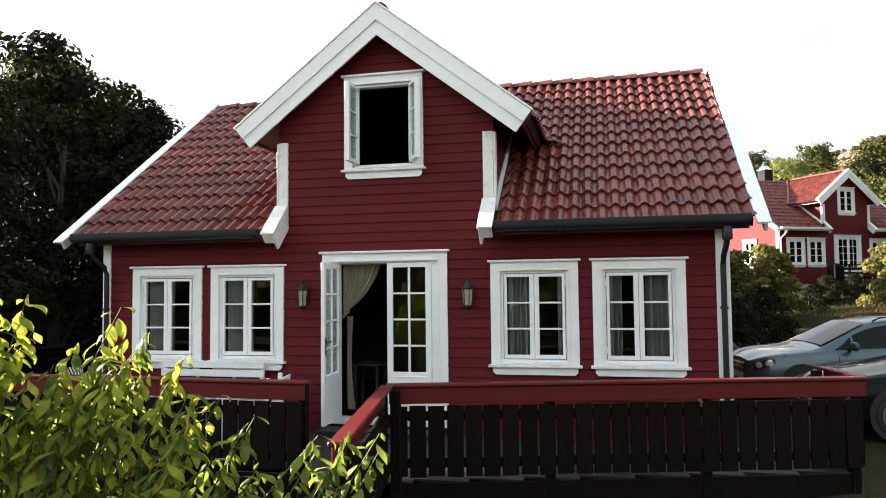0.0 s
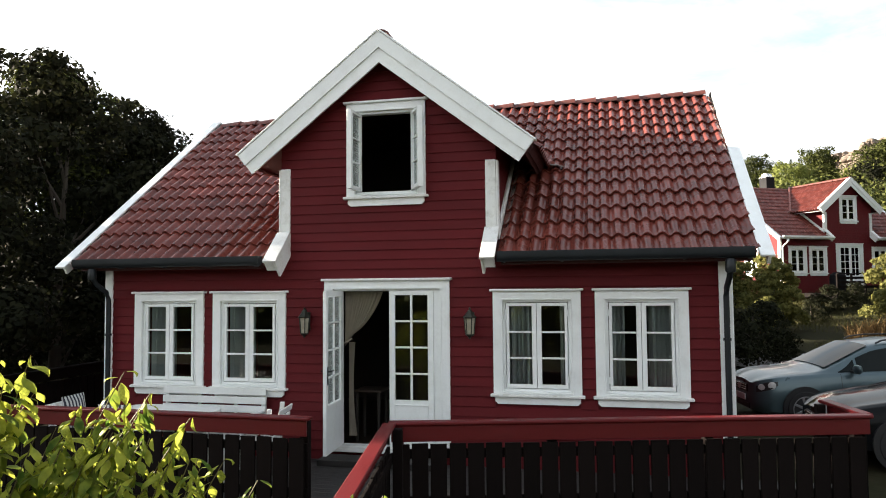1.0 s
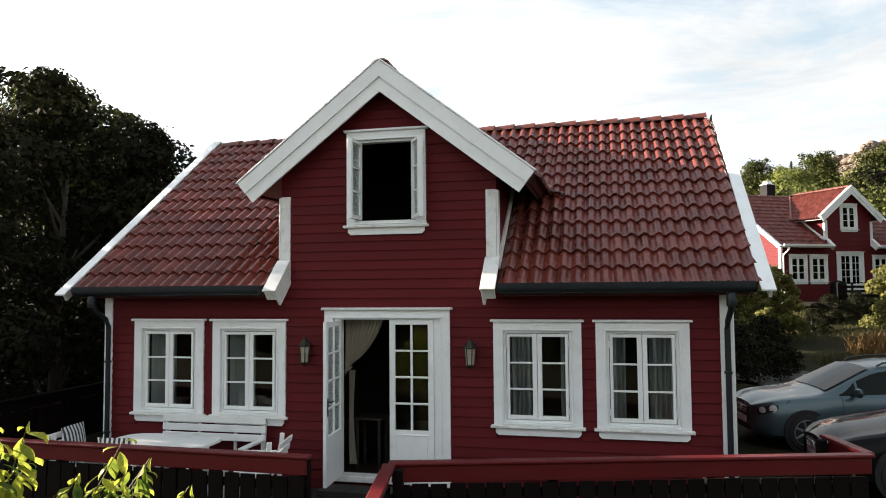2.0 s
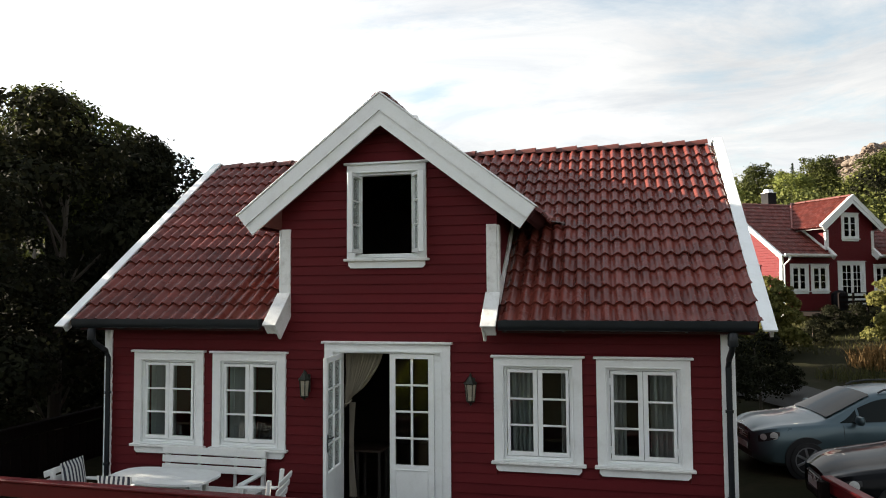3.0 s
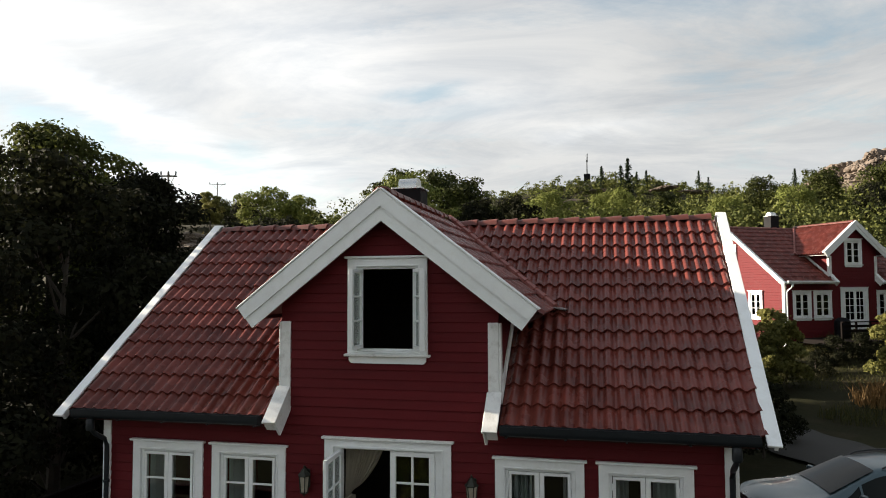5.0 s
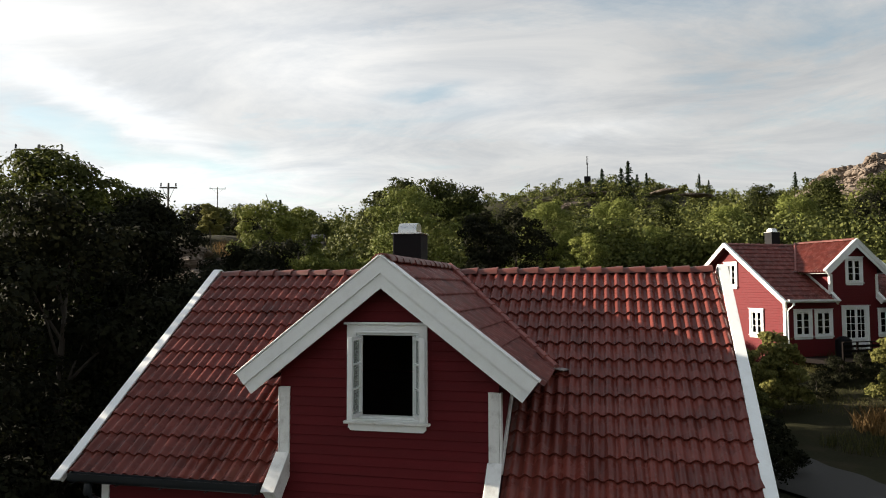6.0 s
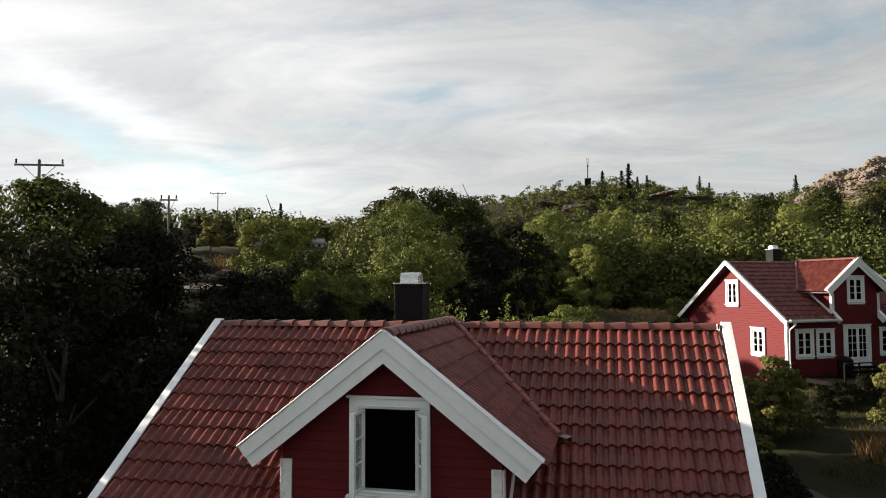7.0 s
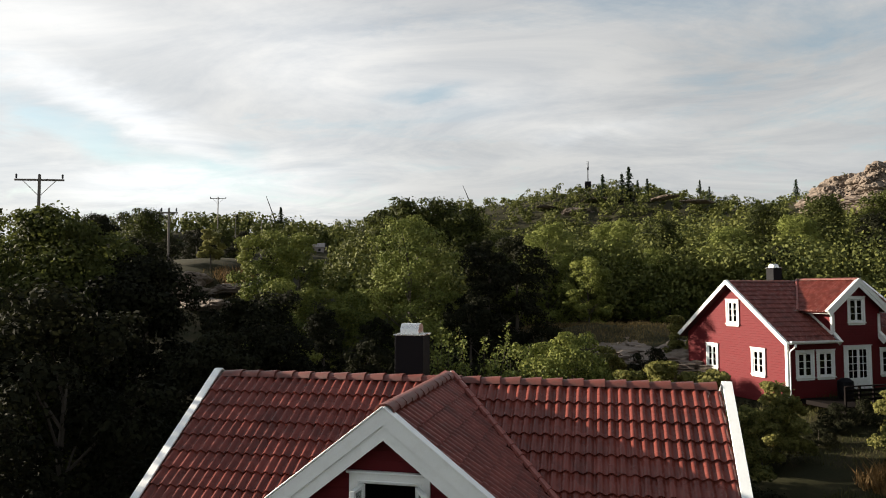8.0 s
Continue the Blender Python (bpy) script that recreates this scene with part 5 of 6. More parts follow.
        for dx in rails[6]:
            seam = [(dx, s * (col(dx, 0) * q + 0.002), z) for q, z in ((1.0, 0.32), (1.0, col(dx, 2)), (0.97, col(dx, 3) - 0.07), (0.925, col(dx, 3) - 0.012))]
            part("door_seam", Geo().tube(seam, 0.004, 4), TRIM, top)
        part("door_handle", Geo().box(rails[6][1] - 0.28, rails[6][1] - 0.10, s * col(2, 0) * 0.985 - 0.02, s * col(2, 0) * 0.985 + 0.02, 0.83, 0.86, 0.008), paint, top)
    return top


mpv = [(0.0, 0.50, 0.26, 0.46, 0.70, 0.705, 0.42), (0.06, 0.66, 0.22, 0.47, 0.75, 0.76, 0.52), (0.15, 0.77, 0.20, 0.48, 0.79, 0.80, 0.58), (0.35, 0.84, 0.18, 0.5, 0.835, 0.86, 0.66), (0.95, 0.89, 0.17, 0.52, 0.89, 0.92, 0.70),
       (1.15, 0.89, 0.17, 0.52, 0.91, 0.97, 0.70), (1.95, 0.89, 0.17, 0.54, 0.93, 1.36, 0.60), (2.5, 0.89, 0.17, 0.55, 0.94, 1.43, 0.60), (3.4, 0.89, 0.18, 0.55, 0.96, 1.42, 0.60), (4.2, 0.86, 0.22, 0.56, 0.98, 1.34, 0.56), (4.5, 0.80, 0.28, 0.56, 0.97, 1.05, 0.54)]
car(pose(4.44, 4.86, -0.27, 0, 0, 9), SILVER, "silver-blue family car with roof rails parked beside the house", mpv,
    [(1.32, 1.62, 0.12, 0.78), (1.66, 2.55, 0.80, 0.90), (2.62, 3.4, 0.90, 0.88), (3.48, 4.05, 0.86, 0.70)], (1.16, 1.93, 0.75, 3.48, 1.55, 4.0, (1.35, 2.58, 3.4)))
hatch = [(0.0, 0.48, 0.24, 0.44, 0.60, 0.61, 0.40), (0.05, 0.64, 0.21, 0.45, 0.64, 0.65, 0.50), (0.10, 0.74, 0.19, 0.46, 0.68, 0.69, 0.56), (0.35, 0.82, 0.17, 0.48, 0.75, 0.78, 0.64), (1.05, 0.87, 0.16, 0.5, 0.87, 0.91, 0.68),
         (1.3, 0.87, 0.16, 0.5, 0.90, 0.98, 0.68), (2.1, 0.87, 0.16, 0.52, 0.93, 1.40, 0.57), (2.6, 0.87, 0.16, 0.53, 0.94, 1.45, 0.57), (3.5, 0.87, 0.17, 0.53, 0.97, 1.42, 0.56), (4.1, 0.82, 0.22, 0.54, 1.0, 1.15, 0.54), (4.3, 0.76, 0.28, 0.54, 0.92, 0.98, 0.5)]
car(pose(4.90, 2.10, -0.235, 0, 0, 1), GRAPHITE, "dark grey hatchback parked beside the deck railing", hatch,
    [(1.48, 1.75, 0.12, 0.7), (1.8, 2.6, 0.76, 0.9), (2.67, 3.4, 0.9, 0.84)], (1.32, 2.08, 0.82, 3.40, 1.7, 3.6, (1.45, 2.63, 3.38)))


# ---- trees, bushes and woods ----
BARK = material("grey_brown_bark", (0.055, 0.046, 0.036), 0.9, var=0.4, scale=5, grain=(4, 4, 0.7), fine=30, bump=0.8)
LEAF_A = leaf_material("oak_leaves", (0.0135, 0.0185, 0.0075), (0.066, 0.076, 0.019), glow=0.35)
LEAF_G = leaf_material("mid_green_leaves", (0.042, 0.064, 0.016), (0.17, 0.185, 0.042), glow=0.14)
LEAF_B = leaf_material("light_green_leaves", (0.050, 0.074, 0.018), (0.155, 0.175, 0.042), glow=0.14)
# near-black leaf colour: the shade of the tree masses is put into it
LEAF_C = leaf_material("shaded_dark_leaves", (0.0068, 0.0080, 0.0043), (0.019, 0.0205, 0.0092), glow=0.2, rough=0.9)
LEAF_E = leaf_material("olive_bush_leaves", (0.040, 0.050, 0.014), (0.20, 0.19, 0.058))
LEAF_F = leaf_material("far_woodland_leaves", (0.022, 0.033, 0.010), (0.115, 0.124, 0.032), patch=0.13, glow=0.12)
NEEDLE = leaf_material("spruce_needles", (0.014, 0.028, 0.016), (0.03, 0.045, 0.022))
LEAF_Y = leaf_material("yellow_green_leaves", (0.10, 0.16, 0.02), (0.26, 0.26, 0.035), glow=0.45)
HEATH = leaf_material("brown_heath_grass", (0.055, 0.042, 0.020), (0.14, 0.105, 0.045), glow=0.3)
DRY = leaf_material("dry_straw_grass", (0.10, 0.065, 0.028), (0.23, 0.14, 0.058), glow=0.3)
GRASS = leaf_material("green_grass_blades", (0.026, 0.034, 0.011), (0.085, 0.08, 0.03), glow=0.3)
rng = np.random.default_rng(7)


def leaf_cloud(centres, normals, size, squash=0.62):
    """Leaf blades as folded diamonds at the centres, facing about along the normals."""
    n = len(centres)
    nm = normals / np.maximum(1e-6, np.linalg.norm(normals, axis=1, keepdims=True))
    r = rng.normal(size=(n, 3))
    a = np.cross(nm, r)
    a /= np.maximum(1e-6, np.linalg.norm(a, axis=1, keepdims=True))
    b = np.cross(nm, a)
    s = (size * rng.uniform(0.6, 1.3, n))[:, None] / 2
    v = np.stack([centres - a * s, centres - b * s * squash + nm * s * 0.25, centres + a * s, centres + b * s * squash + nm * s * 0.25], 1)
    return v.reshape(-1, 3), np.arange(4 * n).reshape(n, 4)


def crown_points(n, lobes, fill=0.4):
    """Points and outward normals on the shells of leafy lobes (x, y, z, rx, ry, rz)."""
    lb = np.array(lobes)
    wgt = (lb[:, 3] * lb[:, 5]) / (lb[:, 3] * lb[:, 5]).sum()
    k = rng.choice(len(lb), n, p=wgt)
    d = rng.normal(size=(n, 3))
    d /= np.linalg.norm(d, axis=1, keepdims=True)
    d[:, 2] = np.where((d[:, 2] < -0.2) & (rng.random(n) < 0.6), -d[:, 2], d[:, 2])
    r = 1 - fill * rng.random(n) ** 1.4 + 0.12 * rng.normal(size=n) * (rng.random(n) < 0.35)
    p = lb[k, :3] + d * lb[k, 3:6] * r[:, None]
    return p, d + rng.normal(size=(n, 3)) * 0.45 + np.array([0, 0, 0.15])


def tree(m, height, spread, label, mat, leaves=5000, leaf=0.16, lobes=16, low=0.25, seed=1, name="tree", group="", trunk=True, cat="tree"):
    """Trunk, limbs and a crown of many leaves in uneven clumps."""
    rs = np.random.default_rng(seed)
    top = thing(name, m, label, cat, group)
    lb = []
    for i in range(lobes):
        t = (i + 0.5) / lobes
        z = height * (low + (0.93 - low) * t)
        wide = spread * math.sqrt(max(0.03, 1 - ((t - 0.36) / 0.66) ** 2))
        a = i * 2.4 + rs.uniform(-0.5, 0.5)
        off = wide * rs.uniform(0.3, 0.8)
        r = spread * rs.uniform(0.2, 0.38)
        lb.append((off * math.cos(a), off * math.sin(a), z, r, r, r * rs.uniform(0.6, 0.95)))
        for _ in range(3):                                     # smaller sprays round each clump
            b, e, rr = rs.uniform(0, 6.283), rs.uniform(-0.4, 0.9), r * rs.uniform(0.3, 0.55)
            lb.append((off * math.cos(a) + r * math.cos(b) * math.cos(e), off * math.sin(a) + r * math.sin(b) * math.cos(e), z + r * 0.8 * math.sin(e), rr, rr, rr * rs.uniform(0.6, 1.1)))
    g = Geo()
    lean = (rs.uniform(-0.25, 0.25), rs.uniform(-0.25, 0.25))
    pts = [(lean[0] * (z / height) ** 2 * 2, lean[1] * (z / height) ** 2 * 2, z) for z in np.linspace(-0.3, height * 0.82, 7)]
    g.tube(pts, 0.028 * height * 0.75, 8, None, 0.02)
    part("trunk", g, BARK, top, smooth=True)
    for i, (x, y, z, r, _, _) in enumerate(lb[::8]):
        z0 = max(0.1, z - height * 0.22)
        q = z0 / height
        a = Vector((lean[0] * q * q * 2, lean[1] * q * q * 2, z0))
        b = Vector((x, y, z))
        part("limb", Geo().tube([a, a.lerp(b, 0.5) + Vector((0, 0, 0.12)), b], 0.010 * height * 0.6, 6, None, 0.012), BARK, top, smooth=True)
    p, nm = crown_points(leaves, lb)
    v, f = leaf_cloud(p, nm, np.full(len(p), leaf))
    part("crown", quads("crown", v, f, mat), mat, top)
    return top


def ground_at(x, y):
    return float(land(x, y))


T1 = "broadleaf tree with a dense dark green crown, backlit"
near_tree = tree(pose(-16.2, 11.2, ground_at(-16.2, 11.2)), 9.4, 3.6, T1, LEAF_A, 32000, 0.165, 34, 0.1, 3, group="trees left of the house")
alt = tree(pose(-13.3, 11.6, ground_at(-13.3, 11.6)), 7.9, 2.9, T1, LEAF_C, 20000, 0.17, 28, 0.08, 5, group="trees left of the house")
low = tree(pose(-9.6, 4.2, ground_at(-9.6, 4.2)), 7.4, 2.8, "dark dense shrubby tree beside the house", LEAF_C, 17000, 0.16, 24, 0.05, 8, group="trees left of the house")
# the out-of-view ones furthest left are added to shade trees and facade
for src, x, y, s, a in ((near_tree, -20.5, 9.0, 0.93, 70), (alt, -14.5, 5.5, 0.93, 120), (alt, -18.5, 18, 0.95, 15), (alt, -21.5, 2.0, 0.85, 90),
                        (low, -9.3, 9.6, 0.8, 160), (alt, -10.8, 15.5, 0.85, 260), (near_tree, -28.5, 6.0, 0.85, 30), (low, -8.8, 13.2, 0.8, 250), (near_tree, -26.5, 12.3, 1.08, 300), (alt, -22.5, 6.5, 0.95, 200), (near_tree, -25.5, 16, 1.0, 100), (low, -8.9, 1.0, 0.78, 320), (low, -10.8, -0.8, 0.75, 45)):
    copy_thing(src, pose(x, y, ground_at(x, y), 0, 0, a) @ Matrix.Scale(s, 4))

# trees behind the house
mid = tree(pose(-10.8, 36.5, ground_at(-10.8, 36.5)), 10.2, 3.7, "light green birch-like tree in sunlight", LEAF_B, 24000, 0.17, 30, 0.06, 11, group="trees behind the house")
mid2 = tree(pose(-19.5, 33, ground_at(-19.5, 33)), 6.9, 2.6, "slender light green tree in sunlight", LEAF_G, 16000, 0.165, 22, 0.05, 12, group="trees behind the house")
dark = tree(pose(-5.8, 38, ground_at(-5.8, 38)), 8.6, 3.2, "dark green tree with shade put into its leaf colour", LEAF_C, 11000, 0.23, 18, 0.03, 14, group="trees behind the house")
tall = tree(pose(-15, 62, ground_at(-15, 62)), 12.2, 4.8, "tall green oak with a rounded crown", LEAF_A, 11500, 0.33, 30, 0.06, 15, group="trees behind the house")
for src, x, y, s, a in ((mid2, -16.5, 28.5, 0.78, 100), (dark, -4.2, 41, 0.95, 60), (tall, -18.5, 60, 0.95, 45), (tall, -12, 60, 0.94, 145), (tall, -24, 67, 0.76, 245), (tall, -5.5, 67, 0.66, 345), (tall, -28, 72, 0.66, 300), (tall, -21, 64, 0.9, 80), (tall, -9.5, 66, 0.76, 170), (dark, -6.0, 33, 0.7, 200),
                        (mid, -3.2, 55, 0.95, 30), (mid, 2.5, 60, 1.0, 90), (tall, 8, 70, 0.74, 10), (mid, 13.5, 64, 0.85, 140), (tall, 19, 74, 0.78, 230), (mid, 6.5, 57, 0.7, 300), (mid, 11, 58, 0.66, 20), (mid2, 0.5, 52, 0.85, 310),
                        (tall, -41.5, 51, 0.72, 30), (tall, -36, 55, 0.5, 90), (tall, -46, 55, 0.86, 210), (alt, -36, 37, 0.8, 20), (alt, -31, 30, 0.8, 20), (tall, 26, 78, 0.8, 120), (mid, 20.5, 66, 0.9, 250), (dark, 17, 60, 0.8, 120), (tall, 33, 80, 0.82, 60), (dark, 29, 70, 1.0, 10), (dark, -13, 27, 0.55, 10), (dark, -9.5, 24.5, 0.5, 90), (mid2, -12.5, 22, 0.55, 60), (dark, -16.5, 22.5, 0.5, 150), (dark, -14.2, 29.5, 0.5, 210), (dark, -11.2, 31, 0.5, 310), (mid2, -13.2, 32.5, 0.75, 250), (dark, -9.0, 30, 0.45, 20), (mid2, -20.5, 40, 0.8, 140), (mid2, -15.6, 31.8, 0.7, 200)):
    copy_thing(src, pose(x, y, ground_at(x, y), 0, 0, a) @ Matrix.Scale(s, 4))


# oaks added out of view across the drive, to dim the right-hand skylight
for src, x, y, s, a in ((tall, 15.5, 5.0, 0.8, 10), (tall, 17.5, 12.5, 0.85, 80), (tall, 21.0, 19.0, 0.9, 150), (tall, 27.0, 25.5, 0.95, 220), (tall, 33, 30, 0.9, 40), (tall, 18.5, 21.5, 0.72, 300), (tall, 22.5, 26.5, 0.85, 100)):
    copy_thing(src, pose(x, y, ground_at(x, y), 0, 0, a) @ Matrix.Scale(s, 4))


def bush(m, height, spread, label, mat, leaves, leaf, seed, group=""):
    return tree(m, height, spread, label, mat, leaves, leaf, 12, 0.2, seed, "bush", group, cat="bush")


B1 = "green bush with sunlit yellowish top"
bu = bush(pose(8.5, 21.0, ground_at(8.5, 21.0)), 3.2, 1.4, B1, LEAF_E, 9000, 0.135, 21, "bushes below the neighbour's house")
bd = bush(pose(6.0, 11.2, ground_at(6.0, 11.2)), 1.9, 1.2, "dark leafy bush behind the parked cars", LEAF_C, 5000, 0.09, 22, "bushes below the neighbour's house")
for src, x, y, s, a in ((bu, 7.6, 19.8, 0.7, 60), (bu, 12.9, 21.4, 0.9, 130), (bd, 5.2, 13.4, 1.15, 60), (bu, 6.4, 17.5, 0.95, 200), (bu, 14.2, 22.6, 0.8, 270), (bu, 2.0, 32, 1.0, 0), (bu, -0.8, 30.5, 0.8, 100), (bd, 4.5, 34, 1.2, 10),
                        (bu, 6.5, 37.0, 1.0, 60), (bu, 16.2, 23.4, 0.8, 220), (bd, 5.5, 21.0, 1.2, 80), (bd, 7.5, 25.5, 1.0, 170), (bu, 7.4, 35.2, 0.9, 190), (bd, 4.6, 9.6, 0.95, 300), (bd, 7.2, 22.6, 0.9, 30), (bd, 10.4, 23.0, 0.6, 110), (bd, 11.6, 24.6, 0.75, 240), (bu, 9.4, 24.8, 0.6, 10), (bd, 12.8, 25.2, 0.7, 70), (bd, 7.0, 13.0, 0.45, 150), (bu, 3.1, 21.1, 1.22, 15), (bu, 4.5, 20.9, 1.3, 95), (bu, 5.7, 20.6, 1.2, 200), (bu, -27.4, 39.2, 0.85, 80), (bu, -25.8, 41.0, 0.5, 10), (bd, -28.6, 41.6, 0.9, 10), (bd, -31, 43, 1.1, 80), (bd, -24.6, 43.4, 0.9, 150), (bd, -27.6, 45, 1.2, 220), (bd, -31.5, 40, 1.0, 290), (bd, -23, 41, 0.7, 40), (bd, -34, 47, 1.3, 110), (bd, -30, 48.5, 1.3, 190), (bd, -26, 50, 1.4, 260), (bd, -37, 51, 1.4, 330), (bd, -33, 54, 1.5, 20), (bd, -28.5, 55, 1.5, 100)):
    copy_thing(src, pose(x, y, ground_at(x, y), 0, 0, a) @ Matrix.Scale(s, 4))


def spire(m, height, seed, mat=LEAF_B):
    """Slender young tree with upright shoots."""
    rs = np.random.default_rng(seed)
    top = thing("sapling", m, "slender young tree with upright leafy shoots", "tree", "saplings behind the roof")
    cs, ns = [], []
    for k in range(9):
        a, tilt, h = rs.uniform(0, 6.28), rs.uniform(0.03, 0.22), height * rs.uniform(0.65, 1.0)
        tip = Vector((math.cos(a) * tilt * h, math.sin(a) * tilt * h, h))
        part("shoot", Geo().tube([(0, 0, -0.2), tip * 0.5, tip], 0.02, 5, None, 0.004), BARK, top)
        t = rs.uniform(0.25, 1.0, 240)
        wob = (1.05 - t)[:, None] * 0.38 + 0.06
        cs.append(np.outer(t, np.array(tip)) + rs.normal(size=(240, 3)) * wob * np.array([1, 1, 0.6]))
        ns.append(rs.normal(size=(240, 3)))
    v, f = leaf_cloud(np.concatenate(cs), np.concatenate(ns), np.full(240 * 9, 0.12))
    part("crown", quads("crown", v, f, mat), mat, top)
    return top


s1 = spire(pose(-3.6, 15.5, ground_at(-3.6, 15.5)), 6.6, 31)
copy_thing(s1, pose(-2.4, 16.5, ground_at(-2.4, 16.5), 0, 0, 120) @ Matrix.Scale(0.97, 4))
copy_thing(s1, pose(-1.5, 15.0, ground_at(-1.5, 15.0), 0, 0, 240) @ Matrix.Scale(0.90, 4))
s2 = tree(pose(0.9, 17.5, ground_at(0.9, 17.5)), 6.0, 2.0, "green leafy shrub rising behind the roof", LEAF_G, 20000, 0.11, 26, 0.05, 33, "bush", "shrubs behind the roof", cat="bush")
copy_thing(s2, pose(-0.6, 18.6, ground_at(-0.6, 18.6), 0, 0, 140) @ Matrix.Scale(0.92, 4))


def woods():
    """Far woods over the hills, one object."""
    rs = np.random.default_rng(5)
    pts, nrm, siz = [], [], []
    placed = 0
    for _ in range(4200):
        r = 50 * (380 / 50) ** rs.random()
        az = rs.uniform(radians(-52), radians(34))
        x, y = 2 + r * math.sin(az), -9 + r * math.cos(az)
        if (x - 14) ** 2 + (y - 36) ** 2 < 17 ** 2 or (x + 27) ** 2 + (y - 38) ** 2 < 7 ** 2 or (abs(x - 2) < 12 and y < 54):
            continue
        if x < -15 and y < 58:
            continue
        if az > radians(13.8) and r > 195:
            continue
        thin = radians(-50) < az < radians(-21) and r < 170
        if thin and rs.random() < 0.55:
            continue
        bare = noise.noise(Vector((x * 0.02, y * 0.02, 1.3)))
        if r > 150 and bare > 0.42:
            continue
        z = float(land(x, y))
        if r > 190 and z > 44 and rs.random() < 0.5:
            continue
        h = rs.uniform(3.2, 6.5) * (1.4 if r < 120 else 1.0) * (0.5 if thin else 1.0)
        n = 360 if r < 95 else (150 if r < 170 else 80)
        leaf = 0.34 if r < 95 else (0.6 if r < 170 else 1.0)
        lb = []
        for i in range(11):
            a, o = rs.uniform(0, 6.28), rs.uniform(0.2, 0.75) * h * 0.38
            q = h * (rs.uniform(0.11, 0.24) if r < 150 else rs.uniform(0.18, 0.32))
            lb.append((x + o * math.cos(a), y + o * math.sin(a), z + h * rs.uniform(0.25, 0.82), q, q, q * 0.85))
        p, d = crown_points(n, lb, 0.25)
        pts.append(p)
        nrm.append(d)
        siz.append(np.full(n, leaf))
        placed += 1
    for _ in range(520):                                       # low scrub on the bare hill
        x, y = rs.uniform(-45, 80), rs.uniform(215, 335)
        z, h = float(land(x, y)), rs.uniform(1.2, 3.0)
        lb = [(x + rs.normal() * h * 0.5, y + rs.normal() * h * 0.5, z + h * rs.uniform(0.1, 0.6), h * 0.45, h * 0.45, h * 0.35) for _ in range(5)]
        p, d = crown_points(45, lb, 0.3)
        pts.append(p)
        nrm.append(d)
        siz.append(np.full(45, 0.75))
    for _ in range(330):                                       # unseen belt of trees added behind the camera; closes the place, mirrored in panes
        x, y = rs.uniform(-75, 75), -24 - 40 * rs.random() ** 1.5
        z, h = float(land(x, y)), rs.uniform(4, 7)
        lb = [(x + rs.normal() * h * 0.22, y + rs.normal() * h * 0.22, z + h * rs.uniform(0.08, 0.85), h * 0.2, h * 0.2, h * 0.17) for _ in range(9)]
        p, d = crown_points(160, lb, 0.4)
        pts.append(p)
        nrm.append(d)
        siz.append(np.full(160, 0.9))
    v, f = leaf_cloud(np.concatenate(pts), np.concatenate(nrm), np.concatenate(siz))
    tagged(new("far_woods", quads("far_woods", v, f, LEAF_F)), "mixed green woodland covering the hills", "woods", kind="stuff")


woods()


def conifer(m, h, seed):
    rs = np.random.default_rng(seed)
    top = thing("spruce", m, "dark spruce tree standing on the hilltop", "tree", "spruces on the hill")
    part("trunk", Geo().tube([(0, 0, -0.5), (0, 0, h * 0.95)], 0.02 * h, 6, None, 0.02), BARK, top)
    n = 700
    tiers = 9 + int(rs.integers(5))
    ring_ = rs.integers(tiers, size=n)
    t = np.clip((ring_ + rs.normal(size=n) * 0.26) / tiers, 0, 1)
    reach = rs.uniform(0.25, 1.3, (tiers, 7))
    arm = rs.integers(7, size=n)
    a = arm * 0.898 + ring_ * 1.7 + rs.normal(size=n) * 0.2
    r = (1.02 - t) * h * 0.30 * reach[ring_, arm] * rs.uniform(0.1, 1.0, n) + 0.03
    p = np.stack([r * np.cos(a), r * np.sin(a), h * (0.08 + 0.92 * t) - r * 0.3], 1)
    v, f = leaf_cloud(p, np.stack([np.cos(a) * 0.4, np.sin(a) * 0.4, np.ones(n)], 1) + rs.normal(size=(n, 3)) * 0.3, np.full(n, 0.085 * h), 0.5)
    part("crown", quads("crown", v, f, NEEDLE), NEEDLE, top)
    return top


# ---- poles, mast, turbines ----
WOODPOLE = material("weathered_pole", (0.14, 0.125, 0.11), 0.85, var=0.3, scale=3, grain=(4, 4, 0.5), bump=0.3)


def ray_place(px, py, dist, eye=(2.039, -8.839, 7.007), yaw=13.13, tilt=3.26, f=1240.0):
    """A place seen in a given direction from the end of the path."""
    v = Vector(((px - 784) / f, 1.0, (441 - py) / f)).normalized()
    v = Matrix.Rotation(radians(yaw), 3, "Z") @ Matrix.Rotation(radians(tilt), 3, "X") @ v
    return Vector(eye) + v * dist


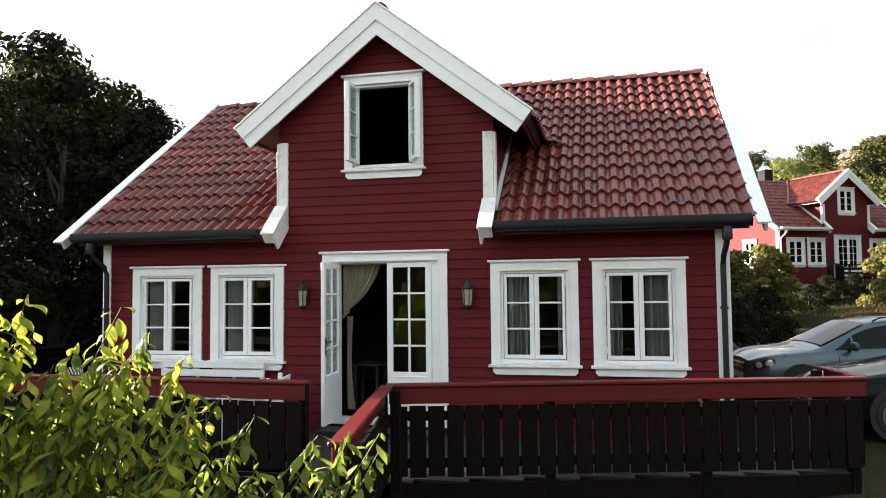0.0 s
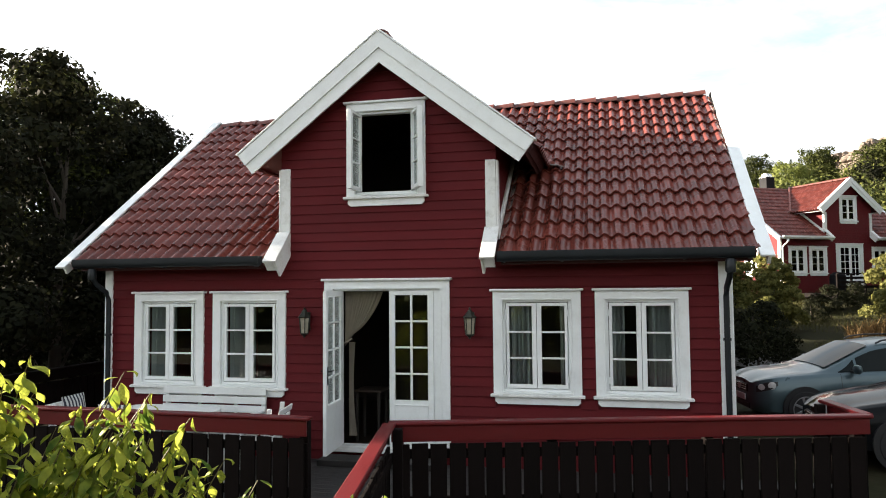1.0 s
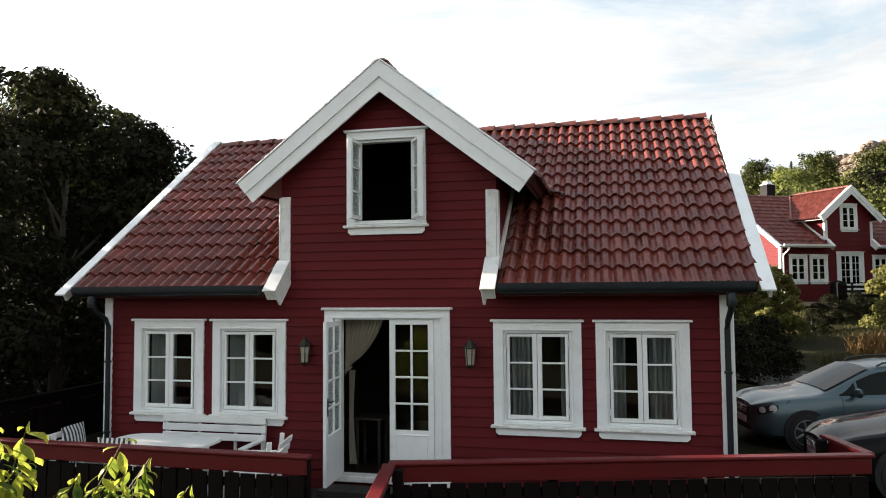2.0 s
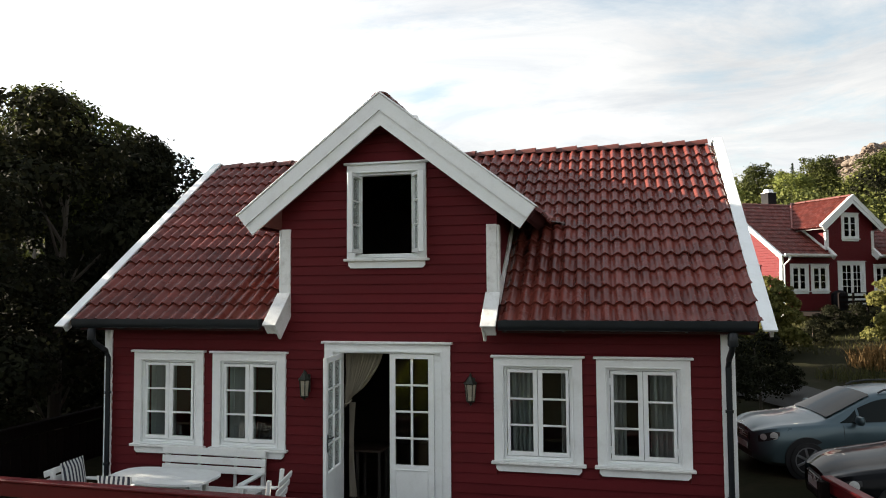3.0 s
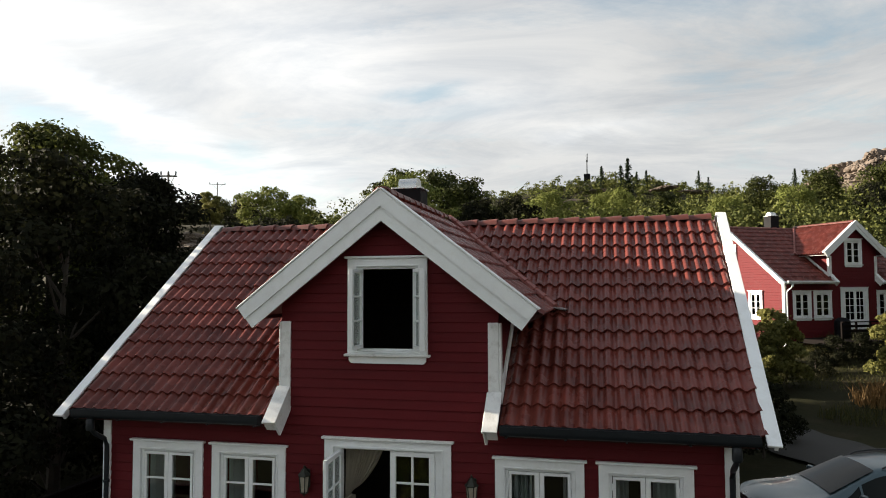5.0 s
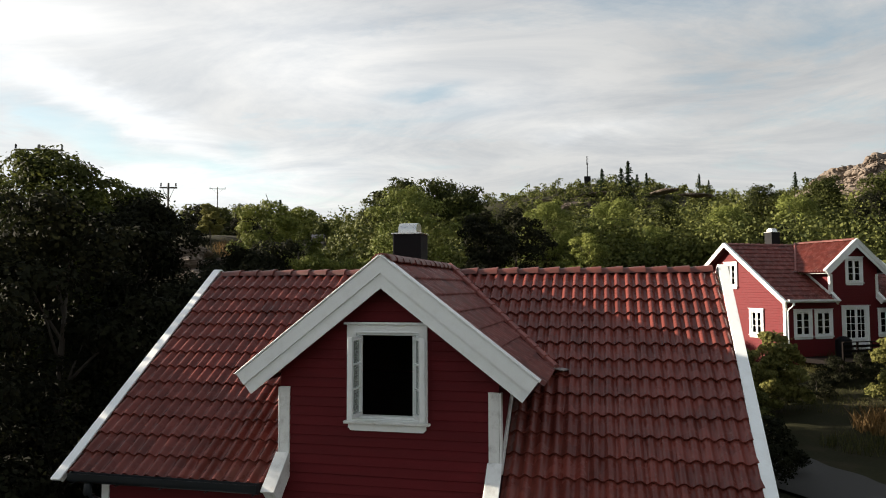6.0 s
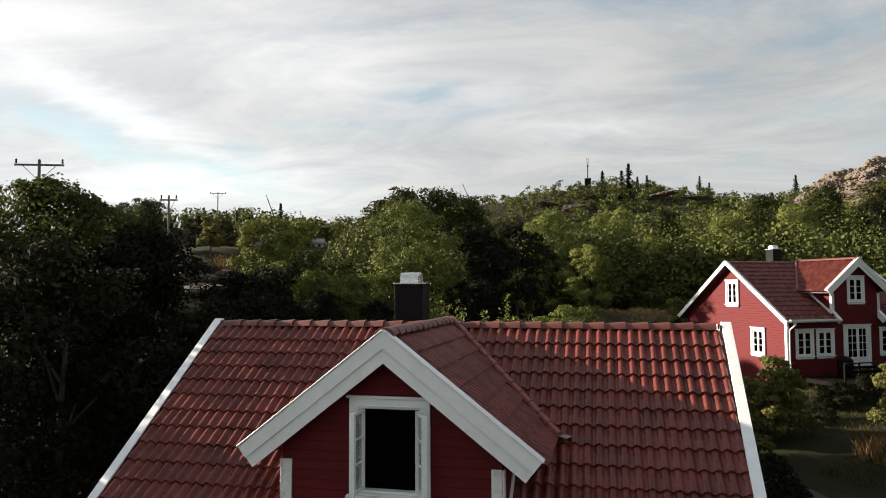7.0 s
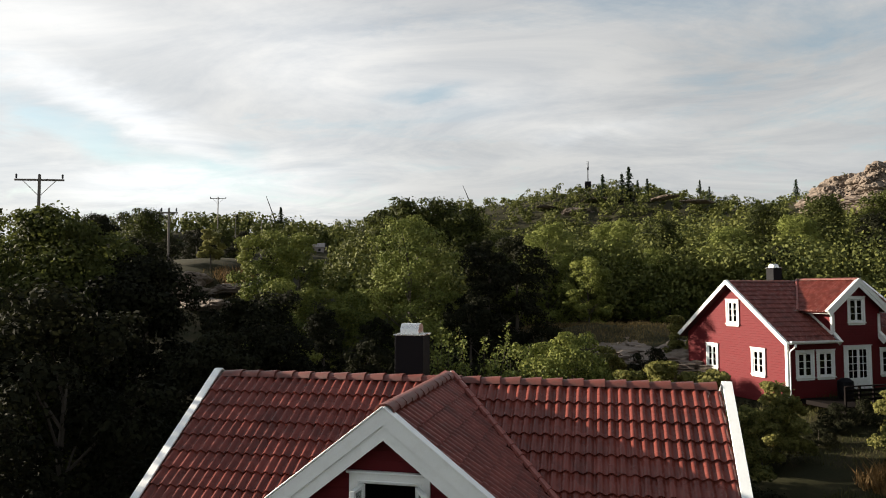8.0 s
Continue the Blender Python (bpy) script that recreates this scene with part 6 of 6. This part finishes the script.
def power_pole(top_at, height, arm, label):
    top = thing("power_pole", pose(top_at.x, top_at.y, top_at.z - height, 0, 0, 20), label, "pole", "power poles")
    part("pole", Geo().tube([(0, 0, -1.5), (0, 0, height)], 0.05 + 0.009 * height, 8, None, 0.04 + 0.006 * height), WOODPOLE, top)
    if arm:
        part("crossarm", Geo().box(-arm / 2, arm / 2, -0.05, 0.05, height - 0.40, height - 0.28, 0.01), WOODPOLE, top)
        for x in (-arm / 2 + 0.1, 0.0, arm / 2 - 0.1):
            part("insulator", Geo().lathe([(0.04, 0), (0.07, 0.08), (0.05, 0.15), (0.07, 0.22), (0.02, 0.30)], 8, pose(x, 0, height - 0.25)), GUTTER, top)
        for s in (-1, 1):
            part("brace", Geo().tube([(0, 0, height - 1.4), (s * arm * 0.33, 0, height - 0.4)], 0.022, 5), WOODPOLE, top)


power_pole(ray_place(70, 308, 52), 9, 3.0, "wooden power pole with crossarm and insulators above the trees")
power_pole(ray_place(299, 368, 58), 6, 1.3, "wooden pole with a short crossarm on the heath")
power_pole(ray_place(386, 348, 150), 9, 3.2, "far wooden power pole with crossarm")
power_pole(ray_place(417, 377, 165), 7, 2.6, "far wooden power pole with crossarm")
power_pole(ray_place(463, 392, 120), 6, 0, "plain wooden pole on the heath")


def mast(at, h):
    top = thing("radio_mast", pose(at.x, at.y, at.z - h), "slim radio mast with a dark cabin on the hill", "mast")
    part("pole", Geo().tube([(0, 0, -2), (0, 0, h - 3)], 0.3, 8, None, 0.2), GUTTER, top)
    for x in (-0.28, 0.28):
        part("antenna", Geo().box(x - 0.10, x + 0.10, -0.1, 0.1, h - 4, h, 0.02), GUTTER, top)
    part("cabin", Geo().box(-1.4, 1.4, -1.2, 1.2, -1.5, 2.6, 0.05), BLACKMETAL, top)


mast(ray_place(1040, 286, 328), 12)
for k, (px, py, d, h) in enumerate(((1112, 294, 300, 15), (1066, 308, 300, 10), (1100, 306, 298, 11), (1145, 316, 310, 8), (1128, 318, 305, 8), (1238, 318, 290, 6), (1408, 318, 240, 6), (1255, 330, 270, 5), (420, 378, 190, 5), (440, 382, 195, 4.5), (497, 365, 200, 7))):
    at = ray_place(px, py, d)
    conifer(pose(at.x, at.y, at.z - h), h, 40 + k)


def turbine(at, blade, spin, label):
    top = thing("wind_turbine", pose(at.x, at.y, at.z), label, "wind turbine", "far wind turbines")
    part("tower", Geo().tube([(0, 0, -60), (0, 0, 0)], 1.6, 10, None, 1.0), WHITE, top)
    part("nacelle", Geo().box(-1.2, 1.2, -1.5, 5, -1.2, 1.4, 0.3), WHITE, top)
    for k in range(3):
        b = part("blade", Geo().tube([(0, -2, 0), (0, -2, blade * 0.3), (0, -2, blade)], 0.9, 6, None, 0.25), GUTTER, top)
        b.matrix_basis = pose(0, 0, 0, 0, spin + 120 * k, 0)


turbine(ray_place(489, 392, 700), 27, -22, "far grey wind turbine behind the hill")
turbine(ray_place(838, 372, 700), 27, -23, "far grey wind turbine behind the wooded hill")


def cottage(at):
    top = thing("cottage", pose(at.x, at.y, at.z, 0, 0, 25) @ Matrix.Scale(0.7, 4), "far grey cottage with a grey roof among the trees", "house")
    part("wall", Geo().box(-2.4, 2.4, -1.8, 1.8, -2.5, 1.2, 0.02), LEAD, top)
    part("roof", Geo().prism([(-2.2, 1.1), (0, 2.5), (2.2, 1.1), (2.2, 1.3), (0, 2.72), (-2.2, 1.3)], basis((-2.7, 0, 0), (0, 1, 0), (0, 0, 1), (1, 0, 0)), 5.4), LEAD, top, "grey roof")
    for x in (-1.3, 0.9):
        part("window", Geo().box(x - 0.4, x + 0.4, -1.83, -1.79, -0.2, 0.75, 0.01), AUTO_GLASS, top)


cottage(ray_place(560, 444, 170))


# ---- leafy bush in front of the deck ----
LEAF_N = leaf_material("cherry_leaves", (0.065, 0.120, 0.018), (0.44, 0.46, 0.065), patch=11.0, glow=0.5, rough=0.45)
# darker copy of LEAF_N: shade inside the bush is put into its colour
LEAF_N_SHADE = leaf_material("cherry_leaves_shaded", (0.022, 0.043, 0.010), (0.20, 0.255, 0.040), patch=8.0, glow=0.4, rough=0.5)
TWIG = material("green_brown_twig", (0.12, 0.10, 0.04), 0.7, var=0.3, scale=20, bump=0.2)


def blade(bend, fold, wide):
    """One pointed leaf, 1 long, hanging along -z, folded at its rib; made of six faces."""
    v, f = [], []
    for i, (t, w) in enumerate(((0.0, 0.02), (0.18, 0.62), (0.45, 1.0), (0.72, 0.72), (0.9, 0.28), (1.0, 0.02))):
        y = bend * math.sin(t * 2.2) * 0.6
        h = wide * w / 2
        v += [(-h, y - fold * h, -t), (0, y, -t), (h, y - fold * h, -t)]
    for i in range(5):
        f += [(3 * i, 3 * i + 1, 3 * i + 4, 3 * i + 3), (3 * i + 1, 3 * i + 2, 3 * i + 5, 3 * i + 4)]
    return np.array(v), np.array(f)


def front_bush():
    rs = np.random.default_rng(12)
    top = thing("cherry_bush", pose(-0.4, -5.2, -0.8), "bushy cherry with drooping yellow-green leaves before the deck", "bush")
    o = Vector((-0.4, -5.2, -0.8))
    ex = (-1.9, -1.30, -1.19, -1.05, -0.93, -0.86, -0.70, -0.546, -0.45, -0.27, -0.20, -0.04, 0.10, 0.27, 0.43, 0.58, 0.80, 0.88)
    ez = (1.76, 1.78, 1.78, 1.56, 1.42, 1.50, 1.50, 1.70, 1.42, 1.47, 1.38, 1.20, 1.08, 1.02, 0.98, 0.98, 0.95, 0.60)
    shapes = [blade(b, c, w) for b, c, w in ((0.6, 0.5, 0.46), (-0.3, 0.8, 0.42), (1.3, 0.35, 0.50), (0.8, 0.9, 0.44))]
    meshes = [quads("leaf", v, f, LEAF_N) for v, f in shapes]
    vs, fs, k, singles = {0: [], 1: []}, {0: [], 1: []}, {0: 0, 1: 0}, 0
    tips = [(-1.19, 0.0), (-0.546, 0.0), (-0.86, 0.0), (-0.24, 0.0), (-0.04, 0.0), (0.12, 0.0), (0.5, 0.0), (0.78, 0.0), (-1.3, 0.02), (-0.7, 0.05), (0.62, 0.0)]
    tips += [(-1.9 + 2.76 * rs.random() ** 1.25, 0.06 + abs(rs.normal()) * 0.42) for _ in range(100)]
    tips += [(-1.9 + 1.5 * rs.random(), 0.02 + 0.25 * rs.random()) for _ in range(16)]
    for x, down in tips:
        z = float(np.interp(x, ex, ez)) - down
        y = -4.93 + 0.228 * (x - 1.16) + rs.uniform(-0.28, 0.30) * (0.4 + down)
        tip = Vector((x, y, z))
        root = Vector((x - (z + 0.8) * rs.uniform(0.35, 0.75), -5.1 + rs.uniform(-0.2, 0.2), -0.8))
        ctl = root.lerp(tip, 0.5) + Vector((rs.uniform(-0.10, 0.02), rs.uniform(-0.08, 0.08), 0.16))
        pts = [(1 - t) ** 2 * root + 2 * t * (1 - t) * ctl + t * t * tip for t in np.linspace(0, 1, 9)]
        part("stem", Geo().tube([p - o for p in pts], 0.010, 5, None, 0.0025), TWIG, top)
        ln = (tip - root).length
        nl = int(ln * 0.66 / 0.039)
        for j in range(nl):
            t = 1.0 - 0.66 * j / nl
            p = (1 - t) ** 2 * root + 2 * t * (1 - t) * ctl + t * t * tip
            size = rs.uniform(0.085, 0.145) * (0.75 if j < 2 else 1.0)
            az = j * 2.4 + rs.uniform(-0.6, 0.6)
            q = pose(p.x - o.x, p.y - o.y, p.z - o.z) @ pose(0, 0, 0, 0, 0, math.degrees(az)) @ pose(0, 0.015, 0, rs.uniform(0, 38), rs.uniform(-18, 18), rs.uniform(-70, 70)) @ Matrix.Scale(size, 4)
            s = int(rs.integers(4))
            if singles < 300 and down < 0.25 and x < 0.05 and rs.random() < 0.8:
                part("leaf", meshes[s], LEAF_N, top).matrix_basis = q
                singles += 1
            else:
                v, f = shapes[s]
                qa = np.array(q)
                # lower, deeper and right-hand leaves take the shaded colour
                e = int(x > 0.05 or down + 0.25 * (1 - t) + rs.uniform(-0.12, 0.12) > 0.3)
                vs[e].append(v @ qa[:3, :3].T + qa[:3, 3])
                fs[e].append(f + k[e])
                k[e] += len(v)
    for e, lm in ((0, LEAF_N), (1, LEAF_N_SHADE)):
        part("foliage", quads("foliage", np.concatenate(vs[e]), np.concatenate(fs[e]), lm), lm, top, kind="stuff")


front_bush()


# ---- round the neighbour's house ----
def on_neighbour(name, label, category):
    return thing(name, neighbour.matrix_basis.copy(), label, category)


for y0, z0, hgt in END_WINDOWS:
    em_ = basis((CX - WALL - 0.05, y0 + 0.95, z0), (0, -1, 0), (1, 0, 0), (0, 0, 1))
    ew = windows_of(neighbour, em_, 0.95, hgt, detail=False)
    # added dark sheet: stands for the room's darkness, as the wall has no opening
    part("blind", Geo().box(0.13, 0.82, 0.030, 0.044, 0.04, hgt - 0.11, 0, em_), INSIDE, ew, "dark sheet behind the panes in place of the unlit room")


def far_deck():
    d = on_neighbour("deck", "dark timber deck with low railing before the neighbouring house", "deck")
    part("platform", Geo().box(-4.4, 4.6, -2.6, -0.1, -0.32, -0.12, 0.01), STAINED, d)
    for i in range(12):
        x = -4.3 + i * 0.8
        if -1.9 < x < -0.2:
            continue
        part("post", Geo().box(x - 0.04, x + 0.04, -2.58, -2.5, -0.9, 0.72, 0.005), STAINED, d)
    for a, b in ((-4.3, -1.95), (-0.3, 4.5)):
        part("handrail", Geo().box(a, b, -2.61, -2.47, 0.72, 0.76, 0.005), STAINED, d)
        for z in (0.1, 0.3, 0.5):
            part("rail", Geo().box(a, b, -2.56, -2.53, z, z + 0.11, 0.004), STAINED, d)
    for i in range(4):
        part("pillar", Geo().box(-4.3 + i * 2.9, -4.1 + i * 2.9, -2.4, -2.2, -1.6, -0.33, 0.01), STAINED, d)


far_deck()
ch2 = armchair(neighbour.matrix_basis @ pose(1.2, -0.9, -0.12, 0, 0, 10), False, "white wooden garden chair on the neighbouring deck")
tb = on_neighbour("barbecue", "dark covered barbecue on the neighbouring deck", "barbecue")
part("cover", Geo().lathe([(0.0, 0.98), (0.18, 0.95), (0.34, 0.82), (0.36, 0.6), (0.33, 0.1), (0.30, 0.0)], 14, pose(-2.4, -0.8, -0.12)), BLACKMETAL, tb, smooth=True)
part("foot", Geo().box(-2.6, -2.2, -1.0, -0.6, -0.12, -0.09, 0.01), BLACKMETAL, tb)

# ---- gravel drive, rocks and grass ----
GRAVEL = material("grey_gravel", (0.036, 0.034, 0.031), 0.9, var=0.35, scale=2, fine=40, bump=0.6)
ROCK = material("pink_grey_granite", (0.15, 0.118, 0.094), 0.9, var=0.5, scale=0.5, fine=6, bump=0.9, stain=(0.075, 0.062, 0.050), stain_amount=0.8)


def strip(name, pts, width, lift, mat, label):
    """A road laid along points over the ground."""
    v, f = [], []
    path = []
    for (x0, y0), (x1, y1) in zip(pts, pts[1:]):
        for t in np.linspace(0, 1, 14, endpoint=False):
            path.append((x0 + (x1 - x0) * t, y0 + (y1 - y0) * t))
    n = 9
    for i, (x, y) in enumerate(path):
        a, b = path[max(0, i - 2)], path[min(len(path) - 1, i + 2)]
        d = Vector((b[0] - a[0], b[1] - a[1])).normalized()
        for k in range(n):
            o = (k / (n - 1) - 0.5) * width * (1 + 0.05 * math.sin(i * 0.7 + k))
            px, py = x - d.y * o, y + d.x * o
            v.append((px, py, ground_at(px, py) + lift))
    for i in range(len(path) - 1):
        f += [(i * n + k, i * n + k + 1, (i + 1) * n + k + 1, (i + 1) * n + k) for k in range(n - 1)]
    me = quads(name, np.array(v), np.array(f), mat)
    me.polygons.foreach_set("use_smooth", [True] * len(me.polygons))
    return tagged(new(name, me), label, name, kind="structure")


strip("road", [(14, 0.0), (11.3, 5.0), (9.5, 8.8), (8.0, 11.6), (6.7, 14.2), (5.2, 17.2), (4.2, 19.2)], 2.9, 0.06, GRAVEL, "grey gravel drive beside the house")


def rock(at, size, seed, label="weathered pinkish granite outcrop", stretch=(1, 1, 1)):
    bm = bmesh.new()
    bmesh.ops.create_icosphere(bm, subdivisions=5, radius=1.0)
    off = Vector((seed * 7.3, seed * 3.1, 0))
    for q in bm.verts:
        p = q.co.copy()
        k = 1 + 0.35 * noise.noise(p * 1.3 + off) + 0.16 * noise.noise(p * 3.1 + off)
        c = noise.cell(p * 2.6 + off)
        k += 0.05 * (c - 0.5) + 0.10 * abs(noise.noise(p * 6 + off)) + 0.07 * noise.noise(p * 13 + off) - 0.12 * max(0.0, 0.12 - abs(noise.noise(p * 3.7 - off))) / 0.12
        q.co = Vector((p.x * k * stretch[0], p.y * k * stretch[1], p.z * k * stretch[2])) * size
    me = bpy.data.meshes.new("rock")
    bm.to_mesh(me)
    bm.free()
    me.materials.append(ROCK)
    ob = new("rock", me)
    ob.matrix_basis = pose(*at, 0, 0, seed * 47)
    return tagged(ob, label, "rock", "rocks on the hills")


for i, (px, py, d, sz, st) in enumerate(((1548, 326, 232, 8, (1.2, 1, 0.8)), (1506, 340, 226, 5.5, (1.2, 1, 0.6)), (1600, 322, 236, 11, (1.3, 1, 0.75)), (1560, 352, 220, 6, (1.6, 1, 0.5)),
                                    (1562, 302, 228, 5, (1.5, 1, 0.7)), (1532, 316, 224, 4.5, (1.4, 1, 0.7)), (1590, 292, 232, 6, (1.4, 1, 0.7)), (1575, 335, 222, 5, (1.5, 1, 0.6)), (1470, 342, 228, 6, (1.3, 1, 0.8)), (1446, 354, 224, 4.5, (1.4, 1, 0.7)), (1500, 326, 230, 7, (1.2, 1, 0.8)), (1022, 372, 285, 3.4, (1.8, 1, 0.5)), (965, 366, 290, 3, (2, 1, 0.2)), (1175, 349, 280, 3.4, (2.4, 1, 0.22)), (1065, 352, 300, 3.5, (2.4, 1, 0.2)), (1235, 356, 270, 3, (2.2, 1, 0.22)),
                                    (1150, 612, 52, 3.4, (2.2, 1.4, 0.34)), (1215, 632, 46, 2.6, (1.9, 1.4, 0.36)))):
    at = ray_place(px, py, d)
    rock((at.x, at.y, at.z - sz * st[2] * 0.55), sz, i + 1, stretch=st)


# flat rock showing through the heath clearing
for i, (x, y, sz, st) in enumerate(((-24.6, 34.2, 1.5, (1.5, 1, 0.32)), (-26.4, 34.9, 1.3, (1.3, 1, 0.4)), (-23.0, 35.2, 1.2, (1.6, 1, 0.3)), (-27.2, 36.6, 1.2, (1.2, 1, 0.45)), (-24.2, 37.6, 1.6, (1.7, 1, 0.25)), (-22.2, 33.4, 1.1, (1.4, 1, 0.35)))):
    rock((x, y, ground_at(x, y) - 0.05), sz, 30 + i, stretch=st)


def tufts(name, label, spots, mat, blade_h, n, seed):
    """Grass blades in patches (x, y, radius), one object."""
    rs = np.random.default_rng(seed)
    vs, fs, k = [], [], 0
    for x, y, r in spots:
        m_ = int(n * r * r)
        a, q = rs.uniform(0, 6.283, m_), r * np.sqrt(rs.random(m_))
        px, py = x + q * np.cos(a), y + q * np.sin(a)
        pz = land(px, py) - 0.02
        h = blade_h * rs.uniform(0.5, 1.25, m_)
        az, ln = rs.uniform(0, 6.283, m_), rs.normal(size=(m_, 2)) * 0.35
        w = blade_h * 0.035
        dx, dy = np.cos(az) * w, np.sin(az) * w
        b = np.stack([px, py, pz], 1)
        mid_ = b + np.stack([ln[:, 0] * h * 0.35, ln[:, 1] * h * 0.35, h * 0.6], 1)
        tip = b + np.stack([ln[:, 0] * h, ln[:, 1] * h, h], 1)
        d = np.stack([dx, dy, np.zeros(m_)], 1)
        v = np.stack([b - d, b + d, mid_ + d * 0.7, mid_ - d * 0.7, tip, tip + d * 0.05], 1)
        vs.append(v.reshape(-1, 3))
        i0 = k + 6 * np.arange(m_)
        fs.append(np.concatenate([np.stack([i0, i0 + 1, i0 + 2, i0 + 3], 1), np.stack([i0 + 3, i0 + 2, i0 + 5, i0 + 4], 1)]))
        k += 6 * m_
    tagged(new(name, quads(name, np.concatenate(vs), np.concatenate(fs), mat)), label, "grass", kind="stuff")


tufts("dry_grass", "tall dry orange-brown grass beside the drive", [(11.2, 18.7, 0.8), (12.2, 19.0, 1.1), (13.6, 19.8, 1.4), (15.5, 20.8, 1.6)], DRY, 0.75, 420, 3)
tufts("dry_grass", "rust-brown dead bracken on the heath clearing", [(-24.8, 38.6, 1.7), (-23.2, 37.4, 1.3)], DRY, 0.5, 160, 9)
tufts("rough_grass", "rough green and straw grass on the slope", [(10.0, 16.8, 1.2), (11.0, 22.5, 2.2), (11.5, 24.5, 3.5), (14.5, 25.5, 3.0), (8.0, 23.5, 3.0), (12.0, 27.5, 3.0), (5.2, -2.4, 1.2), (6.2, -3.6, 1.6), (4.2, -3.4, 1.3)], GRASS, 0.35, 260, 4)
tufts("heath_grass", "straw-coloured heath grass among rocks", [(-25.0, 37.0, 2.6), (1, 46, 8.0), (6, 42, 5.0)], HEATH, 0.28, 110, 6)
